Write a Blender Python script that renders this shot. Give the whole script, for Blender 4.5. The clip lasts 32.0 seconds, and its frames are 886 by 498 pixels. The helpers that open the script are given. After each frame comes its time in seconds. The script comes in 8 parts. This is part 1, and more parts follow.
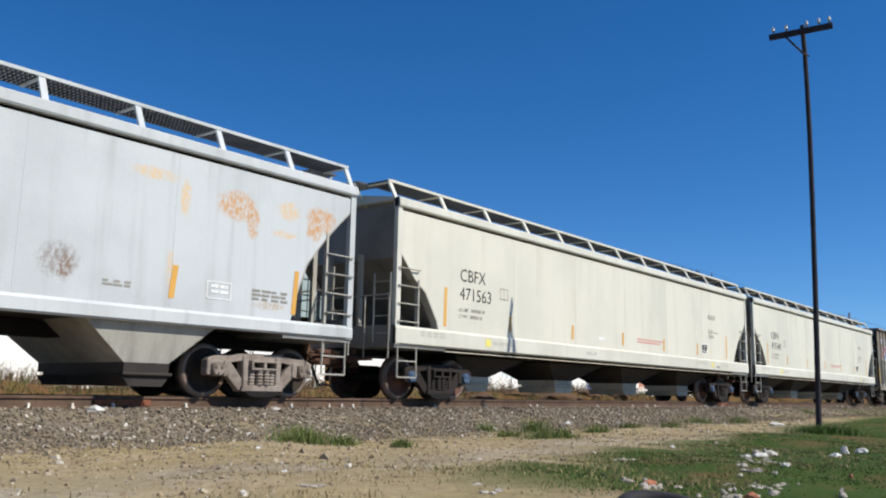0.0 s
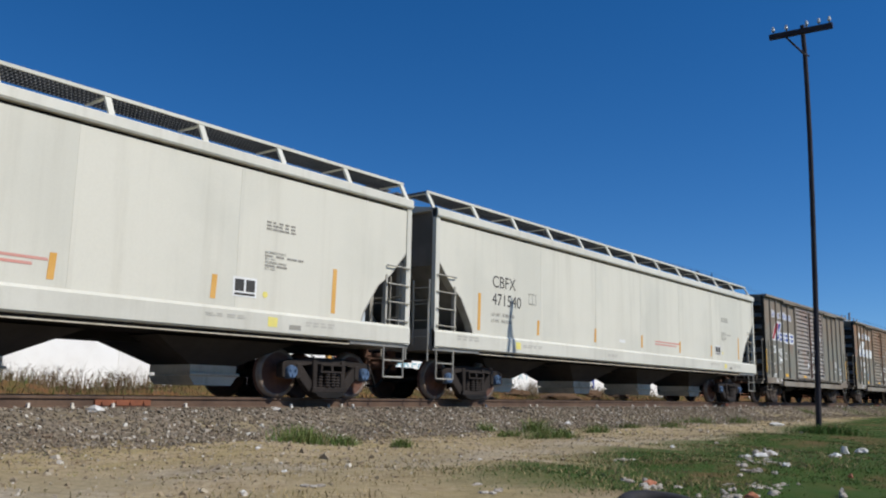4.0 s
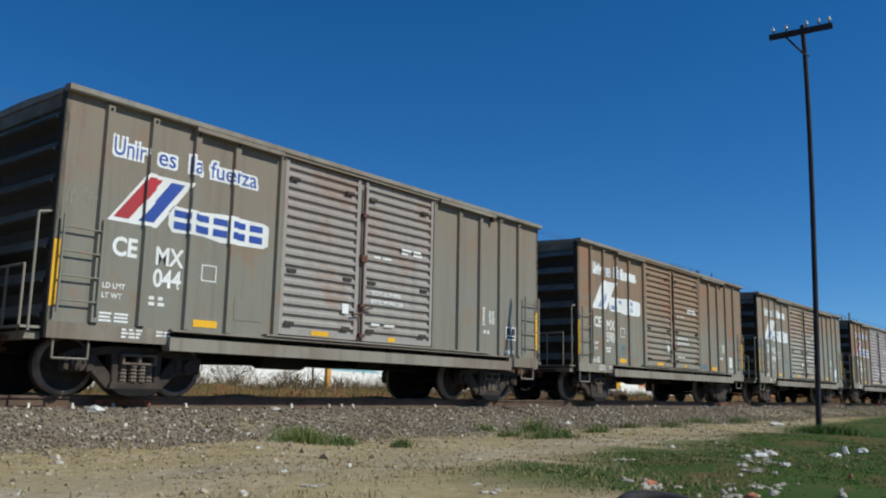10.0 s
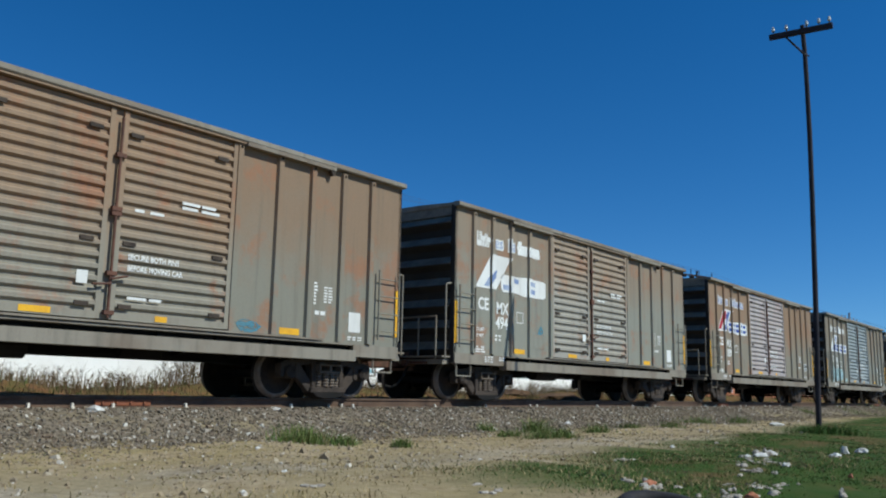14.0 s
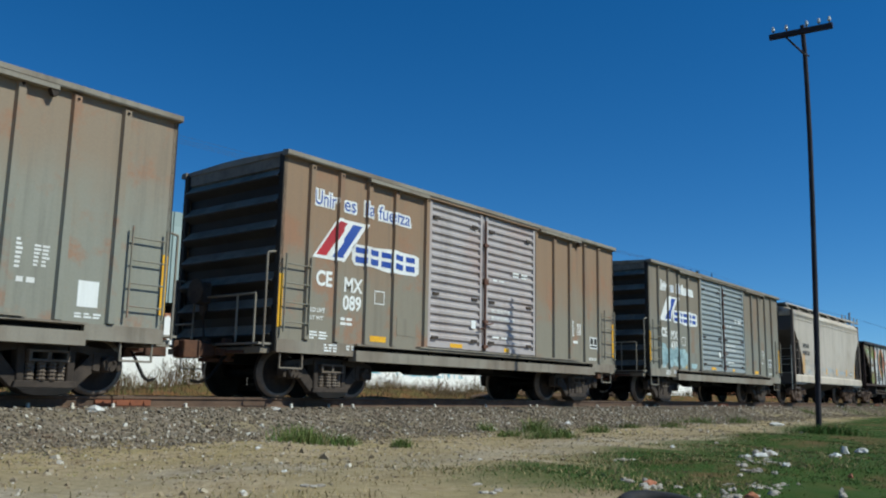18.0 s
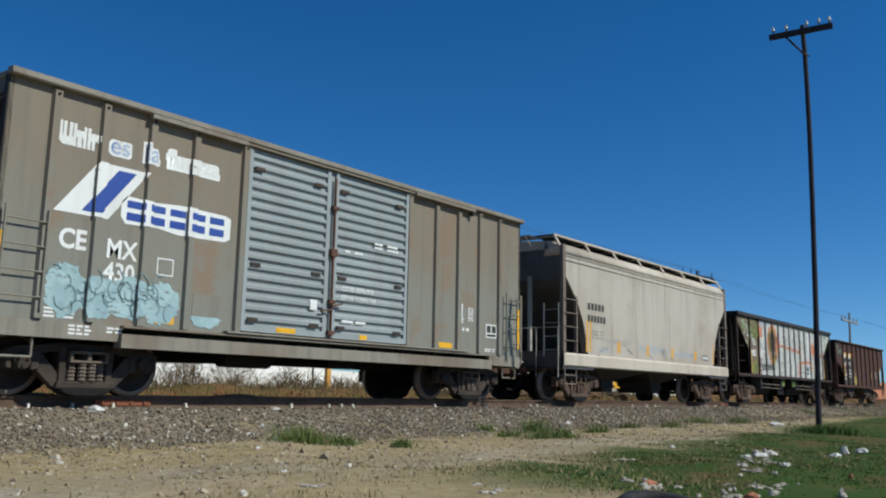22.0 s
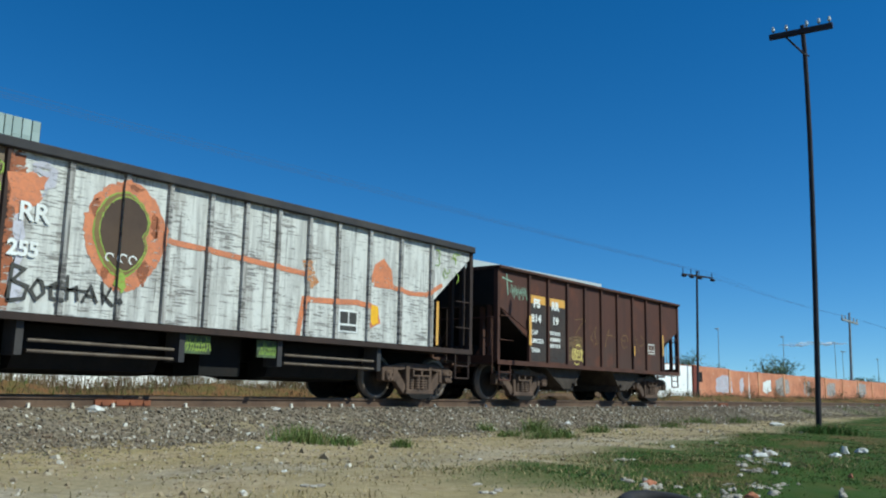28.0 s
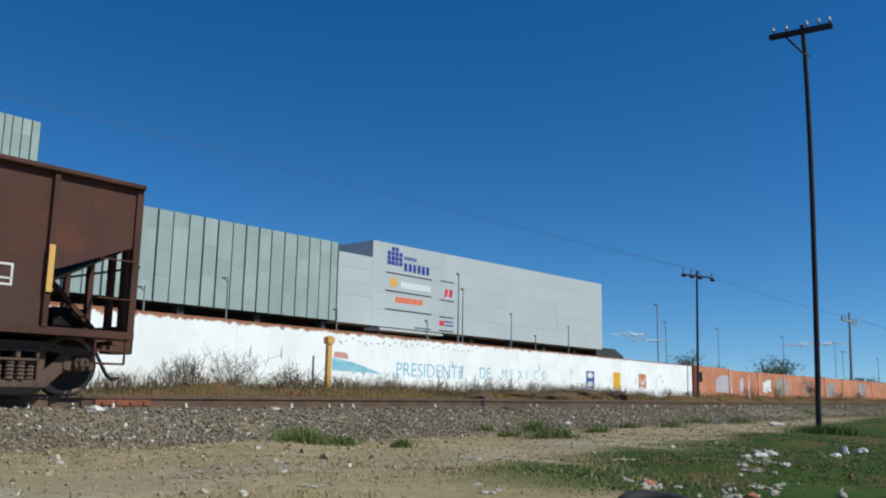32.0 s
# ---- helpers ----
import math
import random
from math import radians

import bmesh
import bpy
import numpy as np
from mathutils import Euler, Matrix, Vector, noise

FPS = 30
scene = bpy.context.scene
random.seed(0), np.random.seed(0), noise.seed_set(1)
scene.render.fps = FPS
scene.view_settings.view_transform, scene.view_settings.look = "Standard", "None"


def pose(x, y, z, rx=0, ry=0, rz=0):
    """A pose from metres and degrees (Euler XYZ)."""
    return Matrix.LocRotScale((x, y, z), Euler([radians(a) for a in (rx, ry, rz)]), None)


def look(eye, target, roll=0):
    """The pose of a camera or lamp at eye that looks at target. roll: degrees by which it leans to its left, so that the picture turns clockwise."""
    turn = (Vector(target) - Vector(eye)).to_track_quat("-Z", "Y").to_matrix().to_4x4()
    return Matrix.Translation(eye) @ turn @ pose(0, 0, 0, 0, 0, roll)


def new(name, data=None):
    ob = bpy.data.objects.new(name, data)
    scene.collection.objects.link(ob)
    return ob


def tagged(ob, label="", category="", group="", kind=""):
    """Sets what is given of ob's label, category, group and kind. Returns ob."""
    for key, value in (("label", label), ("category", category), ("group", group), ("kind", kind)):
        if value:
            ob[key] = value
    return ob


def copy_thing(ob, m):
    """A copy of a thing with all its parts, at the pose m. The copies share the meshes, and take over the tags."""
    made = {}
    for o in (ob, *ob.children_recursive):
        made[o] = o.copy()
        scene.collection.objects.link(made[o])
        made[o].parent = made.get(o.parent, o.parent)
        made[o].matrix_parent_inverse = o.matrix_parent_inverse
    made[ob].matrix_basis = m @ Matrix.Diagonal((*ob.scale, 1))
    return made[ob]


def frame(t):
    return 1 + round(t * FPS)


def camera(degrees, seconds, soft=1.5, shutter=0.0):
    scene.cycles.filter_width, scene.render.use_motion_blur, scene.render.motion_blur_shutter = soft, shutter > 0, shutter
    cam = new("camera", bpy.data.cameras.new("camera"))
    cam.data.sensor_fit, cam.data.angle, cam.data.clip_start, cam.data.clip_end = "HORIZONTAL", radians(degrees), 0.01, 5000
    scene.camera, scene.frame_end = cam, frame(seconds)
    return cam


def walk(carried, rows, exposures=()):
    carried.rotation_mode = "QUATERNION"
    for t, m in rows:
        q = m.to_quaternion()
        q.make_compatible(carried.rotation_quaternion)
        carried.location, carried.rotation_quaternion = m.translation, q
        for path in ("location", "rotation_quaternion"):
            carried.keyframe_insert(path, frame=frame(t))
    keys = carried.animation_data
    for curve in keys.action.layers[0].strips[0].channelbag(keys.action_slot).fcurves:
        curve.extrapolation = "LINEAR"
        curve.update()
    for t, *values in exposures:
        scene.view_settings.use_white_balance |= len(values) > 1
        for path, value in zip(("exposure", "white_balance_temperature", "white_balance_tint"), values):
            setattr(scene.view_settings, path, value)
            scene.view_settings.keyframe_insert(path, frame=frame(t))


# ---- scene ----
# One lens, a camera on a low stand beside the line; x runs along the track, z = 0 is the railhead.
CAM = (0.0, 0.0, 0.137)
AX, PITCH, ROLL = radians(38.845), radians(9.6), 1.084
AIM = (CAM[0] + math.cos(AX) * math.cos(PITCH), CAM[1] + math.sin(AX) * math.cos(PITCH), CAM[2] + math.sin(PITCH))
cam = camera(55.0, 32.0, soft=2.05, shutter=0.0)
walk(cam, [(0.0, look(CAM, AIM, ROLL)), (32.0, look(CAM, AIM, ROLL))],
     exposures=[(0.0, 0.33, 6520, 9), (1.0, 0.14, 6380, 9), (2.0, 0.02, 6340, 9), (5.0, 0.02, 6340, 10), (9.0, 0.0, 6250, 8), (11.0, 0.0, 6130, -2), (12.0, 0.02, 6000, 1), (13.0, 0.0, 6000, 0), (17.0, 0.03, 6000, 4), (18.0, 0.0, 6080, -2), (19.0, 0.02, 6130, -4), (20.0, 0.0, 6080, -1), (22.0, 0.0, 6260, 2), (23.0, 0.02, 6200, 6), (26.5, 0.0, 6100, 1), (27.0, 0.04, 6060, 0), (28.0, 0.16, 5960, -7), (29.0, 0.2, 6020, -4), (30.0, 0.2, 6020, -4), (31.0, 0.22, 6080, -4), (32.0, 0.0, 6220, 1)])

# ---- daylight ----
SUN_WAY = Vector((-2.1, 6.1, -6.4)).normalized()
world = bpy.data.worlds.new("sky")
scene.world = world
world.use_nodes = True
wn = world.node_tree
sky = wn.nodes.new("ShaderNodeTexSky")
sky.sky_type = "NISHITA"
sky.sun_disc = False
sky.sun_elevation = math.asin(-SUN_WAY.z)
sky.sun_rotation = math.atan2(-SUN_WAY.x, -SUN_WAY.y)
sky.altitude = 2100
sky.air_density, sky.dust_density, sky.ozone_density = 1.0, 0.08, 3.2
deep = wn.nodes.new("ShaderNodeHueSaturation")
deep.inputs["Saturation"].default_value = 1.32
deep.inputs["Hue"].default_value = 0.5045
wn.nodes["Background"].inputs["Strength"].default_value = 0.108
around = wn.nodes.new("ShaderNodeTexCoord")
lifted = wn.nodes.new("ShaderNodeVectorMath")
lifted.operation = "ADD"
lifted.inputs[1].default_value = (0.0, 0.0, 0.045)
wn.links.new(around.outputs["Generated"], lifted.inputs[0])
wn.links.new(lifted.outputs[0], sky.inputs["Vector"])
wn.links.new(sky.outputs["Color"], deep.inputs["Color"])
wn.links.new(deep.outputs["Color"], wn.nodes["Background"].inputs["Color"])
sun = new("sun", bpy.data.lights.new("sun", "SUN"))
sun.data.energy, sun.data.angle, sun.data.color = 4.3, radians(0.53), (1.0, 0.95, 0.87)
sun.matrix_world = look((0, 0, 50), Vector((0, 0, 50)) + SUN_WAY)


# ---- materials ----
def C(r, g, b):
    """sRGB 0-255 to a linear colour."""
    return tuple((c / 255 / 12.92 if c < 11 else ((c / 255 + 0.055) / 1.055) ** 2.4) for c in (r, g, b)) + (1.0,)


class Nodes:
    def __init__(self, name, old=None):
        self.m = old or bpy.data.materials.new(name)
        self.m.use_nodes = True
        self.t = self.m.node_tree
        self.b = self.t.nodes["Principled BSDF"]

    def n(self, kind, **ins):
        node = self.t.nodes.new(kind)
        for k, v in ins.items():
            self.put(node, k, v)
        return node

    def put(self, node, key, v):
        sock = node.inputs[int(key[1:])] if key[0] == "i" and key[1:].isdigit() else node.inputs[key.replace("_", " ")]
        if isinstance(v, bpy.types.NodeSocket):
            self.t.links.new(v, sock)
        else:
            sock.default_value = v

    def math(self, op, a, b=0.0, clamp=False):
        node = self.t.nodes.new("ShaderNodeMath")
        node.operation, node.use_clamp = op, clamp
        self.put(node, "i0", a)
        self.put(node, "i1", b)
        return node.outputs[0]

    def vec(self, op, a, b):
        node = self.t.nodes.new("ShaderNodeVectorMath")
        node.operation = op
        self.put(node, "i0", a)
        self.put(node, "i1", b)
        return node.outputs[0]

    def noise(self, v, scale, detail=4.0, rough=0.55):
        return self.n("ShaderNodeTexNoise", Vector=v, Scale=scale, Detail=detail, Roughness=rough).outputs[0]

    def ramp(self, v, lo, hi):
        node = self.t.nodes.new("ShaderNodeMapRange")
        node.interpolation_type = "SMOOTHSTEP"
        self.put(node, "i0", v)
        self.put(node, "i1", lo)
        self.put(node, "i2", hi)
        return node.outputs[0]

    def mix(self, f, a, b):
        node = self.t.nodes.new("ShaderNodeMix")
        node.data_type = "RGBA"
        self.put(node, "i0", f)
        self.put(node, "i6", a)
        self.put(node, "i7", b)
        return node.outputs[2]

    def bump(self, h, strength, dist=0.01):
        node = self.n("ShaderNodeBump", Strength=strength, Distance=dist, Height=h)
        self.put(self.b, "Normal", node.outputs[0])

    def xyz(self, v):
        return self.n("ShaderNodeSeparateXYZ", Vector=v).outputs

    def coords(self, vary=True):
        v = self.n("ShaderNodeTexCoord").outputs["Object"]
        if vary:
            r = self.math("MULTIPLY", self.n("ShaderNodeObjectInfo").outputs["Random"], 41.0)
            v = self.vec("ADD", v, r)
        return v


def mat(name, col, col2=None, dirt=None, rough=0.7, metal=0.0, blotch=0.7, spread=(0.4, 0.65), streak=0.0,
        cover=0.35, grain=30.0, gamt=0.12, bump=0.15, spec=0.3, rust=None, rust_at=(0.62, 0.72)):
    q = Nodes(name)
    v = q.coords()
    c = col
    if col2:
        c = q.mix(q.ramp(q.noise(v, blotch), *spread), col, col2)
    if streak and dirt:
        sv = q.vec("MULTIPLY", v, (streak, streak, streak * 0.06))
        m = q.math("MULTIPLY", q.ramp(q.noise(sv, 1.0, 5.0, 0.65), 0.45, 0.8), cover, True)
        c = q.mix(m, c, dirt)
    elif dirt:
        m = q.math("MULTIPLY", q.ramp(q.noise(v, blotch * 4.3, 6.0, 0.7), 0.45, 0.75), cover, True)
        c = q.mix(m, c, dirt)
    if rust:
        rv = q.vec("MULTIPLY", v, (1.0, 1.0, 0.7))
        c = q.mix(q.ramp(q.noise(rv, 1.1, 7.0, 0.7), *rust_at), c, rust)
    g = q.noise(v, grain, 3.0, 0.6)
    k = q.math("MULTIPLY_ADD", g, 2 * gamt)
    q.t.nodes[-1].inputs[2].default_value = 1.0 - gamt
    c = q.vec("MULTIPLY", c, k)
    q.put(q.b, "Base Color", c)
    rr = q.math("MULTIPLY_ADD", q.noise(v, blotch * 6), 0.25)
    q.t.nodes[-1].inputs[2].default_value = rough - 0.12
    q.put(q.b, "Roughness", rr)
    q.b.inputs["Metallic"].default_value = metal
    q.b.inputs["Specular IOR Level"].default_value = spec
    if bump:
        q.bump(g, bump, 0.004)
    return q.m


M = {
    "cream": mat("hopper_paint", C(212, 208, 192), C(202, 199, 184), C(164, 157, 138), 0.62, streak=3.0, cover=0.28, blotch=0.35, gamt=0.05, bump=0.05),
    "cream_top": mat("chord_paint", C(208, 205, 191), C(199, 196, 182), C(150, 142, 122), 0.6, streak=4.0, cover=0.25, gamt=0.05, bump=0.05),
    "oldwhite": mat("weathered_white_paint", C(194, 197, 196), C(180, 184, 183), C(150, 148, 142), 0.7, streak=3.5, cover=0.5, blotch=0.5, gamt=0.08),
    "dusty": mat("dusty_hopper_paint", C(196, 184, 168), C(182, 168, 150), C(128, 116, 102), 0.75, streak=3.0, cover=0.45, blotch=0.5, gamt=0.07),
    # Hopper bay steel, darkened to carry the shade under the car bodies.
    "hopshade": mat("shade_dark_hopper_steel", C(56, 50, 45), C(47, 42, 38), C(36, 32, 29), 0.75, blotch=0.9, cover=0.5),
    "boxdoor_grey": mat("silver_door_paint", C(172, 163, 160), C(166, 144, 136), C(122, 112, 106), 0.7, streak=3.0, cover=0.4, blotch=0.5, spread=(0.5, 0.75), gamt=0.1),
    "sill": mat("sill_paint", C(140, 133, 120), C(124, 112, 98), C(74, 68, 60), 0.8, streak=5.0, cover=0.5, gamt=0.12),
    # Near-black for grime, and for the shade under and inside the cars.
    "dark": mat("grimy_shaded_underframe", C(22, 20, 18), C(31, 26, 23), C(13, 12, 11), 0.85, blotch=1.6, gamt=0.2),
    "truck": mat("dusty_cast_steel", C(74, 64, 56), C(58, 50, 44), C(42, 36, 32), 0.85, blotch=2.5, cover=0.6, gamt=0.18, bump=0.3),
    "wheel": mat("worn_wheel_steel", C(60, 50, 43), C(48, 40, 35), C(32, 27, 24), 0.85, blotch=3.0, cover=0.5, gamt=0.15),
    # Boxcar ends: pale rib tops paint in skylight, the near-black rest paints in shade.
    "riblit": mat("skylit_rib_paint", C(128, 122, 110), C(108, 102, 92), C(78, 72, 64), 0.85, blotch=2.0, cover=0.5, gamt=0.12),
    "endpaint": mat("shaded_rib_end_paint", C(50, 47, 43), C(42, 39, 36), C(30, 28, 26), 0.75, streak=4.0, cover=0.45, gamt=0.1),
    # Hopper end paints, darkened from the side paint to carry the ends' shade.
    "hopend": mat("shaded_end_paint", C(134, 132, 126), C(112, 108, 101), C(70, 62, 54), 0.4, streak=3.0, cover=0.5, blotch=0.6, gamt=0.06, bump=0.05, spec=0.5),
    "hopenddark": mat("shaded_dusty_end_paint", C(84, 80, 77), C(66, 61, 57), C(42, 38, 35), 0.45, streak=3.0, cover=0.5, blotch=0.6, gamt=0.06, bump=0.05, spec=0.5),
    "rim": mat("rubbed_wheel_rim", C(140, 124, 110), C(118, 102, 89), C(78, 66, 56), 0.5, metal=0.3, blotch=3.0, cover=0.4, gamt=0.1),
    "coil": mat("dusty_spring_steel", C(110, 98, 86), C(92, 80, 70), C(62, 53, 46), 0.8, blotch=4.0, cover=0.5, gamt=0.15),
    "knuckle": mat("rust_brown_coupler", C(98, 68, 52), C(80, 58, 46), C(52, 42, 36), 0.85, blotch=5.0, cover=0.5, gamt=0.18),
    "rail": mat("rusty_rail_steel", C(104, 83, 67), C(89, 70, 57), C(66, 53, 44), 0.8, blotch=2.0, cover=0.5, gamt=0.2, metal=0.1),
    "railtop": mat("polished_railhead", C(120, 112, 106), C(104, 96, 90), None, 0.35, metal=0.8, blotch=3.0, gamt=0.05),
    "tie": mat("concrete_sleeper", C(168, 160, 148), C(146, 138, 126), C(110, 100, 90), 0.9, blotch=3.0, gamt=0.15, bump=0.4),
    "rust": mat("rusty_brown_paint", C(82, 53, 42), C(68, 45, 37), C(52, 38, 33), 0.8, streak=4.0, cover=0.5, blotch=0.8, gamt=0.14, bump=0.25),
    "rustdark": mat("dark_panel_paint", C(58, 52, 50), C(70, 58, 52), C(44, 40, 40), 0.8, streak=4.0, cover=0.4, blotch=0.9, gamt=0.12),
    "brownpost": mat("brown_post_paint", C(62, 47, 41), C(52, 41, 37), C(36, 31, 29), 0.8, streak=5.0, cover=0.5, gamt=0.14),
    "chord": mat("black_chord_paint", C(54, 52, 54), C(66, 62, 60), C(40, 38, 38), 0.75, blotch=1.5, gamt=0.12),
    "white": mat("white_decal_paint", C(228, 228, 224), C(214, 212, 206), C(176, 168, 156), 0.65, streak=5.0, cover=0.3, gamt=0.05, bump=0.0),
    "black": mat("black_decal_paint", C(60, 58, 56), C(74, 72, 68), None, 0.7, gamt=0.05, bump=0.0),
    "greytext": mat("grey_decal_paint", C(140, 136, 126), C(158, 154, 142), None, 0.7, gamt=0.05, bump=0.0),
    "red": mat("red_decal_paint", C(178, 48, 56), C(160, 52, 58), None, 0.6, gamt=0.06, bump=0.0),
    "pinkred": mat("faded_red_line_paint", C(208, 140, 126), C(202, 152, 138), None, 0.6, gamt=0.06, bump=0.0),
    "blue": mat("blue_decal_paint", C(44, 72, 150), C(58, 84, 154), None, 0.6, gamt=0.06, bump=0.0),
    "paleblue": mat("faded_blue_paint", C(118, 136, 176), C(170, 180, 200), None, 0.65, blotch=2.0, gamt=0.06, bump=0.0),
    "yellow": mat("yellow_reflector", C(232, 176, 40), C(220, 164, 44), C(180, 130, 50), 0.5, blotch=4, gamt=0.06, bump=0.0),
    "chalk": mat("faded_ochre_chalk", C(128, 98, 66), C(110, 82, 58), None, 0.8, blotch=6.0, gamt=0.15, bump=0.0),
    "ochredim": mat("dim_ochre_paint", C(112, 92, 62), C(98, 76, 56), C(80, 60, 50), 0.7, blotch=3.0, gamt=0.12, bump=0.0),
    "tagyellow": mat("pale_yellow_spray_paint", C(220, 200, 116), C(204, 182, 104), None, 0.65, blotch=5.0, gamt=0.08, bump=0.0),
    "underplate": mat("dirty_green_plate", C(96, 112, 78), C(70, 76, 60), C(46, 46, 40), 0.8, blotch=3.0, cover=0.7, gamt=0.2),
    "ochre": mat("ochre_stripe_paint", C(206, 154, 72), C(214, 166, 92), None, 0.6, gamt=0.06, bump=0.0),
    "orange": mat("orange_spray_paint", C(206, 128, 88), C(190, 120, 86), C(150, 106, 90), 0.6, blotch=3, cover=0.6, gamt=0.14, bump=0.0),
    "brownspray": mat("brown_spray_paint", C(84, 66, 52), C(72, 56, 46), None, 0.65, gamt=0.1, bump=0.0),
    "green": mat("green_spray_paint", C(146, 166, 72), C(124, 150, 66), None, 0.6, gamt=0.1, bump=0.0),
    "mint": mat("pale_green_spray_paint", C(150, 184, 160), C(134, 168, 146), None, 0.6, gamt=0.1, bump=0.0),
    "teal": mat("teal_faded_paint", C(78, 128, 144), C(92, 126, 136), None, 0.7, gamt=0.1, bump=0.0),
    "steel": mat("galvanised_steel", C(176, 176, 172), C(158, 158, 154), C(120, 112, 102), 0.5, metal=0.35, blotch=2.0, gamt=0.06),
    "rustpatch": mat("surface_rust", C(186, 128, 84), C(204, 158, 118), C(150, 96, 62), 0.85, blotch=3.0, gamt=0.15),
    "postbrown": mat("brown_corner_paint", C(128, 114, 102), C(108, 94, 84), C(72, 62, 55), 0.75, streak=4.0, cover=0.5, gamt=0.1),
    "postgrey": mat("grimy_corner_paint", C(172, 168, 156), C(150, 146, 136), C(104, 98, 88), 0.7, streak=4.0, cover=0.5, gamt=0.1),
    "cyanspray": mat("pale_cyan_spray_paint", C(166, 190, 192), C(146, 172, 176), C(128, 150, 152), 0.65, blotch=2.5, cover=0.6, gamt=0.1, bump=0.0),
    "tealline": mat("dark_teal_spray_line", C(116, 138, 140), C(124, 144, 146), None, 0.65, gamt=0.1, bump=0.0),
    "gate": mat("dusty_gate_paint", C(196, 186, 166), C(178, 167, 148), C(120, 110, 96), 0.75, streak=4.0, cover=0.5, gamt=0.1),
    "bluecap": mat("blue_bearing_paint", C(78, 100, 128), C(64, 84, 108), C(50, 54, 60), 0.7, blotch=6.0, cover=0.5, gamt=0.12),
    "rustrim": mat("rust_red_wheel", C(106, 72, 57), C(86, 60, 50), C(54, 43, 38), 0.75, blotch=3.0, cover=0.5, gamt=0.15),
    "paleyellow": mat("pale_yellow_decal", C(228, 214, 112), C(220, 206, 120), C(196, 186, 130), 0.6, blotch=4.0, gamt=0.06, bump=0.0),
    "palegrey": mat("faded_stencil_paint", C(184, 180, 168), C(176, 172, 160), None, 0.7, gamt=0.05, bump=0.0),
    "lavender": mat("pale_lavender_spray_paint", C(196, 192, 200), C(182, 178, 186), C(150, 140, 140), 0.65, blotch=3.0, gamt=0.1, bump=0.0),
    "redbrown": mat("red_brown_spray_paint", C(158, 94, 62), C(130, 82, 60), C(96, 68, 56), 0.7, streak=6.0, cover=0.6, gamt=0.12, bump=0.0),
    "umber": mat("olive_brown_spray_paint", C(126, 104, 66), C(110, 86, 58), None, 0.65, gamt=0.12, bump=0.0),
    "greypatch": mat("grey_scuff", C(150, 146, 142), C(176, 172, 166), C(120, 108, 100), 0.8, blotch=5.0, gamt=0.15),
}
def spotted(name, col, col2, dirt, spots):
    """Weathered paint with stains of their own shape: (x, z, half width, half height, colour, density)."""
    q = Nodes(name)
    v = q.n("ShaderNodeTexCoord").outputs["Object"]
    x, _, z = q.xyz(v)
    c = q.mix(q.ramp(q.noise(v, 0.5), 0.4, 0.65), col, col2)
    st = q.ramp(q.noise(q.vec("MULTIPLY", v, (3.5, 3.5, 0.2)), 1.0, 5.0, 0.65), 0.45, 0.8)
    c = q.mix(q.math("MULTIPLY", st, 0.5), c, dirt)
    n = q.noise(q.vec("MULTIPLY", v, (1.0, 1.0, 1.3)), 6.5, 9.0, 0.82)
    flake = q.ramp(q.noise(q.vec("MULTIPLY", v, (1.0, 1.0, 0.5)), 17.0, 7.0, 0.8), 0.38, 0.58)
    for sx, sz, w, h, colour, dense in spots:
        dx = q.math("POWER", q.math("ABSOLUTE", q.math("DIVIDE", q.math("SUBTRACT", x, sx), w)), 2.0)
        dz = q.math("POWER", q.math("ABSOLUTE", q.math("DIVIDE", q.math("SUBTRACT", z, sz), h)), 2.0)
        d = q.math("SUBTRACT", q.math("ADD", q.math("MULTIPLY", n, 2.2), dense - 1.1), q.math("ADD", dx, dz))
        c = q.mix(q.math("MULTIPLY", q.math("MULTIPLY", q.ramp(d, -0.4, 0.4), flake), 0.95), c, colour)
    g = q.noise(v, 30.0, 3.0, 0.6)
    k = q.math("MULTIPLY_ADD", g, 0.16)
    q.t.nodes[-1].inputs[2].default_value = 0.92
    q.put(q.b, "Base Color", q.vec("MULTIPLY", c, k))
    q.b.inputs["Roughness"].default_value = 0.7
    q.bump(g, 0.12, 0.004)
    return q.m


def box_mat(name, low, high, rust, dirt, tide):
    """Faded car paint: greyer below, browner above an uneven tide line, with rust blooms and runs."""
    q = Nodes(name)
    v0 = q.n("ShaderNodeTexCoord").outputs["Object"]
    v = q.coords()
    z = q.xyz(v0)[2]
    h = q.math("ADD", z, q.math("MULTIPLY_ADD", q.noise(v, 0.7, 5.0, 0.6), 2.6))
    q.t.nodes[-2].inputs[2].default_value = -1.3
    c = q.mix(q.ramp(h, tide - 0.8, tide + 0.8), low, high)
    c = q.mix(q.math("MULTIPLY", q.ramp(q.noise(v, 1.0, 7.0, 0.68), 0.52, 0.66), 0.75), c, rust)
    st = q.ramp(q.noise(q.vec("MULTIPLY", v, (5.0, 5.0, 0.25)), 1.0, 5.0, 0.65), 0.46, 0.78)
    c = q.mix(q.math("MULTIPLY", st, 0.5), c, dirt)
    g = q.noise(v, 30.0, 3.0, 0.6)
    k = q.math("MULTIPLY_ADD", g, 0.22)
    q.t.nodes[-1].inputs[2].default_value = 0.89
    q.put(q.b, "Base Color", q.vec("MULTIPLY", c, k))
    q.b.inputs["Roughness"].default_value = 0.75
    q.b.inputs["Specular IOR Level"].default_value = 0.3
    q.bump(g, 0.15, 0.004)
    return q.m


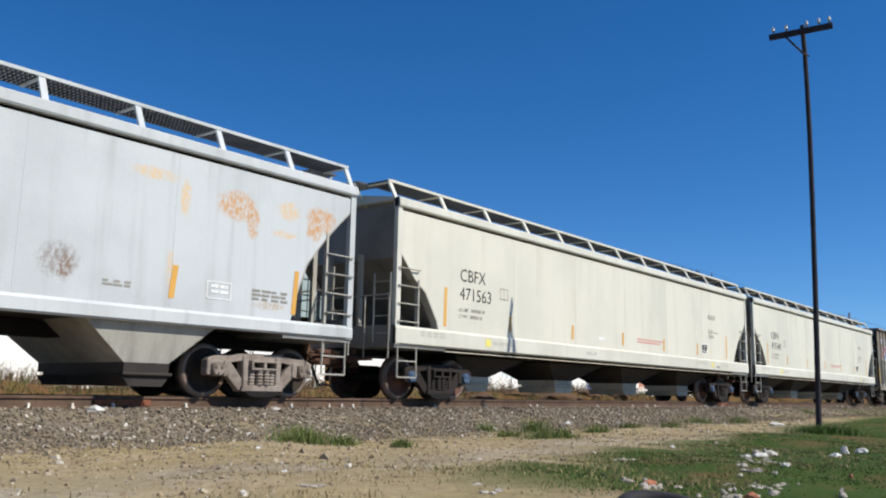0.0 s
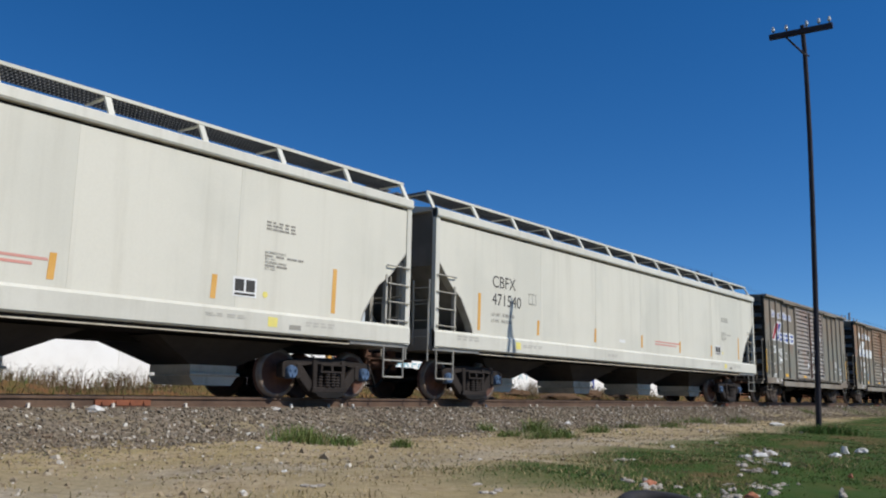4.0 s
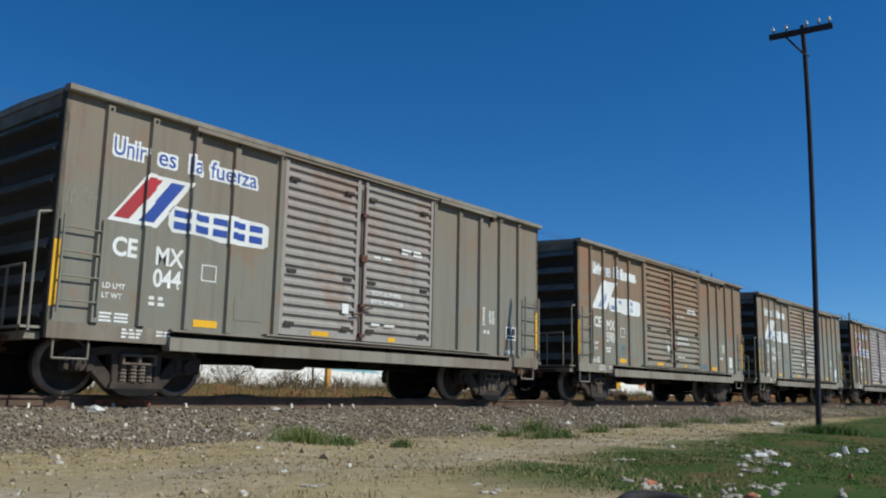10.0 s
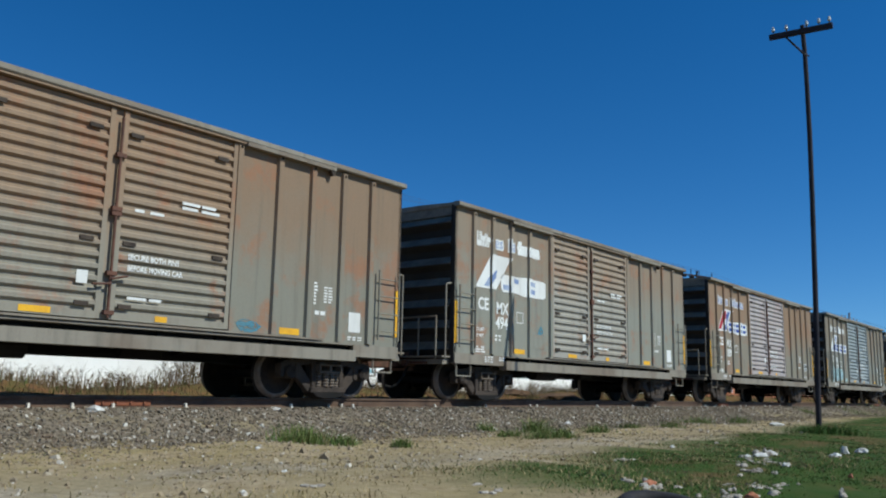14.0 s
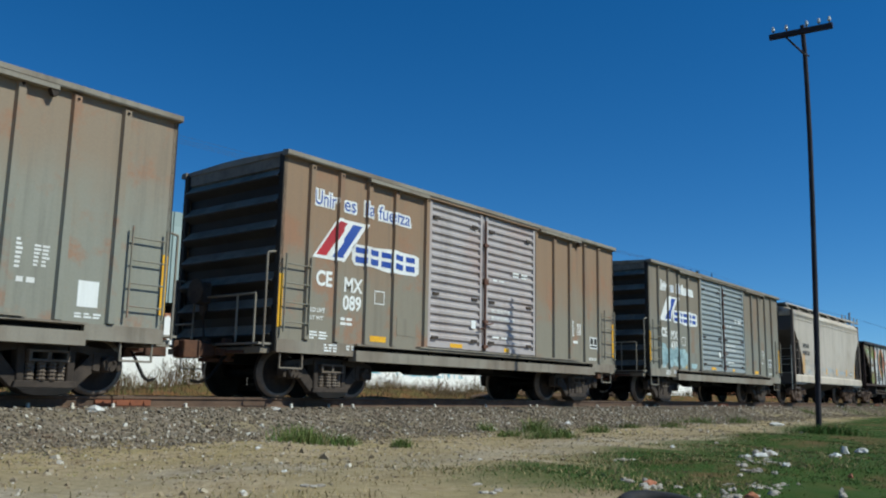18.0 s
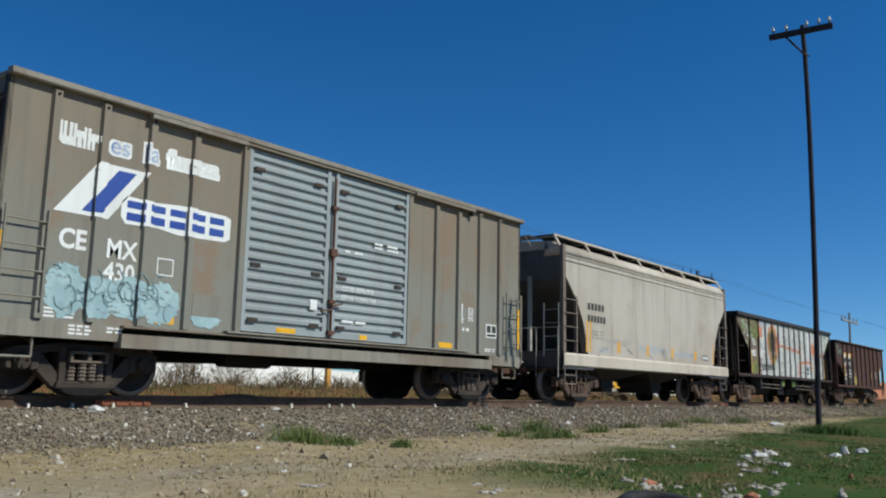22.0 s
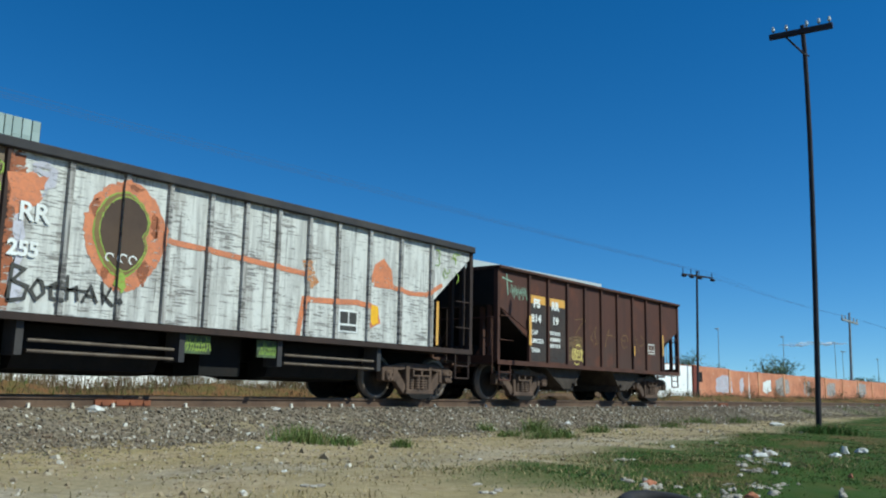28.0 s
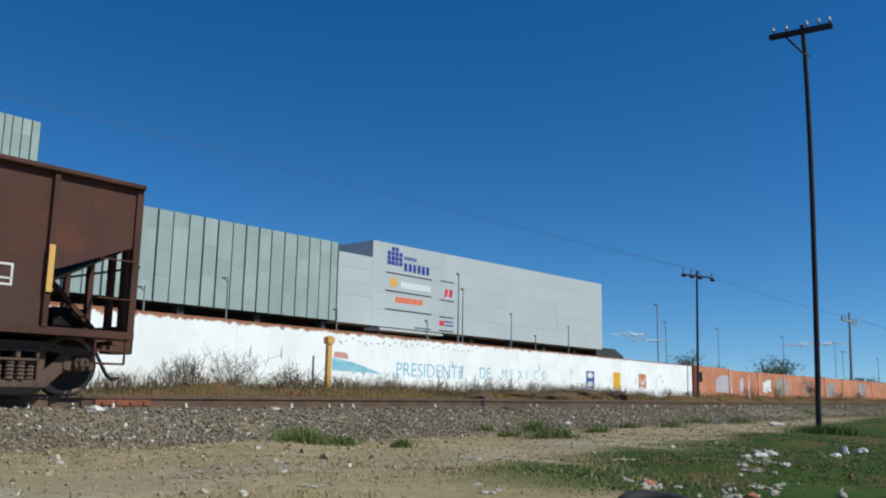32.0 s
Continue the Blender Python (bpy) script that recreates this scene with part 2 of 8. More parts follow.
def side_mat(name, under, worn, spread, scratch):
    q = Nodes(name)
    v = q.coords()
    s1 = q.noise(q.vec("MULTIPLY", v, (2.2, 2.2, 14.0)), 1.0, 6.0, 0.7)
    s2 = q.noise(q.vec("MULTIPLY", v, (9.0, 9.0, 0.7)), 1.0, 4.0, 0.6)
    m = q.math("MAXIMUM", q.ramp(s1, spread[0], spread[1]), q.math("MULTIPLY", q.ramp(s2, 0.58, 0.78), scratch))
    c = q.mix(m, under, worn)
    g = q.noise(v, 26.0)
    k = q.math("MULTIPLY_ADD", g, 0.24)
    q.t.nodes[-1].inputs[2].default_value = 0.88
    q.put(q.b, "Base Color", q.vec("MULTIPLY", c, k))
    q.b.inputs["Roughness"].default_value = 0.72
    q.bump(g, 0.15, 0.004)
    return q.m


def scuff_mat(name, base, streaked, scuff, at):
    """Bare silver paint: soft upright runs, and short level scrapes that gather in patches."""
    q = Nodes(name)
    v = q.coords()
    runs = q.noise(q.vec("MULTIPLY", v, (7.0, 7.0, 0.5)), 1.0, 5.0, 0.65)
    c = q.mix(q.ramp(runs, 0.42, 0.62), base, streaked)
    thin = q.noise(q.vec("MULTIPLY", v, (16.0, 16.0, 0.8)), 1.0, 3.0, 0.5)
    c = q.mix(q.math("MULTIPLY", q.ramp(thin, 0.60, 0.70), 0.7), c, scuff)
    level = q.noise(q.vec("MULTIPLY", v, (3.4, 3.4, 34.0)), 1.0, 5.0, 0.7)
    patch = q.noise(v, 1.6, 4.0, 0.6)
    m = q.ramp(q.math("ADD", level, q.math("MULTIPLY", q.math("SUBTRACT", patch, 0.5), 0.5)), at - 0.05, at + 0.07)
    c = q.mix(q.math("MULTIPLY", m, 0.85), c, scuff)
    grime = q.noise(q.vec("MULTIPLY", v, (1.0, 1.0, 0.6)), 2.3, 7.0, 0.75)
    c = q.mix(q.math("MULTIPLY", q.ramp(grime, 0.5, 0.68), 0.5), c, C(138, 130, 122))
    g = q.noise(v, 26.0)
    k = q.math("MULTIPLY_ADD", g, 0.2)
    q.t.nodes[-1].inputs[2].default_value = 0.9
    q.put(q.b, "Base Color", q.vec("MULTIPLY", c, k))
    q.b.inputs["Roughness"].default_value = 0.68
    q.bump(g, 0.15, 0.004)
    return q.m


M["box"] = box_mat("boxcar_paint", C(131, 128, 115), C(136, 114, 92), C(150, 106, 78), C(98, 92, 82), 2.5)
M["boxdoor"] = box_mat("door_paint", C(142, 136, 122), C(146, 122, 98), C(154, 106, 78), C(104, 94, 84), 2.4)
M["box_mauve"] = box_mat("olive_grey_boxcar_paint", C(128, 125, 113), C(131, 120, 105), C(136, 112, 92), C(100, 95, 86), 2.8)
M["boxdoor_mauve"] = box_mat("mauve_grey_door_paint", C(154, 148, 140), C(152, 142, 134), C(148, 124, 110), C(114, 108, 101), 2.6)
M["boxdoor_blue"] = mat("bluish_silver_door_paint", C(152, 158, 158), C(142, 148, 148), C(118, 108, 102), 0.65, streak=3.0, cover=0.3, blotch=0.5, gamt=0.08)
M["box_tan"] = box_mat("tan_boxcar_paint", C(134, 127, 112), C(142, 117, 93), C(150, 110, 84), C(104, 96, 86), 2.45)
M["box_pale"] = box_mat("pale_grey_boxcar_paint", C(138, 137, 125), C(141, 125, 106), C(152, 112, 86), C(106, 101, 92), 2.9)
M["boxdoor_pale"] = box_mat("pale_grey_door_paint", C(156, 151, 140), C(154, 137, 118), C(158, 118, 92), C(116, 108, 98), 2.9)
M["box_grey"] = box_mat("greyed_boxcar_paint", C(130, 128, 117), C(130, 119, 103), C(134, 111, 90), C(102, 98, 90), 2.6)
M["rustside"] = box_mat("rusty_hopper_paint", C(74, 54, 46), C(78, 49, 39), C(98, 57, 40), C(52, 39, 34), 1.5)
M["truckdark"] = mat("sooty_cast_steel", C(50, 43, 38), C(40, 34, 30), C(28, 24, 22), 0.85, blotch=2.5, cover=0.6, gamt=0.18, bump=0.3)
M["truckdust"] = mat("cement_dusted_cast_steel", C(148, 137, 126), C(122, 110, 100), C(80, 69, 61), 0.9, blotch=2.5, cover=0.5, gamt=0.15, bump=0.3)
M["truckpale"] = mat("pale_dusty_cast_steel", C(98, 79, 66), C(82, 66, 56), C(54, 43, 37), 0.85, blotch=2.5, cover=0.6, gamt=0.18, bump=0.3)
M["silverpost"] = scuff_mat("scuffed_post_paint", C(178, 174, 168), C(126, 121, 116), C(66, 61, 58), 0.55)
# Grating darkened to the tone of its shaded underside.
M["grating"] = mat("shade_grey_grating", C(88, 90, 94), C(76, 78, 80), C(60, 58, 56), 0.7, metal=0.2, blotch=2.0, gamt=0.06)
M["silver"] = scuff_mat("scuffed_silver_paint", C(206, 204, 197), C(172, 169, 163), C(96, 90, 86), 0.59)
M["olive"] = side_mat("scuffed_brown_paint", C(116, 98, 78), C(150, 138, 112), (0.56, 0.76), 0.5)


def wear(key, at, scale=5.0, level=3.0):
    """Scrapes and flakes in a painted figure that let the steel under it show."""
    q = Nodes(key, M[key])
    v = q.n("ShaderNodeTexCoord").outputs["Object"]
    n = q.noise(q.vec("MULTIPLY", v, (1.0, 1.0, level)), scale, 8.0, 0.75)
    q.put(q.b, "Alpha", q.ramp(n, at - 0.04, at + 0.04))


for key, at, scale in (("orange", 0.40, 5.0), ("redbrown", 0.46, 5.0), ("lavender", 0.43, 5.0), ("green", 0.40, 9.0), ("cyanspray", 0.40, 5.0), ("umber", 0.38, 6.0), ("brownspray", 0.30, 6.0),
                       ("white", 0.34, 9.0), ("chalk", 0.47, 9.0), ("ochredim", 0.44, 5.0), ("teal", 0.46, 7.0), ("mint", 0.42, 9.0), ("rustpatch", 0.48, 7.0), ("rustdark", 0.38, 4.0), ("black", 0.33, 9.0), ("greypatch", 0.44, 6.0)):
    wear(key, at, scale)


# ---- mesh helpers ----
def box(bm, x0, x1, y0, y1, z0, z1):
    vs = [bm.verts.new((x, y, z)) for z in (z0, z1) for y in (y0, y1) for x in (x0, x1)]
    for f in ((0, 2, 3, 1), (4, 5, 7, 6), (0, 1, 5, 4), (2, 6, 7, 3), (0, 4, 6, 2), (1, 3, 7, 5)):
        bm.faces.new([vs[i] for i in f])


def prism(bm, pts, a0, a1, axis="y"):
    """A closed outline, drawn in the plane across the axis, pulled from a0 to a1."""
    def at(p, a):
        return (p[0], a, p[1]) if axis == "y" else (a, p[0], p[1]) if axis == "x" else (p[0], p[1], a)
    lo = [bm.verts.new(at(p, a0)) for p in pts]
    hi = [bm.verts.new(at(p, a1)) for p in pts]
    n = len(pts)
    bm.faces.new(lo)
    bm.faces.new(hi[::-1])
    for i in range(n):
        bm.faces.new((lo[i], hi[i], hi[(i + 1) % n], lo[(i + 1) % n]))


def tube(bm, p0, p1, r, seg=8, r1=None):
    p0, p1 = Vector(p0), Vector(p1)
    r1 = r if r1 is None else r1
    m = (p1 - p0).to_track_quat("Z", "Y").to_matrix()
    rings = []
    for p, rad in ((p0, r), (p1, r1)):
        rings.append([bm.verts.new(p + m @ Vector((math.cos(2 * math.pi * k / seg) * rad, math.sin(2 * math.pi * k / seg) * rad, 0))) for k in range(seg)])
    for k in range(seg):
        bm.faces.new((rings[0][k], rings[0][(k + 1) % seg], rings[1][(k + 1) % seg], rings[1][k]))
    bm.faces.new(rings[0][::-1])
    bm.faces.new(rings[1])


def pipe(bm, pts, r, seg=6):
    for a, b in zip(pts, pts[1:]):
        tube(bm, a, b, r, seg)


def ring(bm, prof, seg=24, centre=(0, 0, 0)):
    """A profile of (radius, y) turned about the y axis."""
    rows = []
    for k in range(seg):
        a = 2 * math.pi * k / seg
        rows.append([bm.verts.new((centre[0] + math.cos(a) * r, centre[1] + y, centre[2] + math.sin(a) * r)) for r, y in prof])
    n = len(prof)
    for k in range(seg):
        for j in range(n - 1):
            bm.faces.new((rows[k][j], rows[k][j + 1], rows[(k + 1) % seg][j + 1], rows[(k + 1) % seg][j]))
    bm.faces.new([rows[k][0] for k in range(seg)])
    bm.faces.new([rows[k][-1] for k in range(seg)][::-1])


def mesh_of(name, bm, material, smooth=False, bevel=0.0):
    if bevel:
        bmesh.ops.bevel(bm, geom=list(bm.edges), offset=bevel, segments=1, affect="EDGES", clamp_overlap=True)
    bmesh.ops.recalc_face_normals(bm, faces=bm.faces)
    me = bpy.data.meshes.new(name)
    bm.to_mesh(me)
    bm.free()
    me.materials.append(material)
    if smooth:
        me.polygons.foreach_set("use_smooth", [True] * len(me.polygons))
    return me


def part(name, bm, material, parent, label="", smooth=False, bevel=0.0):
    ob = new(name, bm if isinstance(bm, bpy.types.Mesh) else mesh_of(name, bm, material, smooth, bevel))
    ob.parent = parent
    if label:
        ob["label"] = label
    return ob


def thing(name, bm, material, label, category, group="", kind="", smooth=False, bevel=0.0):
    return tagged(new(name, mesh_of(name, bm, material, smooth, bevel)), label, category, group, kind)


def empty(name, label, category, group="", kind="", at=None):
    ob = new(name)
    if at is not None:
        ob.matrix_basis = at
    return tagged(ob, label, category, group, kind)


def mixed(a, b, t):
    return a + (b - a) * t
# ---- the train: running gear ----
TRACK_Y = 12.5
WHEEL_R = 0.43
WAGONS, AXLES = [], []


def run(t):
    """How far the train has come towards -x at t seconds, from its place at 16 s."""
    q = (t - 16.0) / 16.0
    return 75.626 * q - 0.163 * q * q + 0.160 * q ** 3


def wheel_mesh():
    bm = bmesh.new()
    ring(bm, [(0.07, -0.1), (0.1, -0.1), (0.12, -0.03), (0.3, -0.02), (0.36, -0.055), (0.425, -0.055), (WHEEL_R, 0.035), (0.46, 0.05), (0.455, 0.08), (0.36, 0.08), (0.3, 0.02), (0.12, 0.03), (0.1, 0.07), (0.07, 0.07)], 28)
    me = mesh_of("wheel", bm, M["wheel"], True)
    me.materials.append(M["rim"])
    for p in me.polygons:
        r = math.hypot(p.center.x, p.center.z)
        p.material_index = 1 if 0.37 < r < 0.455 and p.center.y < 0.02 else 0
    return me


def axle_mesh():
    bm = bmesh.new()
    tube(bm, (0, -1.08, 0), (0, 1.08, 0), 0.075, 12)
    return mesh_of("wheelset", bm, M["dark"], True)


def side_frame_mesh(wb):
    """One cast truck side: arched top chord, diagonal tension arms, columns round the springs, jaws at the axles."""
    h = wb / 2
    bm = bmesh.new()
    up = [(-h - 0.21, 0.50), (-h - 0.17, 0.62), (-h - 0.02, 0.665), (-h + 0.2, 0.655), (-0.42, 0.72), (0.42, 0.72), (h - 0.2, 0.655), (h + 0.02, 0.665), (h + 0.17, 0.62), (h + 0.21, 0.50)]
    low = [(h + 0.12, 0.54), (h - 0.24, 0.56), (0.40, 0.615), (-0.40, 0.615), (-h + 0.24, 0.56), (-h - 0.12, 0.54)]
    prism(bm, up + low, -0.07, 0.07)
    for s in (-1, 1):
        prism(bm, [(s * (h - 0.26), 0.585), (s * (h - 0.13), 0.50), (s * (h - 0.17), 0.37), (s * 0.46, 0.115), (s * 0.33, 0.115), (s * 0.33, 0.24)], -0.062, 0.062)
        prism(bm, [(s * (h - 0.24), 0.6), (s * (h - 0.24), 0.35), (s * (h - 0.13), 0.33), (s * (h - 0.12), 0.6)], -0.085, 0.085)
        prism(bm, [(s * (h + 0.12), 0.6), (s * (h + 0.13), 0.34), (s * (h + 0.2), 0.36), (s * (h + 0.205), 0.6)], -0.085, 0.085)
        prism(bm, [(s * 0.29, 0.16), (s * 0.385, 0.16), (s * 0.41, 0.68), (s * 0.29, 0.68)], -0.095, 0.095)
    prism(bm, [(-0.44, 0.10), (0.44, 0.10), (0.41, 0.20), (-0.41, 0.20)], -0.13, 0.13)
    return mesh_of("side_frame", bm, M["truck"], False, 0.012)


def spring_mesh():
    """Five coil springs under the bolster's end."""
    bm = bmesh.new()
    for x, yy in ((-0.21, -0.06), (-0.07, -0.1), (0.07, -0.1), (0.21, -0.06), (0.0, 0.06)):
        rows = []
        prof = [(0.066 if k % 2 else 0.05, 0.195 + 0.255 * k / 10) for k in range(11)]
        for a in range(8):
            w = 2 * math.pi * a / 8
            rows.append([bm.verts.new((x + math.cos(w) * r, yy + math.sin(w) * r, z)) for r, z in prof])
        for a in range(8):
            for j in range(10):
                bm.faces.new((rows[a][j], rows[a][j + 1], rows[(a + 1) % 8][j + 1], rows[(a + 1) % 8][j]))
    return mesh_of("spring_nest", bm, M["coil"])


def bolster_end_mesh():
    """The bolster's hollow end between the columns, on top of the springs."""
    bm = bmesh.new()
    for x0, x1, z0, z1 in ((-0.28, 0.28, 0.45, 0.485), (-0.28, 0.28, 0.575, 0.61), (-0.28, -0.235, 0.485, 0.575), (0.235, 0.28, 0.485, 0.575), (-0.03, 0.03, 0.485, 0.575)):
        box(bm, x0, x1, -0.17, 0.17, z0, z1)
    return mesh_of("bolster_end", bm, M["coil"], False, 0.006)


def plank_mesh():
    """Near-black spring plank bulging under the side frame's seat."""
    bm = bmesh.new()
    prism(bm, [(-0.4, 0.105), (0.4, 0.105), (0.3, 0.03), (0.16, 0.0), (-0.16, 0.0), (-0.3, 0.03)], -0.14, 0.14)
    return mesh_of("spring_plank", bm, M["dark"], False, 0.01)


def cap_mesh():
    bm = bmesh.new()
    ring(bm, [(0.105, -0.10), (0.118, -0.07), (0.12, 0.0), (0.12, 0.08)], 14)
    for k in range(3):
        a = k * 2.094 + 0.5
        tube(bm, (math.cos(a) * 0.066, -0.125, math.sin(a) * 0.066), (math.cos(a) * 0.066, -0.09, math.sin(a) * 0.066), 0.022, 6)
    return mesh_of("bearing_cap", bm, M["truck"], False)


def shoe_mesh():
    bm = bmesh.new()
    prism(bm, [(0, 0.22), (0.07, 0.25), (0.1, 0.4), (0.08, 0.56), (0.0, 0.6), (0.03, 0.4)], -0.06, 0.06)
    return mesh_of("brake_shoe", bm, M["dark"])


def bolster_mesh():
    bm = bmesh.new()
    box(bm, -0.2, 0.2, -0.95, 0.95, 0.42, 0.66)
    box(bm, -0.34, 0.34, -0.72, 0.72, 0.26, 0.34)
    tube(bm, (0, 0, 0.6), (0, 0, 0.74), 0.2, 14)
    return mesh_of("bolster", bm, M["dark"])


GEAR = {"wheel": wheel_mesh(), "axle": axle_mesh(), "spring": spring_mesh(), "cap": cap_mesh(), "shoe": shoe_mesh(), "bolster": bolster_mesh(), "bolster_end": bolster_end_mesh(), "plank": plank_mesh()}
FRAMES = {}


def truck(car, xc, wb=1.8, dust=None, caps=None):
    if wb not in FRAMES:
        FRAMES[wb] = side_frame_mesh(wb)
    part("bolster", GEAR["bolster"], None, car).location.x = xc
    for side in (-1, 1):
        sf = part("side_frame", FRAMES[wb], None, car, "dusty cast steel truck side frame")
        sf.location = (xc, side * 1.07, 0)
        for kind, key in (("spring_nest", "spring"), ("bolster_end", "bolster_end"), ("spring_plank", "plank")):
            o = part(kind, GEAR[key], None, sf)
            if side > 0:
                o.rotation_euler.z = math.pi
        for e in (-1, 1):
            cap = part("bearing_cap", GEAR["cap"], None, sf)
            cap.location = (e * wb / 2, side * 0.03, 0.45)
            if side > 0:
                cap.rotation_euler.z = math.pi
        for o in sf.children:
            if caps and o.name.split(".")[0] == "bearing_cap":
                o.material_slots[0].link = "OBJECT"
                o.material_slots[0].material = caps
                o["label"] = "blue painted bearing cap"
        if dust:
            for o in (sf,) + tuple(c for c in sf.children if not c.name.startswith("spring_plank") and not (caps and c.name.startswith("bearing_cap"))):
                o.material_slots[0].link = "OBJECT"
                o.material_slots[0].material = dust
    for e in (-1, 1):
        ws = part("wheelset", GEAR["axle"], None, car)
        for side in (-1, 1):
            w = part("wheel", GEAR["wheel"], None, ws)
            w.location.y = side * 0.75
            if caps:
                w.material_slots[0].link = "OBJECT"
                w.material_slots[0].material = M["rustrim"]
            if side > 0:
                w.rotation_euler.z = math.pi
            sh = part("brake_shoe", GEAR["shoe"], None, car)
            sh.location = (xc + e * (wb / 2 - WHEEL_R - 0.05), side * 0.75, 0)
            sh.rotation_euler.z = math.pi if e < 0 else 0.0
        ws.location = (xc + e * wb / 2, 0, WHEEL_R)


def coupler(car, x_end, s):
    """Drawbar and knuckle, air hose and cut lever at one end; s is the end's side on x."""
    bm = bmesh.new()
    box(bm, min(x_end - s * 0.3, x_end + s * 0.55), max(x_end - s * 0.3, x_end + s * 0.55), -0.11, 0.11, 0.68, 0.9)
    a, b = x_end + s * 0.5, x_end + s * 0.86
    prism(bm, [(a, -0.16), (b, -0.2), (b, -0.02), (mixed(a, b, 0.5), 0.02), (b, 0.12), (mixed(a, b, 0.6), 0.2), (a, 0.16)], 0.64, 0.94, "z")
    part("coupler", bm, M["knuckle"], car, "rust-brown knuckle coupler", bevel=0.015)
    bm = bmesh.new()
    pts = [Vector((x_end + s * 0.05, -0.34, 0.74)), Vector((x_end + s * 0.18, -0.34, 0.64)), Vector((x_end + s * 0.3, -0.32, 0.45)), Vector((x_end + s * 0.42, -0.28, 0.30)), Vector((x_end + s * 0.55, -0.22, 0.24)), Vector((x_end + s * 0.68, -0.16, 0.27))]
    pipe(bm, pts, 0.026, 8)
    part("air_hose", bm, M["dark"], car, "black rubber air hose hanging low")
    bm = bmesh.new()
    box(bm, min(x_end, x_end + s * 0.3), max(x_end, x_end + s * 0.3), -0.42, -0.28, 0.7, 0.82)
    box(bm, min(x_end + s * 0.1, x_end + s * 0.24), max(x_end + s * 0.1, x_end + s * 0.24), -0.9, -0.46, 0.74, 0.79)
    part("hose_bracket", bm, M["knuckle"], car)
    bm = bmesh.new()
    box(bm, min(x_end - s * 0.1, x_end + s * 0.22), max(x_end - s * 0.1, x_end + s * 0.22), -0.3, 0.3, 0.6, 0.66)
    box(bm, min(x_end, x_end + s * 0.14), max(x_end, x_end + s * 0.14), -0.36, -0.22, 0.6, 1.0)
    box(bm, min(x_end, x_end + s * 0.14), max(x_end, x_end + s * 0.14), 0.22, 0.36, 0.6, 1.0)
    part("striker_casting", bm, M["knuckle"], car, bevel=0.012)
    bm = bmesh.new()
    pipe(bm, [(x_end + s * 0.12, -1.3, 0.78), (x_end + s * 0.12, -0.3, 0.86), (x_end + s * 0.5, 0.0, 0.95)], 0.014)
    part("cut_lever", bm, M["truck"], car)


def ladder(car, pts, x0, x1, y, z0, z1, rungs, material, name="ladder", r=0.014, stiles=True, along="x"):
    bm = bmesh.new()
    def P(u, z):
        return (u, y, z) if along == "x" else (y, u, z)
    if stiles:
        for u in (x0, x1):
            tube(bm, P(u, z0), P(u, z1), r * 1.6, 6)
    for k in range(rungs):
        z = mixed(z0, z1, (k + 0.5) / rungs) if stiles else mixed(z0, z1, k / max(1, rungs - 1))
        tube(bm, P(x0, z), P(x1, z), r, 6)
        if not stiles:
            for u in (x0, x1):
                if along == "x":
                    tube(bm, (u, y, z), (u, y + 0.07, z), r, 6)
                else:
                    tube(bm, (y, u, z), (y + 0.07, u, z), r, 6)
        if not stiles:
            rung = part("ladder_rung", bm, material, car)
            bm = bmesh.new()
            if k == rungs - 1:
                bm.free()
                return rung
    return part(name, bm, material, car)


def stirrup(car, x0, x1, y, z_top, z_bot, material, mid=False):
    bm = bmesh.new()
    pipe(bm, [(x0, y, z_top), (x0, y, z_bot), (x1, y, z_bot), (x1, y, z_top)], 0.018)
    if mid:
        z = mixed(z_top, z_bot, 0.5)
        tube(bm, (x0, y, z), (x1, y, z), 0.016, 6)
    part("sill_step", bm, material, car)


# ---- painted marks ----
def drape(bm, y, posts=(), half=0.05, proud=0.06):
    """Lays a flat figure, drawn in x and z, on a side at y; where it crosses a post it lies on the post's face."""
    for p in posts:
        for e in (p - half, p + half):
            bmesh.ops.bisect_plane(bm, geom=list(bm.verts) + list(bm.edges) + list(bm.faces), plane_co=(e, 0, 0), plane_no=(1, 0, 0))
    up = [f for f in bm.faces if any(abs(f.calc_center_median().x - p) < half for p in posts)]
    if up:
        bmesh.ops.split(bm, geom=up)
    top = {v for f in bm.faces if any(abs(f.calc_center_median().x - p) < half for p in posts) for v in f.verts}
    for v in bm.verts:
        v.co.y = y - (proud if v in top else 0.0)
    for f in bm.faces:
        f.normal_update()
        if f.normal.y > 0:
            f.normal_flip()


def ragged(pts, amp, n, rng):
    """A hand-sprayed outline: the same figure with an uneven edge."""
    out = []
    for (ax, az), (bx, bz) in zip(pts, pts[1:] + pts[:1]):
        for k in range(n):
            u = k / n
            out.append((ax + (bx - ax) * u + rng.gauss(0, amp), az + (bz - az) * u + rng.gauss(0, amp)))
    return out


SINGLE = ("word_block", "reporting_mark", "sign_word", "sign_rule", "sign_emblem", "test_panel_mark", "reflector_stripe", "lettering_ground", "emblem_mark", "warning_line", "slogan_outline")


def paint(name, polys, material, car, y, posts=(), half=0.05, proud=0.06, label=""):
    """Flat painted figures on a side; figures that can be told apart become parts of their own."""
    if name in SINGLE and len(polys) > 1:
        for pl in polys:
            paint(name, [pl], material, car, y, posts, half, proud, label)
        return None
    bm = bmesh.new()
    for pl in polys:
        bm.faces.new([bm.verts.new((x, y, z)) for x, z in pl])
    drape(bm, y, posts, half, proud)
    me = bpy.data.meshes.new(name)
    bm.to_mesh(me)
    bm.free()
    me.materials.append(material)
    ob = part(name, me, None, car, label)
    if len(polys) > 1:
        ob["kind"] = "stuff"
    return ob


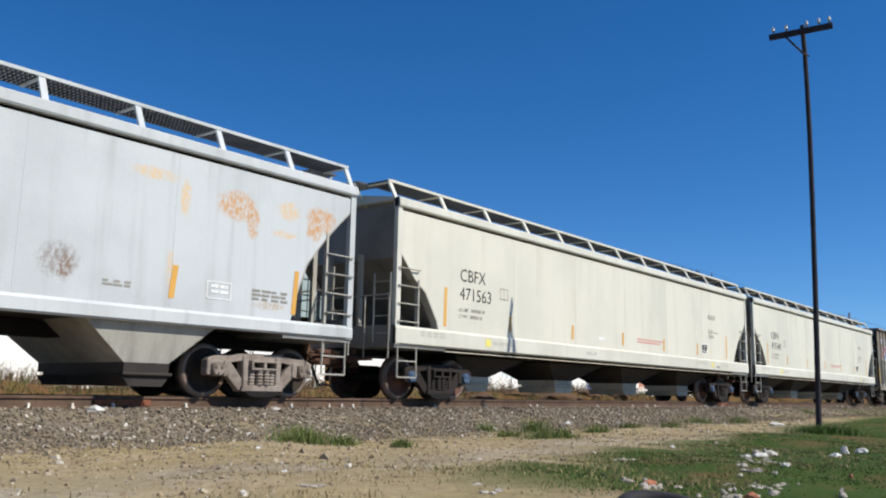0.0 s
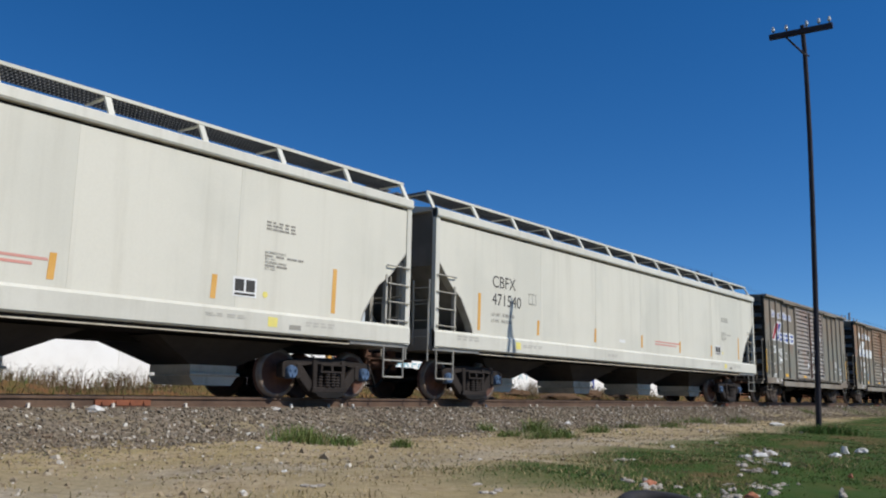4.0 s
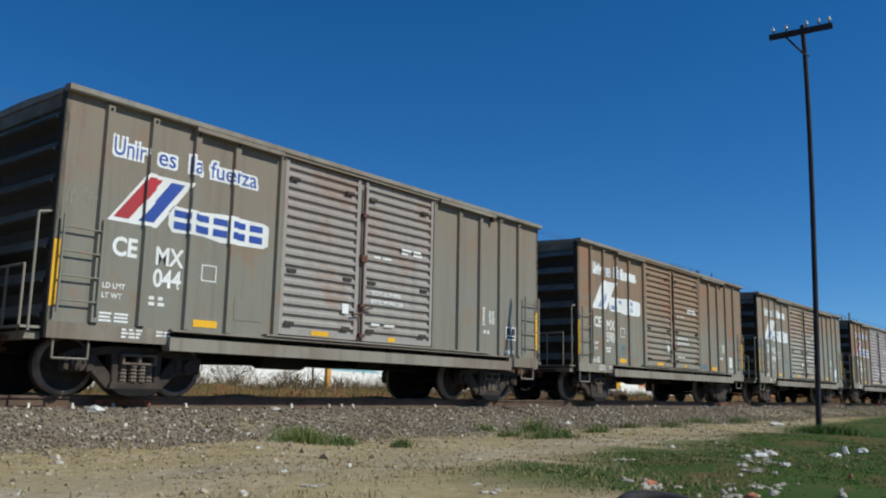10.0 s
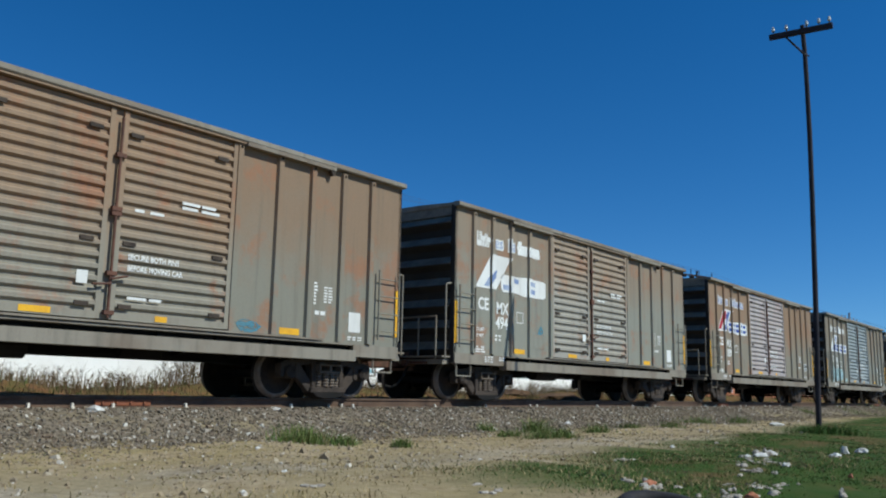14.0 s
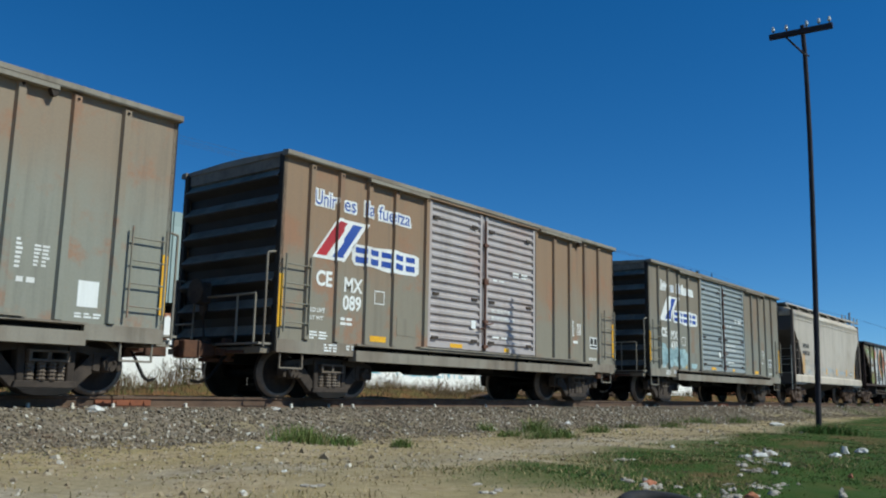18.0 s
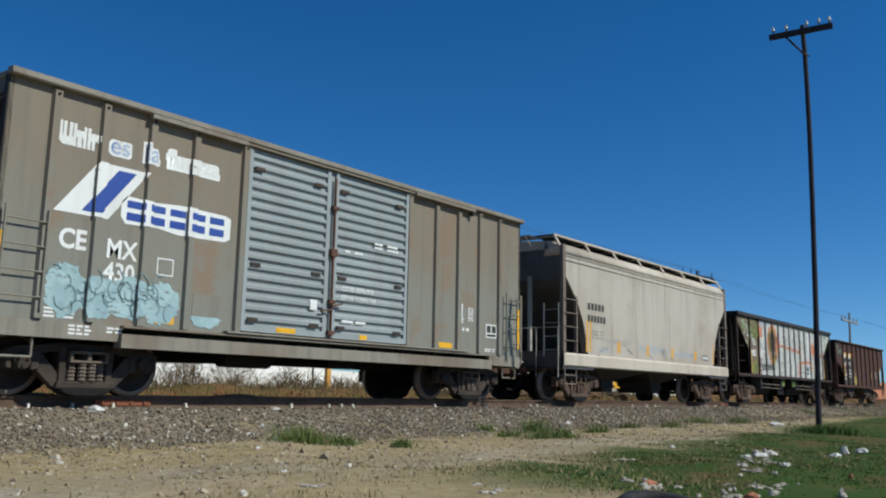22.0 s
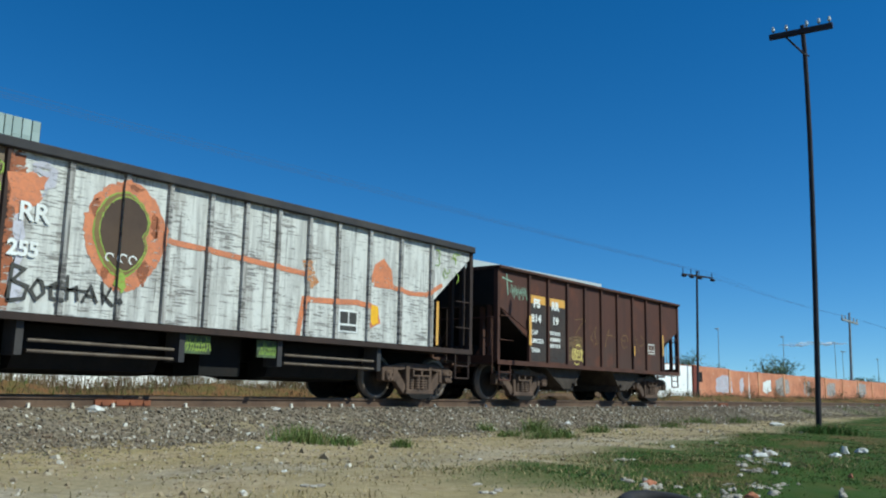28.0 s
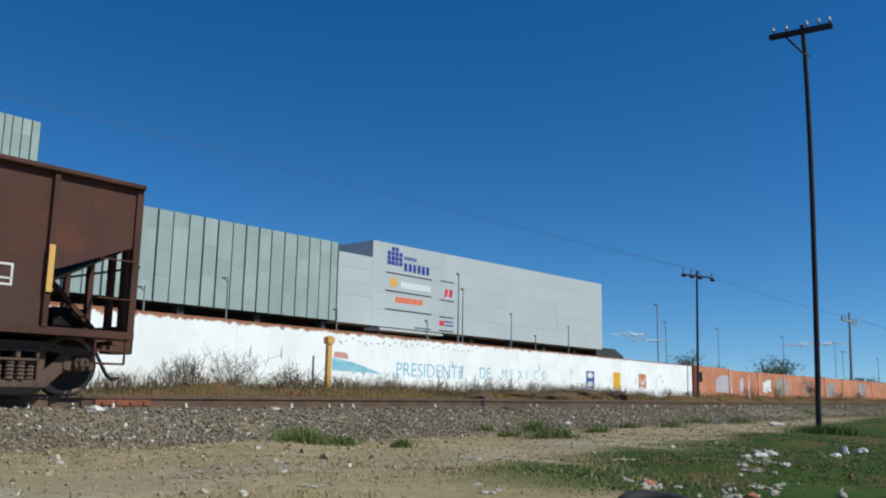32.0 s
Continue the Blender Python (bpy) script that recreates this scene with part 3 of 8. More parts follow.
def rect(x0, x1, z0, z1, lean=0.0):
    return [(x0, z0), (x1, z0), (x1 + lean, z1), (x0 + lean, z1)]


def stroke(pts, w):
    """A broad line as a row of quads that meet in mitred joints."""
    P = [Vector(pts[0])]
    for p in pts[1:]:
        if (Vector(p) - P[-1]).length > 1e-4:
            P.append(Vector(p))
    if len(P) < 2:
        return []
    D = [(b - a).normalized() for a, b in zip(P, P[1:])]
    L, R = [], []
    for i, p in enumerate(P):
        a, b = D[max(0, i - 1)], D[min(len(D) - 1, i)]
        n = Vector((-a.y - b.y, a.x + b.x))
        if n.length < 0.3:
            n = Vector((-a.y, a.x))
        n.normalize()
        k = w / 2 / max(0.55, n.dot(Vector((-a.y, a.x))))
        e = -a * w * 0.25 if i == 0 else b * w * 0.25 if i == len(P) - 1 else Vector((0, 0))
        L.append(p + e + n * k)
        R.append(p + e - n * k)
    return [[tuple(R[i]), tuple(R[i + 1]), tuple(L[i + 1]), tuple(L[i])] for i in range(len(P) - 1)]


def bars(x, z, w, h, rows, rng, words=3):
    """Lines of small writing too small to read, as broken bars."""
    out = []
    for k in range(rows):
        zz = z - k * h * 1.7
        xx = x
        for _ in range(words):
            ww = w / words * rng.uniform(0.5, 0.95)
            out.append(rect(xx, xx + ww, zz - h, zz))
            xx += w / words
    return out


def letters(text, x, z, h, material, car, y, posts=(), half=0.05, proud=0.06, name="lettering", squeeze=1.0, bold=0.0, label="", shear=0.0, align="LEFT"):
    cu = bpy.data.curves.new(name, "FONT")
    cu.body, cu.size, cu.offset, cu.shear, cu.align_x = text, h * 1.38, bold, shear, align
    cu.resolution_u = 3
    tmp = bpy.data.objects.new(name, cu)
    scene.collection.objects.link(tmp)
    bpy.context.view_layer.update()
    me = bpy.data.meshes.new_from_object(tmp.evaluated_get(bpy.context.evaluated_depsgraph_get()))
    bpy.data.objects.remove(tmp)
    bm = bmesh.new()
    bm.from_mesh(me)
    bpy.data.meshes.remove(me)
    for v in bm.verts:
        v.co = Vector((x + v.co.x * squeeze, y, z + v.co.y))
    bmesh.ops.triangulate(bm, faces=bm.faces)
    drape(bm, y, posts, half, proud)
    me = bpy.data.meshes.new(name)
    bm.to_mesh(me)
    bm.free()
    me.materials.clear()
    me.materials.append(material)
    return part(name, me, None, car, label)
# ---- boxcars ----
BOX_H = 5.97
BOX_POSTS = (-5.34, -4.62, -3.86, -3.10, 2.84, 3.60, 4.36, 5.12)


def door_mesh(x0, x1, z0, z1, ridges=17):
    bm = bmesh.new()
    prof = [(-1.40, z0)]
    n = ridges
    for k in range(n):
        a, b = mixed(z0 + 0.1, z1 - 0.06, k / n), mixed(z0 + 0.1, z1 - 0.06, (k + 1) / n)
        prof += [(-1.432, a), (-1.432, mixed(a, b, 0.30)), (-1.478, mixed(a, b, 0.5)), (-1.478, mixed(a, b, 0.82))]
    prof += [(-1.432, z1 - 0.06), (-1.432, z1), (-1.40, z1)]
    prism(bm, prof, x0 + 0.07, x1 - 0.07, "x")
    return bm


def end_mesh(x_end, s):
    """Steel end with seven overhanging level ribs between corner posts."""
    bm = bmesh.new()
    prof = [(x_end - s * 0.14, 0.80)]
    z1, pitch, n = 3.96, 0.455, 7
    for k in range(n):
        a = z1 - (n - k) * pitch
        for u, d in ((0.0, -0.095), (0.34, -0.09), (0.56, 0.06), (0.62, 0.075), (0.97, -0.085)):
            prof.append((x_end + s * d, a + u * pitch))
    prof += [(x_end - s * 0.03, z1), (x_end - s * 0.03, 4.16), (x_end - s * 0.14, 4.16)]
    prism(bm, prof, -1.33, 1.33)
    for y in (-1.44, 1.33):
        box(bm, min(x_end - s * 0.06, x_end + s * 0.02), max(x_end - s * 0.06, x_end + s * 0.02), y, y + 0.11, 0.78, 4.17)
    return bm


def boxcar():
    car = empty("boxcar", "grey-brown weathered steel boxcar with ribbed double doors on rails", "freight car", "boxcars of the train")
    h = BOX_H
    for s in (-1, 1):
        def Y(a, b):
            return (min(s * a, s * b), max(s * a, s * b))
        edges = [-h] + [p for p in BOX_POSTS[:4]] + [-2.15]
        runs = list(zip(edges, edges[1:])) + list(zip([1.98] + list(BOX_POSTS[4:]), list(BOX_POSTS[4:]) + [h]))
        for a, b in runs:
            bm = bmesh.new()
            box(bm, a + 0.002, b - 0.002, *Y(1.40, 1.44), 0.98, 4.14)
            part("side_panel", bm, M["box"], car)
        for p in BOX_POSTS + (-2.15, 1.98):
            bm = bmesh.new()
            wd = 0.05
            prism(bm, [(p - wd - 0.025, s * 1.44), (p + wd + 0.025, s * 1.44), (p + wd, s * 1.50), (p - wd, s * 1.50)], 1.0, 4.1, "z")
            part("side_post", bm, M["box"], car)
            bm = bmesh.new()
            tube(bm, (p, s * 1.495, 4.04), (p, s * 1.512, 4.04), 0.022, 8)
            part("rivet", bm, M["dark"], car)
        # side sill: plain plate, deeper channel between the end bays
        for a, b in ((-h, -4.15), (4.75, h)):
            bm = bmesh.new()
            box(bm, a, b, *Y(1.36, 1.46), 0.76, 0.98)
            part("side_sill", bm, M["sill"], car)
        # Web behind the sill slot, coloured near-black for the slot's shadow.
        bm = bmesh.new()
        box(bm, -4.15, 4.75, *Y(1.28, 1.33), 0.78, 0.98)
        part("sill_web", bm, M["dark"], car)
        bm = bmesh.new()
        box(bm, -4.15, 4.75, *Y(1.33, 1.53), 0.675, 0.87)
        part("sill_channel", bm, M["sill"], car)
        bm = bmesh.new()
        box(bm, -4.15, 4.75, *Y(1.33, 1.55), 0.955, 0.985)
        part("sill_ledge", bm, M["sill"], car)
        bm = bmesh.new()
        box(bm, -2.4, 3.9, *Y(1.46, 1.58), 1.0, 1.03)
        part("door_track", bm, M["sill"], car)
        bm = bmesh.new()
        box(bm, -2.2, 2.05, *Y(1.40, 1.53), 4.095, 4.128)
        part("door_hood", bm, M["box"], car, "brown sheet hood above the doors")
        bm = bmesh.new()
        prism(bm, [(s * 1.40, 4.13), (s * 1.54, 4.13), (s * 1.555, 4.15), (s * 1.55, 4.225), (s * 1.40, 4.235)], -h - 0.03, h + 0.03, "x")
        part("eave", bm, M["sill"], car, "pale grey roof edge")
        for a, b in ((-3.95, -2.2), (2.05, 4.05)):
            bm = bmesh.new()
            box(bm, a, b, *Y(1.46, 1.575), 4.065, 4.13)
            part("door_track", bm, M["sill"], car)
        bm = bmesh.new()
        prism(bm, [(3.93, 4.065), (4.05, 4.065), (4.03, 3.98), (3.98, 3.97)], s * 1.47, s * 1.56)
        part("track_stop", bm, M["truck"], car)
        bm = bmesh.new()
        box(bm, -2.98, -2.42, *Y(1.44, 1.447), 1.22, 1.56)
        part("patch_plate", bm, M["box"], car)
        for x0, x1 in ((-2.08, -0.24), (-0.10, 1.92)):
            bm = door_mesh(x0, x1, 1.06, 4.08)
            if s > 0:
                bmesh.ops.scale(bm, vec=(1, -1, 1), verts=bm.verts)
            d = part("door", bm, M["boxdoor"], car, "corrugated sliding door with rusty brown stains")
            for a in (x0, x1 - 0.075):
                bm = bmesh.new()
                box(bm, a, a + 0.075, *Y(1.40, 1.482), 1.06, 4.08)
                part("door_stile", bm, M["boxdoor"], d)
            bm = bmesh.new()
            box(bm, x0 + 0.075, x1 - 0.075, *Y(1.41, 1.482), 1.055, 1.16)
            part("door_rail", bm, M["boxdoor"], d)
            for zz in (1.25, 2.15, 3.75):
                for xx in (x0 + 0.22, x1 - 0.28):
                    bm = bmesh.new()
                    box(bm, xx - 0.1, xx + 0.1, *Y(1.47, 1.5), zz - 0.03, zz + 0.03)
                    part("door_bracket", bm, M["truck"], d)
        bm = bmesh.new()
        box(bm, -0.26, -0.08, *Y(1.40, 1.44), 1.06, 4.08)
        part("door_seam_plate", bm, M["boxdoor"], car)
        bm = bmesh.new()
        tube(bm, (-0.13, s * 1.5, 1.08), (-0.13, s * 1.5, 3.95), 0.022, 8)
        for zz in (1.15, 1.7, 2.55, 2.62, 3.4):
            box(bm, -0.2, -0.05, *Y(1.46, 1.53), zz - 0.03, zz + 0.03)
        pipe(bm, [(-0.13, s * 1.53, 1.62), (0.1, s * 1.55, 1.68)], 0.018)
        pipe(bm, [(-0.13, s * 1.53, 1.55), (-0.42, s * 1.55, 1.52)], 0.018)
        part("lock_rod", bm, M["rustrim"], car, "rust-brown door lock rod")
        for e in (-1, 1):
            x = e * (h - 0.08)
            ladder(car, None, min(x, x - e * 0.56), max(x, x - e * 0.56), s * 1.52, 1.1, 2.42, 4, M["box"], "grab_iron_ladder", 0.012)
            stirrup(car, x - e * 0.05, x - e * 0.55, s * 1.4, 0.78, 0.5, M["sill"])
            bm = bmesh.new()
            box(bm, min(e * h, e * (h - 0.09)), max(e * h, e * (h - 0.09)), *Y(1.44, 1.446), 1.18, 2.08)
            part("reflector_strip", bm, M["yellow"], car, "yellow vertical reflector strip")
    # body core, roof and ends
    bm = bmesh.new()
    box(bm, -h + 0.05, h - 0.05, -1.39, 1.39, 0.97, 1.07)
    part("floor_deck", bm, M["dark"], car)
    bm = bmesh.new()
    prism(bm, [(-1.39, 4.15), (1.39, 4.15), (1.50, 4.215), (0.3, 4.265), (-0.3, 4.265), (-1.50, 4.215)], -h, h, "x")
    part("roof", bm, M["sill"], car)
    for k in range(12):
        bm = bmesh.new()
        x = mixed(-h + 0.5, h - 0.5, k / 11)
        prism(bm, [(-1.45, 4.21), (1.45, 4.21), (1.45, 4.23), (0.3, 4.285), (-0.3, 4.285), (-1.45, 4.23)], x - 0.04, x + 0.04, "x")
        part("roof_seam", bm, M["sill"], car)
    for e in (-1, 1):
        wall_end = part("end_wall", end_mesh(e * h, e), M["endpaint"], car, "ribbed steel end painted shade-dark, its rib tops painted sky-lit")
        # Upward faces get the paler colour, as skylight would make them.
        wall_end.data.materials.append(M["riblit"])
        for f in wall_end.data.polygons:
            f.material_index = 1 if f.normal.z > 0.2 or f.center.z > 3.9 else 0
        xr = e * (h + 0.2)
        for pts in ([(xr, -1.36, 0.84), (xr, -1.36, 2.42), (e * h, -1.36, 2.46)], [(xr, 0.62, 1.74), (xr, -1.1, 1.74), (xr, -1.1, 0.84)], [(xr, -0.62, 1.74), (xr, -0.62, 0.9)],
                    [(xr, 0.62, 1.74), (xr, 0.62, 0.84)], [(xr, 1.2, 0.84), (xr, 1.2, 2.1), (e * h, 1.2, 2.1)], [(xr, 0.62, 1.28), (xr, 1.2, 1.28)]):
            bm = bmesh.new()
            pipe(bm, pts, 0.02, 8)
            part("end_railing", bm, M["sill"], car)
        bm = bmesh.new()
        box(bm, min(e * (h + 0.02), e * (h + 0.3)), max(e * (h + 0.02), e * (h + 0.3)), -1.36, 1.36, 0.875, 0.91)
        part("end_step", bm, M["sill"], car)
        bm = bmesh.new()
        box(bm, min(e * h, e * (h + 0.22)), max(e * h, e * (h + 0.22)), -1.3, 1.3, 0.74, 0.84)
        part("end_sill", bm, M["sill"], car)
        coupler(car, e * (h + 0.05), e)
    underframe(car, h, 4.43)
    for e in (-1, 1):
        truck(car, e * 4.43)
    return car


def end_brake(car, e):
    """Hand brake housing, wheel, chain and bell crank on a boxcar's end."""
    x = e * (BOX_H + 0.12)
    bm = bmesh.new()
    box(bm, min(x, x + e * 0.16), max(x, x + e * 0.16), 0.22, 0.52, 1.62, 2.02)
    prism(bm, [(0.26, 1.62), (0.48, 1.62), (0.42, 1.4), (0.32, 1.4)], x, x + e * 0.1, "x")
    gear = part("brake_housing", bm, M["truck"], car, "dusty hand brake housing", bevel=0.03)
    bm = bmesh.new()
    ring(bm, [(0.2, -0.015), (0.225, -0.015), (0.225, 0.015), (0.2, 0.015)], 20)
    bmesh.ops.rotate(bm, cent=(0, 0, 0), matrix=Matrix.Rotation(math.pi / 2, 3, "Z"), verts=bm.verts)
    for k in range(5):
        w = k * 1.257
        tube(bm, (0, 0, 0), (0, math.cos(w) * 0.21, math.sin(w) * 0.21), 0.012, 6)
    bmesh.ops.translate(bm, vec=(x + e * 0.24, 0.37, 1.84), verts=bm.verts)
    part("brake_wheel", bm, M["truck"], gear)
    bm = bmesh.new()
    pipe(bm, [(x + e * 0.05, 0.37, 1.42), (x + e * 0.05, 0.3, 0.9), (x, 0.1, 0.62)], 0.02, 6)
    part("brake_rod", bm, M["truck"], gear)


def underframe(car, h, tc):
    bm = bmesh.new()
    box(bm, -h, h, -0.2, 0.2, 0.58, 0.97)
    part("centre_sill", bm, M["dark"], car)
    for x in (-tc + 1.5, -tc + 2.6, -0.8, 0.8, tc - 2.6, tc - 1.5):
        bm = bmesh.new()
        prism(bm, [(-1.38, 0.97), (-1.38, 0.86), (-0.3, 0.66), (0.3, 0.66), (1.38, 0.86), (1.38, 0.97)], x - 0.05, x + 0.05, "x")
        part("cross_bearer", bm, M["dark"], car)
    bm = bmesh.new()
    tube(bm, (-1.9, -0.75, 0.66), (-0.9, -0.75, 0.66), 0.17, 12)
    part("air_tank", bm, M["dark"], car)
    bm = bmesh.new()
    tube(bm, (0.6, -0.6, 0.7), (1.3, -0.6, 0.7), 0.13, 10)
    pipe(bm, [(-tc + 0.8, -0.55, 0.52), (0.6, -0.55, 0.62)], 0.02)
    pipe(bm, [(1.3, -0.5, 0.62), (tc - 0.8, -0.45, 0.52)], 0.02)
    part("brake_cylinder", bm, M["dark"], car)


def box_marks(car, seed, logo, number, doors=None, extra=()):
    """Painted marks and small wear of one boxcar's near side."""
    rng = random.Random(seed)
    y = -1.444
    P = dict(posts=BOX_POSTS, half=0.075, proud=0.058)
    # slogan with a white halo
    for txt, x in (("Unir", -5.25), ("es", -4.52), ("la", -3.98), ("fuerza", -3.58)):
        wd = 0.78 if txt == "Unir" else 1.0
        for j, (ox, oz) in enumerate(((-0.03, -0.025), (0.03, -0.025), (-0.03, 0.025), (0.03, 0.025))):
            letters(txt, x + ox, 3.42 + oz, 0.27, M["white"], car, y - 0.0005 * j, name="slogan_outline", squeeze=wd, bold=0.012, **P)
        if logo == "colour" or txt in ("es", "la"):
            letters(txt, x, 3.42, 0.27, M["blue"] if logo == "colour" else M["paleblue"], car, y - 0.004, name="slogan", squeeze=wd, bold=0.002, **P)
    # slanted emblem
    a, b, z0, z1 = -5.25, -4.52, 2.46, 3.25
    lean = 0.59
    paint("emblem_ground", [rect(a, b + 0.06, z0, z1, lean)], M["white"], car, y, label="white slanted emblem", **P)
    if logo == "colour":
        paint("emblem_stripe", [rect(a + 0.09, a + 0.33, z0 + 0.06, z1 - 0.06, lean * 0.86)], M["red"], car, y - 0.004, label="red slanted stripe", **P)
        paint("emblem_stripe", [rect(b - 0.25, b - 0.01, z0 + 0.06, z1 - 0.06, lean * 0.86)], M["blue"], car, y - 0.004, label="blue slanted stripe", **P)
    elif logo == "blue":
        paint("emblem_stripe", [rect(b - 0.34, b - 0.06, z0 + 0.06, z1 - 0.06, lean * 0.86)], M["blue"], car, y - 0.004, label="blue slanted stripe", **P)
    else:
        paint("emblem_stripe", [[(b - 0.42, z0 + 0.05), (b - 0.22, z0 + 0.05), (b + 0.1, z0 + 0.42), (b - 0.02, z0 + 0.46)]], M["paleblue"], car, y - 0.004, label="faded blue slanted stripe", **P)
    # word band beside the emblem: white band with blue block shapes
    x0, x1, w0, w1 = -4.27, -2.36, 2.44, 2.85
    ground = [(x0 + 0.08, w0), (x0 + 0.6, w0 + 0.02), (x0 + 0.95, w0 - 0.03), (x1 - 0.1, w0 - 0.01), (x1, w0 + 0.05), (x1, w1 - 0.04), (x1 - 0.1, w1), (x0 + 1.0, w1 + 0.02), (x0 + 0.5, w1 - 0.02), (x0 + 0.08, w1), (x0, w1 - 0.1), (x0, w0 + 0.1)]
    paint("word_band", [ground], M["white"], car, y, label="white band with blue blocks", **P)
    col = M["blue"] if logo != "faded" else M["paleblue"]
    blocks = []
    for k in range(5):
        u = x0 + 0.09 + k * 0.355
        blocks += [rect(u, u + 0.27, w0 + 0.06, w0 + 0.175), rect(u, u + 0.27, w1 - 0.165, w1 - 0.06)]
    if logo == "faded":
        blocks = [bq for i, bq in enumerate(blocks) if i in (0, 3, 6, 7)]
    paint("word_block", blocks, col, car, y - 0.004, **P)
    # reporting marks
    letters("CE", -5.14, 1.98, 0.27, M["white"], car, y, name="reporting_mark", bold=0.012, squeeze=0.88, **P)
    letters("MX", -4.45, 1.93, 0.27, M["white"], car, y, name="reporting_mark", bold=0.009, squeeze=0.86, **P)
    if number:
        letters(number, -4.46, 1.60, 0.27, M["white"], car, y, name="reporting_mark", bold=0.009, squeeze=0.86, **P)
    else:
        paint("reporting_mark", [rect(-4.54 + k * 0.17, -4.41 + k * 0.17, 1.66, 1.92) for k in range(3)], M["white"], car, y, **P)
    letters("LD LMT", -5.24, 1.50, 0.075, M["white"], car, y, name="stencil_lettering", bold=0.003)
    letters("LT WT", -5.24, 1.36, 0.075, M["white"], car, y, name="stencil_lettering", bold=0.003)
    small = bars(-5.25, 1.16, 0.46, 0.03, 3, rng, 2) + bars(-4.5, 1.45, 0.3, 0.05, 2, rng, 2)
    small += bars(3.74, 2.02, 0.1, 0.035, 7, rng, 1) + bars(3.98, 1.96, 0.22, 0.03, 6, rng, 2) + bars(3.78, 1.52, 0.26, 0.07, 1, rng, 2) + bars(4.6, 1.12, 0.4, 0.025, 2, rng, 3)
    paint("stencil_line", small, M["white"], car, y, **P)
    small = bars(-4.9, 0.95, 0.34, 0.03, 3, rng, 3) + bars(-4.35, 0.95, 0.26, 0.03, 2, rng, 2)
    paint("stencil_line", small, M["white"], car, -1.464)
    paint("stencil_frame", stroke([(-3.62, 1.78), (-3.36, 1.78), (-3.36, 2.02), (-3.62, 2.02), (-3.62, 1.78)], 0.018), M["white"], car, y, **P)
    if logo == "faded":
        paint("data_plate", [rect(4.62, 4.92, 1.2, 1.56)], M["white"], car, y, label="white square data plate", **P)
    else:
        paint("data_plate", [rect(4.64, 5.04, 1.36, 1.66)], M["white"], car, y, label="white data plate with dark fields", **P)
        paint("data_field", [rect(4.67, 4.82, 1.47, 1.63), rect(4.86, 5.01, 1.47, 1.63), rect(4.67, 5.01, 1.39, 1.44)], M["black"], car, y - 0.003, **P)
    for x in (-3.72, 3.0) if logo != "colour" else (-3.72,):
        paint("reflector", [rect(x, x + 0.44, 1.06, 1.17)], M["yellow"], car, y, label="yellow reflector plate", **P)
    for x, w in ((-1.35, 0.42), (0.62, 0.2)):
        paint("reflector", [rect(x, x + w, 1.075, 1.16)], M["yellow"], car, -1.488, label="yellow reflector plate")
    letters("SECURE BOTH PINS", 0.12, 1.93, 0.085, M["white"], car, -1.486, name="door_lettering", squeeze=0.82, bold=0.003)
    letters("BEFORE MOVING CAR", 0.12, 1.77, 0.085, M["white"], car, -1.486, name="door_lettering", squeeze=0.78, bold=0.003)
    door_lines = bars(0.95, 2.93, 0.7, 0.045, 2, rng, 2) + bars(0.17, 2.68, 0.5, 0.045, 1, rng, 2) + bars(0.15, 1.40, 0.7, 0.04, 1, rng, 2)
    paint("door_stencil", door_lines, M["white"], car, -1.486)
    paint("route_card", [rect(-0.62, -0.46, 1.52, 1.7)], M["white"], car, -1.486)
    for x, z, w, hh, key in extra:
        blob = [(x + math.cos(k * 0.698) * w * rng.uniform(0.6, 1), z + math.sin(k * 0.698) * hh * rng.uniform(0.6, 1)) for k in range(9)]
        paint("stain", [blob], M[key], car, y + 0.001 if key == "rustpatch" else y, **P)


def hopper_bay(car, x, pitch, z_top, z_bot, wtop, wbot, material, gate, b=0.33, gap=0.02):
    bm = bmesh.new()
    a = (pitch - gap) / 2
    lo = [bm.verts.new((x + u, v, z_bot)) for u, v in ((-b, -wbot), (b, -wbot), (b, wbot), (-b, wbot))]
    hi = [bm.verts.new((x + u, v, z_top)) for u, v in ((-a, -wtop), (a, -wtop), (a, wtop), (-a, wtop))]
    for k in range(4):
        bm.faces.new((lo[k], lo[(k + 1) % 4], hi[(k + 1) % 4], hi[k]))
    bm.faces.new(lo[::-1])
    bm.faces.new(hi)
    bay = part("hopper_bay", bm, material, car)
    bm = bmesh.new()
    box(bm, x - b - 0.04, x + b + 0.04, -wbot - 0.02, wbot + 0.02, z_bot - 0.11, z_bot + 0.03)
    part("gate_frame", bm, gate, bay, "light grey dusty gate frame")
    bm = bmesh.new()
    box(bm, x - b + 0.01, x + b - 0.01, -wbot + 0.06, wbot - 0.06, z_bot - 0.16, z_bot - 0.11)
    part("gate_slide", bm, gate, bay)
    bm = bmesh.new()
    prism(bm, [(x - b - 0.06, z_bot - 0.16), (x + b + 0.06, z_bot - 0.16), (x + b - 0.06, z_bot - 0.31), (x - b + 0.06, z_bot - 0.31)], -wbot - 0.02, wbot + 0.02)
    part("outlet_gate", bm, gate, bay, "light grey dusty outlet gate")
    bm = bmesh.new()
    tube(bm, (x - b - 0.07, -wbot - 0.05, z_bot - 0.135), (x + b + 0.07, -wbot - 0.05, z_bot - 0.135), 0.025, 8)
    part("gate_shaft", bm, gate, bay)


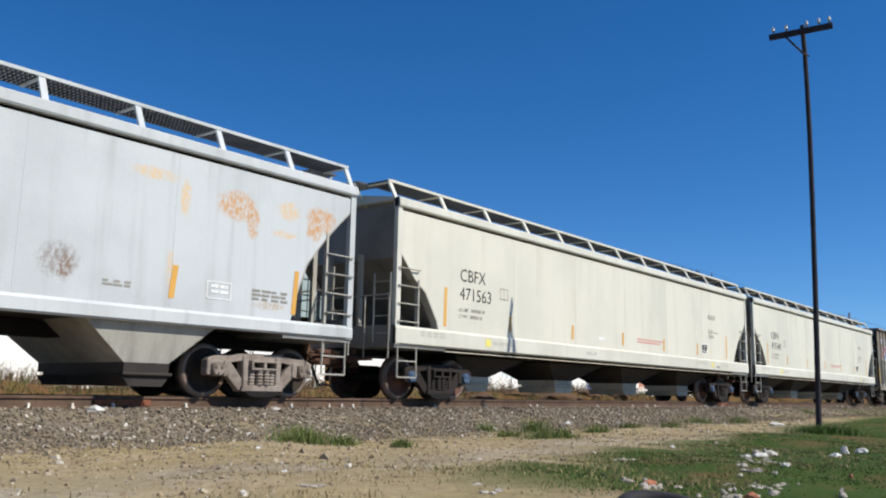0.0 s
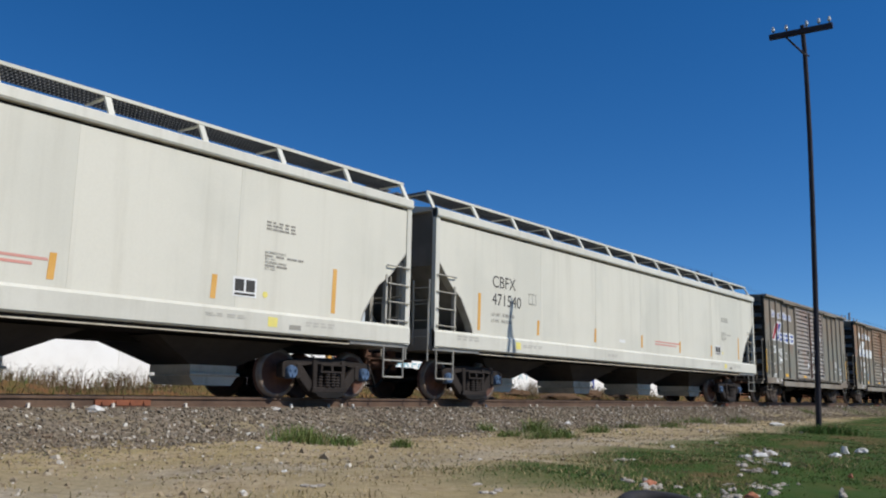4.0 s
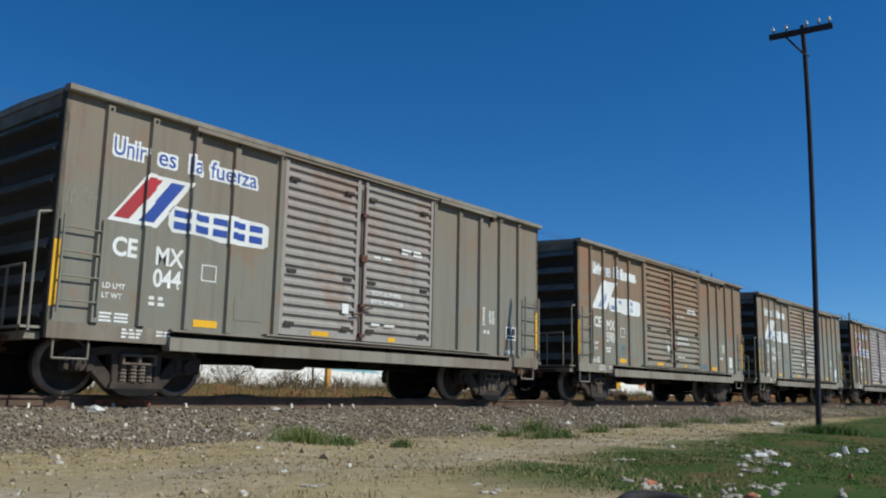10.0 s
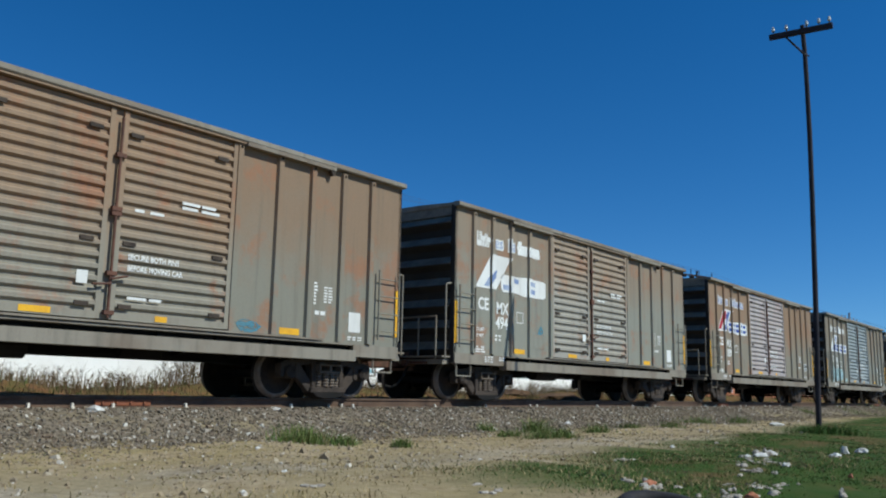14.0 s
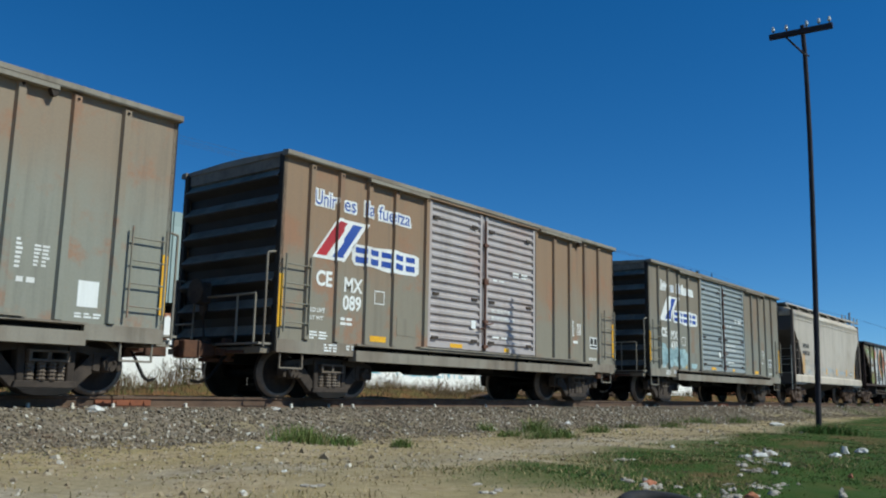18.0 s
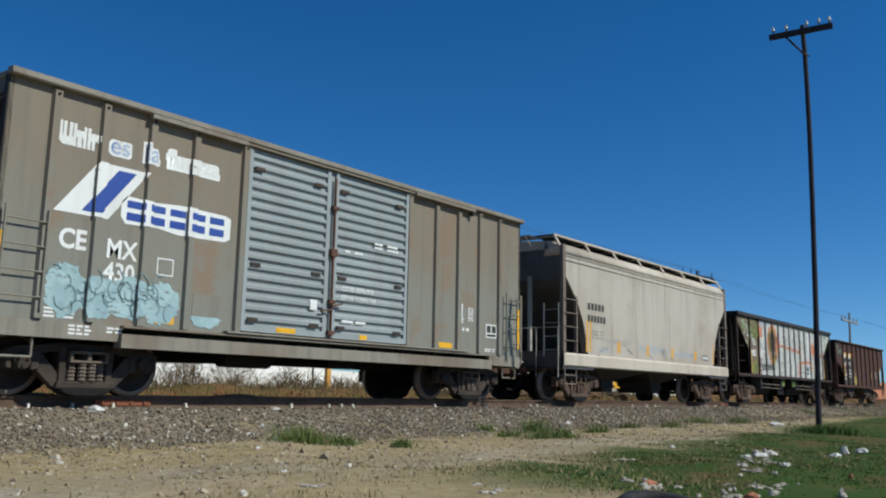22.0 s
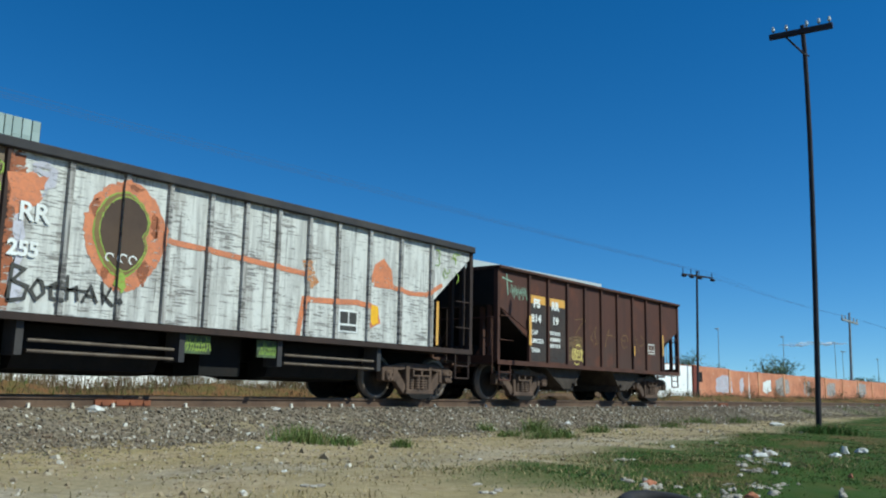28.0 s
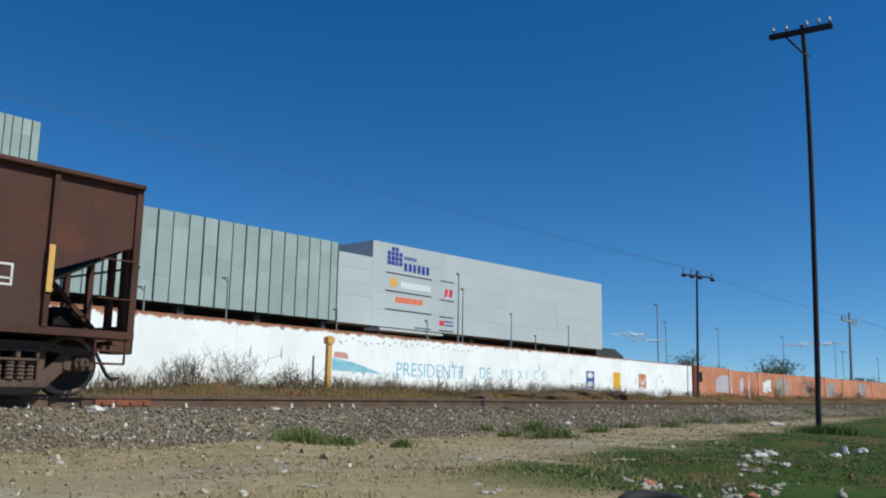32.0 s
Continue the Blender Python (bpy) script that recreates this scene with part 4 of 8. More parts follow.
def running_board(car, x0, x1, y_in, y_out, z, z_roof, y_roof, pitch, material):
    for s in (-1, 1):
        bm = bmesh.new()
        box(bm, x0, x1, s * y_in - 0.015, s * y_in + 0.015, z - 0.035, z + 0.015)
        for yy in np.linspace(y_in, y_out, 6)[1:-1]:
            box(bm, x0, x1, s * yy - 0.008, s * yy + 0.008, z - 0.03, z + 0.01)
        n = int((x1 - x0) / 0.065)
        for k in range(n):
            x = x0 + (k + 0.5) * (x1 - x0) / n
            box(bm, x - 0.009, x + 0.009, min(s * y_in, s * y_out), max(s * y_in, s * y_out), z - 0.035, z + 0.01)
        board = part("running_board", bm, M["grating"], car, "galvanised grating walkway along the roof, in the grey of its shaded underside")
        # Outer rail in pale chord paint, standing in for a sunlit edge.
        bm = bmesh.new()
        box(bm, x0, x1, s * y_out - 0.018, s * y_out + 0.018, z - 0.03, z + 0.02)
        part("board_edge", bm, material, board)
        n = round((x1 - x0) / pitch)
        for k in range(n + 1):
            x = mixed(x0 + 0.05, x1 - 0.05, k / n)
            bm = bmesh.new()
            prism(bm, [(s * y_roof, z_roof - 0.02), (s * (y_roof - 0.04), z_roof - 0.02), (s * (y_out - 0.04), z - 0.03), (s * y_out, z - 0.02)], x - 0.05, x + 0.05, "x")
            box(bm, x - 0.03, x + 0.03, min(s * y_in, s * y_out), max(s * y_in, s * y_out), z - 0.05, z - 0.03)
            part("board_bracket", bm, material, car)


def end_gear(car, h, e, z_deck, material, post_z, y_posts, rail=None):
    """Open end of a hopper: deck, posts, railing, brake pipe."""
    bm = bmesh.new()
    box(bm, min(e * (h - 1.6), e * h), max(e * (h - 1.6), e * h), -1.45, 1.45, z_deck - 0.08, z_deck)
    part("end_deck", bm, material, car)
    bm = bmesh.new()
    box(bm, min(e * (h - 0.03), e * (h + 0.01)), max(e * (h - 0.03), e * (h + 0.01)), -1.42, 1.42, z_deck - 0.06, z_deck + (0.36 if rail else 0.1))
    part("end_plate", bm, material, car)
    bm = bmesh.new()
    for y in y_posts:
        box(bm, min(e * (h - 0.1), e * h), max(e * (h - 0.1), e * h), y - 0.04, y + 0.04, z_deck, post_z)
    tube(bm, (e * (h + 0.05), -1.4, z_deck + 0.95), (e * (h + 0.05), 1.4, z_deck + 0.95), 0.018, 6)
    for y in (-1.35, -0.7, 0.7, 1.35):
        tube(bm, (e * (h + 0.05), y, z_deck - 0.3), (e * (h + 0.05), y, z_deck + 0.95), 0.016, 6)
    part("end_railing", bm, rail or material, car)
    bm = bmesh.new()
    tube(bm, (e * (h - 0.5), 0.5, z_deck + 0.25), (e * (h - 0.5), 1.1, z_deck + 0.25), 0.14, 10)
    part("brake_cylinder", bm, M["dark"], car)
    bm = bmesh.new()
    box(bm, min(e * (h - 0.75), e * (h - 0.3)), max(e * (h - 0.75), e * (h - 0.3)), -0.6, -0.2, z_deck, z_deck + 0.35)
    part("brake_valve", bm, M["dark"], car)


def covered_hopper(L, top, bays, tc, main, chord, cuts, label, round_top=False, gate=None, n_sheets=6, bay_pitch=None, board_pitch=1.72, z_sill=(1.05, 1.42), rb=(0.6, 1.2, 4.34), endmat=None, cornermat=None):
    car = empty("covered_hopper", label, "freight car", "covered hoppers of the train")
    h = L / 2
    zb, zs = z_sill
    zt = top - 0.26
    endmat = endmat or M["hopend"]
    cornermat = cornermat or chord
    c = cuts
    right = [(h - x, z) for x, z in c]
    left = [(-h + x, z) for x, z in c]
    body = h - c[0][0] - 0.05
    for s in (-1, 1):
        def Y(a, b):
            return (min(s * a, s * b), max(s * a, s * b))
        cuts_x = np.linspace(-body, body, n_sheets + 1)
        for k in range(n_sheets):
            bm = bmesh.new()
            a, b = cuts_x[k] + 0.001, cuts_x[k + 1] - 0.001
            if k == 0:
                pts = [(a, zs - 0.02), (b, zs - 0.02), (b, zt)] + [(-h + 0.1, zt)] + [p for p in left[::-1]]
            elif k == n_sheets - 1:
                pts = [(a, zs - 0.02), (b, zs - 0.02)] + right + [(h - 0.1, zt), (a, zt)]
            else:
                pts = [(a, zs - 0.02), (b, zs - 0.02), (b, zt), (a, zt)]
            prism(bm, pts, s * 1.43, s * 1.462)
            part("side_sheet", bm, main, car)
        for k in range(1, n_sheets):
            bm = bmesh.new()
            box(bm, cuts_x[k] - 0.035, cuts_x[k] + 0.035, *Y(1.46, 1.4645), zs, zt)
            part("weld_strip", bm, main, car)
        bm = bmesh.new()
        prism(bm, [(s * 1.40, zb), (s * 1.47, zb), (s * 1.50, zb + 0.03), (s * 1.50, zs - 0.05), (s * 1.46, zs), (s * 1.40, zs)], -h, h, "x")
        part("side_sill", bm, chord, car, "pale painted side sill")
        bm = bmesh.new()
        if round_top:
            arc = [(s * 1.40, zt - 0.02)] + [(s * (0.85 + 0.63 * math.cos(t)), zt + 0.38 * math.sin(t)) for t in np.linspace(0, 1.5, 7)] + [(s * 0.85, zt - 0.02)]
            prism(bm, arc, -h + 0.1, h - 0.1, "x")
            for zz in (zt - 0.05, zt - 0.17):
                box(bm, -h + 0.1, h - 0.1, *Y(1.46, 1.478), zz - 0.012, zz + 0.012)
        else:
            prism(bm, [(s * 1.36, zt + 0.06), (s * 1.51, zt + 0.06), (s * 1.53, zt + 0.09), (s * 1.52, top - 0.03), (s * 1.47, top), (s * 1.36, top)], -h, h, "x")
        part("top_chord", bm, chord, car, "pale painted top chord", round_top)
        for e in (-1, 1):
            bm = bmesh.new()
            box(bm, min(e * h, e * (h - 0.13)), max(e * h, e * (h - 0.13)), *Y(1.38, 1.482), zb, top - 0.03)
            part("corner_post", bm, cornermat if round_top else chord, car)
            bm = bmesh.new()
            for (xa, za), (xb, zbb) in zip(c, c[1:]):
                prism(bm, [(e * (h - xa), za), (e * (h - xa + 0.03), za), (e * (h - xb + 0.03), zbb), (e * (h - xb), zbb)], s * 1.28, s * 1.464)
            part("cut_flange", bm, cornermat, car)
            xi = e * (h - 0.68)
            bm = bmesh.new()
            zi = np.interp(0.68, [p[0] for p in c][::-1], [p[1] for p in c][::-1])
            box(bm, xi - 0.025, xi + 0.025, *Y(1.40, 1.48), zs, zi + 0.06)
            part("ladder_post", bm, cornermat, car)
            ladder(car, None, min(e * (h - 0.06), xi), max(e * (h - 0.06), xi), s * 1.515, 1.5, 2.55, 4, cornermat, "side_ladder", 0.014, False)
            stirrup(car, e * (h - 0.12), e * (h - 0.68), s * 1.44, zb, 0.42, cornermat, True)
    # roof, end sheets, slopes
    bm = bmesh.new()
    if round_top:
        prism(bm, [(-1.0, top - 0.1), (1.0, top - 0.1), (0.85, top + 0.12), (0.0, top + 0.17), (-0.85, top + 0.12)], -h + 0.1, h - 0.1, "x")
    else:
        prism(bm, [(-1.40, top - 0.05), (1.40, top - 0.05), (1.45, top), (0.5, top + 0.14), (-0.5, top + 0.14), (-1.45, top)], -h + 0.02, h - 0.02, "x")
    part("roof", bm, main, car)
    for k in range(8):
        bm = bmesh.new()
        x = mixed(-h + 1.3, h - 1.3, k / 7)
        box(bm, x - 0.5, x + 0.5, -0.3, 0.3, top + 0.1, top + 0.24)
        part("roof_hatch", bm, chord, car, bevel=0.03)
    run_in = c[0][0] + 0.5
    for e in (-1, 1):
        bm = bmesh.new()
        xe = h - 0.16
        kz = c[-1][1] - 0.1
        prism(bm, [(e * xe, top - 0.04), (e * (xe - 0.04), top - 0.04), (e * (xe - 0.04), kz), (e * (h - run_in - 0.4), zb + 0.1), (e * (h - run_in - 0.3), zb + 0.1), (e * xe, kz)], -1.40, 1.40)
        part("end_sheet", bm, endmat, car, "end sheet and sloping bulkhead in shade-darkened paint")
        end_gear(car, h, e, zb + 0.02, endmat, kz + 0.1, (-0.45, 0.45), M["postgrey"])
        # crosswise walkway over the end
        bm = bmesh.new()
        zr = rb[2]
        for xx in np.arange(h - 0.28, h + 0.3, 0.085):
            box(bm, min(e * xx, e * (xx + 0.012)), max(e * xx, e * (xx + 0.012)), -rb[0], rb[0], zr - 0.03, zr + 0.01)
        for yy in np.linspace(-rb[0], rb[0], 15):
            box(bm, min(e * (h - 0.3), e * (h + 0.3)), max(e * (h - 0.3), e * (h + 0.3)), yy - 0.006, yy + 0.006, zr - 0.03, zr + 0.008)
        cross = part("cross_walk", bm, M["grating"], car, "grating walkway across the roof end")
        cross["kind"] = "stuff"
        for yy in (-rb[0] + 0.1, 0.0, rb[0] - 0.1):
            bm = bmesh.new()
            pipe(bm, [(e * (h + 0.28), yy, zr - 0.03), (e * (h - 0.1), yy, top - 0.1)], 0.02, 6)
            part("walk_strut", bm, chord, cross)
        ladder(car, None, -1.36, -0.92, e * (h + 0.03), 1.1, 2.45, 4, M["postgrey"], "end_ladder", 0.013, True, "y")
        coupler(car, e * (h - 0.1), e)
    bm = bmesh.new()
    box(bm, -h, h, -0.22, 0.22, 0.84, zb)
    part("centre_sill", bm, M["dark"], car)
    # Near-black box in the gap below the chord paints its shadow line.
    bm = bmesh.new()
    box(bm, -body - 0.2, body + 0.2, -1.395, 1.395, zt - 0.1, zt + 0.1)
    part("chord_backing", bm, M["dark"], car)
    bm = bmesh.new()
    box(bm, -body - 0.2, body + 0.2, -1.41, 1.41, zb + 0.02, zb + 0.06)
    part("floor_plate", bm, M["hopshade"], car)
    span = 2 * (h - c[0][0] - 1.05)
    for k in range(bays):
        x = mixed(-span / 2, span / 2, (k + 0.5) / bays)
        if bays == 4:
            hopper_bay(car, (k - 1.5) * 3.9, 3.9, 0.94, 0.50, 1.0, 0.56, M["hopshade"], gate, 0.42, 1.15)
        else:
            hopper_bay(car, x * (bay_pitch[1] if bay_pitch else 1.0), bay_pitch[0] if bay_pitch else span / bays, zb + 0.02, 0.46 if bays == 3 else 0.56, 1.38 if bays == 3 else 1.1, 1.24 if bays == 3 else 0.56, M["postgrey"] if bays == 3 else M["hopshade"], gate)
    if bays == 4:
        for s in (-1, 1):
            bm = bmesh.new()
            box(bm, -body + 0.2, body - 0.2, min(s * 1.40, s * 1.455), max(s * 1.40, s * 1.455), 0.975, 0.995)
            part("hopper_ledge", bm, gate, car, "thin bright ledge under the sill")
        bm = bmesh.new()
        box(bm, -body + 0.1, body - 0.1, -1.39, 1.39, 0.975, 1.065)
        part("hopper_crown", bm, M["dark"], car)
    running_board(car, -h - 0.02, h + 0.02, *rb, top if not round_top else top - 0.06, 1.40, board_pitch, chord)
    if round_top:
        for s in (-1, 1):
            bm = bmesh.new()
            box(bm, -h, h, min(s * (rb[0] + 0.03), s * (rb[1] - 0.03)), max(s * (rb[0] + 0.03), s * (rb[1] - 0.03)), rb[2] + 0.012, rb[2] + 0.02)
            # Sill grey stands in for shade on the plate's underside.
            part("board_plate", bm, M["sill"], car, "dusty plate walkway in the grey of its shaded underside")
        for e in (-1, 1):
            for yy in (0.95, 1.3):
                bm = bmesh.new()
                pipe(bm, [(e * (h + 0.06), yy, zb), (e * (h + 0.06), yy, 3.0), (e * (h + 0.02), yy - 0.08, 3.5), (e * (h - 0.1), yy - 0.3, 3.95), (e * (h - 0.2), yy - 0.45, 4.2)], 0.018, 6)
                part("corner_handrail", bm, M["postgrey"], car)
            for zz in (1.4, 1.75, 2.1, 2.45, 2.8, 3.1):
                bm = bmesh.new()
                tube(bm, (e * (h + 0.06), 0.95, zz), (e * (h + 0.06), 1.3, zz), 0.013, 6)
                part("ladder_rung", bm, M["postgrey"], car)
    for e in (-1, 1):
        truck(car, e * tc, dust=M["truckdust"] if bays == 3 else M["truckpale"] if bays == 2 else M["truckdark"], caps=M["bluecap"] if bays == 4 else None)
    return car


# the cut-outs of the side sheets at the ends: (distance from the end, height), from the sill upwards
CUT_A = [(1.36, 1.40), (1.30, 1.58), (0.92, 2.14), (0.60, 2.36), (0.12, 2.88)]
CUT_B = [(1.42, 1.40), (1.36, 1.75), (1.15, 2.30), (0.70, 2.85), (0.12, 3.42)]
CUT_D = [(1.28, 1.22), (1.24, 1.40), (1.06, 2.00), (0.74, 2.55), (0.12, 3.18)]


def hopper_marks(car, h, code, seed, number=True):
    rng = random.Random(seed)
    y = -1.466
    letters(code[0], -h + 2.04, 2.51, 0.28, M["black"], car, y, name="reporting_mark", squeeze=1.0)
    letters(code[1], -h + 2.04, 2.11, 0.28, M["black"], car, y, name="reporting_mark", squeeze=1.02)
    for txt, z in (("LD LMT", 1.86), ("LT WT", 1.72)):
        letters(txt, -h + 2.02, z, 0.075, M["greytext"], car, y, name="stencil_lettering", bold=0.001)
    paint("stencil_line", bars(-h + 2.46, 1.935, 0.5, 0.07, 1, rng, 5) + bars(-h + 2.42, 1.795, 0.46, 0.07, 1, rng, 5), M["greytext"], car, y)
    paint("stencil_frame", stroke([(-h + 3.55, 2.26), (-h + 3.85, 2.26), (-h + 3.85, 2.5), (-h + 3.55, 2.5), (-h + 3.55, 2.26), (-h + 3.70, 2.26), (-h + 3.70, 2.5)], 0.014), M["greytext"], car, y)
    for x, z0, z1 in ((1.50, 1.50, 2.32), (3.90, 1.54, 1.90), (6.72, 1.54, 1.90), (9.5, 1.54, 1.90), (12.2, 1.52, 1.88), (14.78, 1.52, 1.90), (17.36, 1.50, 2.30)):
        paint("stripe_mark", [rect(-h + x, -h + x + 0.1, z0, z1, 0.02)], M["ochre"], car, y, label="ochre vertical conspicuity stripe")
    for x in (2.95, 15.92):
        paint("sill_label", [rect(-h + x, -h + x + 0.2, 1.16, 1.32)], M["paleyellow"], car, -1.504)
    paint("sill_stencil", bars(-h + 0.75, 1.34, 0.8, 0.035, 2, rng, 4) + bars(-h + 3.25, 1.28, 0.9, 0.025, 2, rng, 4) + bars(-h + 7.4, 1.26, 0.6, 0.025, 2, rng, 3) + bars(-h + 14.7, 1.3, 0.8, 0.02, 2, rng, 4) + bars(-h + 16.75, 1.3, 0.7, 0.03, 2, rng, 4), M["palegrey"], car, -1.504)
    paint("sill_plate", [rect(-h + 16.38, -h + 16.64, 1.14, 1.22)], M["greytext"], car, -1.504)
    paint("warning_line", [rect(-h + 10.45, -h + 12.2, 1.76, 1.80), rect(-h + 10.45, -h + 12.0, 1.68, 1.72)], M["pinkred"], car, y, label="thin faded red lines")
    sx = -h + 15.82
    for txt, z in (("EXTERIOR PAINT", 2.37), ("PLT  NO", 2.26), ("INTERIOR LINING", 2.205), ("PLT  NO", 2.095)):
        letters(txt, sx, z, 0.042, M["greytext"], car, y, name="service_lettering", bold=0.001)
    paint("service_stencil", bars(sx, 2.92, 0.66, 0.034, 3, rng, 5) + bars(sx, 2.35, 0.95, 0.034, 1, rng, 4) + bars(sx, 2.185, 0.5, 0.034, 1, rng, 2), M["greytext"], car, y)
    paint("test_panel", [rect(-h + 15.2, -h + 15.68, 1.60, 1.92)], M["white"], car, y, label="white test panel with dark fields")
    paint("test_panel_mark", [rect(-h + 15.24, -h + 15.42, 1.69, 1.88), rect(-h + 15.46, -h + 15.64, 1.69, 1.88), rect(-h + 15.24, -h + 15.64, 1.625, 1.66)], M["black"], car, y - 0.004)
    paint("valve_mark", [[(-h + 15.86 + 0.055 * math.cos(t), 1.68 + 0.055 * math.sin(t)) for t in np.linspace(0, 5.7, 10)]], M["paleyellow"], car, y)
    paint("name_label", [rect(-h + 8.15, -h + 8.5, 1.62, 1.7)], M["white"], car, y)


# ---- open-top hoppers ----
def open_hopper(L, top, zb, posts, tc, label, panel_mats, postmat, chordmat, cut, chord_h, framemat=None, name="open_hopper", bays=2, bay_style=True, y_plate=1.42):
    car = empty(name, label, "freight car", "open hoppers of the train")
    h = L / 2
    framemat = framemat or postmat
    edges = [-h] + list(posts) + [h]
    for s in (-1, 1):
        def Y(a, b):
            return (min(s * a, s * b), max(s * a, s * b))
        for k, (a, b) in enumerate(zip(edges, edges[1:])):
            bm = bmesh.new()
            a2, b2 = a + 0.002, b - 0.002
            if k == 0:
                pts = [(b2, zb), (b2, top - 0.02), (a2 + 0.02, top - 0.02), (a2 + 0.02, cut[1]), (b2 - 0.06, cut[0])]
                if cut[2] < b2 + h:
                    pts = [(-h + cut[2], zb), (b2, zb), (b2, top - 0.02), (a2 + 0.02, top - 0.02), (a2 + 0.02, cut[1]), (-h + cut[2], cut[0])]
            elif k == len(edges) - 2:
                pts = [(a2, zb), (a2, top - 0.02), (b2 - 0.02, top - 0.02), (b2 - 0.02, cut[1]), (a2 + 0.06, cut[0])]
                if cut[2] < h - a2:
                    pts = [(h - cut[2], zb), (a2, zb), (a2, top - 0.02), (b2 - 0.02, top - 0.02), (b2 - 0.02, cut[1]), (h - cut[2], cut[0])]
            else:
                pts = [(a2, zb), (b2, zb), (b2, top - 0.02), (a2, top - 0.02)]
            prism(bm, pts, s * (y_plate - 0.03), s * y_plate)
            part("side_panel", bm, panel_mats(k, s), car)
        for i, p in enumerate(posts):
            bm = bmesh.new()
            prism(bm, [(p - 0.05, s * y_plate), (p + 0.05, s * y_plate), (p + 0.036, s * (y_plate + 0.055)), (p - 0.036, s * (y_plate + 0.055))], zb, top - 0.05, "z")
            part("side_post", bm, framemat if framemat != postmat and i < 2 else postmat, car)
        bm = bmesh.new()
        box(bm, -h, h, *Y(y_plate - 0.06, y_plate + 0.10), top - chord_h, top)
        part("top_chord", bm, chordmat, car, bevel=0.015)
        bm = bmesh.new()
        box(bm, -h, h, *Y(y_plate - 0.1, y_plate + 0.04), zb - 0.10, zb)
        part("side_sill", bm, framemat, car)
        for e in (-1, 1):
            bm = bmesh.new()
            box(bm, min(e * h, e * (h - 0.1)), max(e * h, e * (h - 0.1)), *Y(y_plate - 0.08, y_plate + 0.03), zb - 0.1, top - 0.03)
            part("corner_post", bm, framemat, car)
            ladder(car, None, min(e * (h - 0.08), e * (h - 0.6)), max(e * (h - 0.08), e * (h - 0.6)), s * (y_plate + 0.05), zb + 0.45, zb + 1.0, 2, framemat, "side_ladder", 0.012, False)
            stirrup(car, e * (h - 0.1), e * (h - 0.55), s * y_plate, zb - 0.1, 0.45, framemat, True)
    for e in (-1, 1):
        bm = bmesh.new()
        box(bm, min(e * h, e * (h - 0.12)), max(e * h, e * (h - 0.12)), -y_plate, y_plate, top - chord_h, top)
        part("end_chord", bm, chordmat, car)
    for e in (-1, 1):
        bm = bmesh.new()
        run_in = cut[2] + 0.9
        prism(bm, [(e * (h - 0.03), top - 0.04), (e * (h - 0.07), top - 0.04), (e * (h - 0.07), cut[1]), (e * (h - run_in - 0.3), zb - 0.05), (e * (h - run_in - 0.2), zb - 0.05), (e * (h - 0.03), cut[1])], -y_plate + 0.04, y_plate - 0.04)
        # The near-black colour stands in for shade inside the open end.
        part("end_slope", bm, M["dark"], car, "sloping end sheet painted near-black for its shade")
        for yy in (-0.95, -0.35, 0.35, 0.95):
            bm = bmesh.new()
            prism(bm, [(e * (h - 0.08), zb), (e * (h - 0.16), zb), (e * (h - 0.16), cut[1]), (e * (h - 0.08), cut[1])], yy - 0.05, yy + 0.05)
            part("end_strut", bm, framemat, car)
        for yy in (-0.7, 0.7):
            bm = bmesh.new()
            prism(bm, [(e * (h - 0.1), zb), (e * (h - 0.2), zb), (e * (h - 1.0), zb + 0.75), (e * (h - 0.9), zb + 0.75)], yy - 0.04, yy + 0.04)
            part("end_brace", bm, framemat, car)
        end_gear(car, h, e, zb, framemat, cut[1], (-1.2, 1.2))
        coupler(car, e * (h - 0.1), e)
    bm = bmesh.new()
    box(bm, -h, h, -0.22, 0.22, 0.62, zb)
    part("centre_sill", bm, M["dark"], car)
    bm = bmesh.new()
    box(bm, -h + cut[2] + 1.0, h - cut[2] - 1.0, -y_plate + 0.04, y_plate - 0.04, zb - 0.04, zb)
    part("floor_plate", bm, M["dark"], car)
    for e in (-1, 1):
        truck(car, e * tc, dust=M["truckpale"])
    return car
# ---- the train ----
def place(car, x):
    WAGONS.append((car, x))
    for o in car.children:
        if o.name.split(".")[0] == "wheelset":
            AXLES.append((o, o.location.x))
    return car


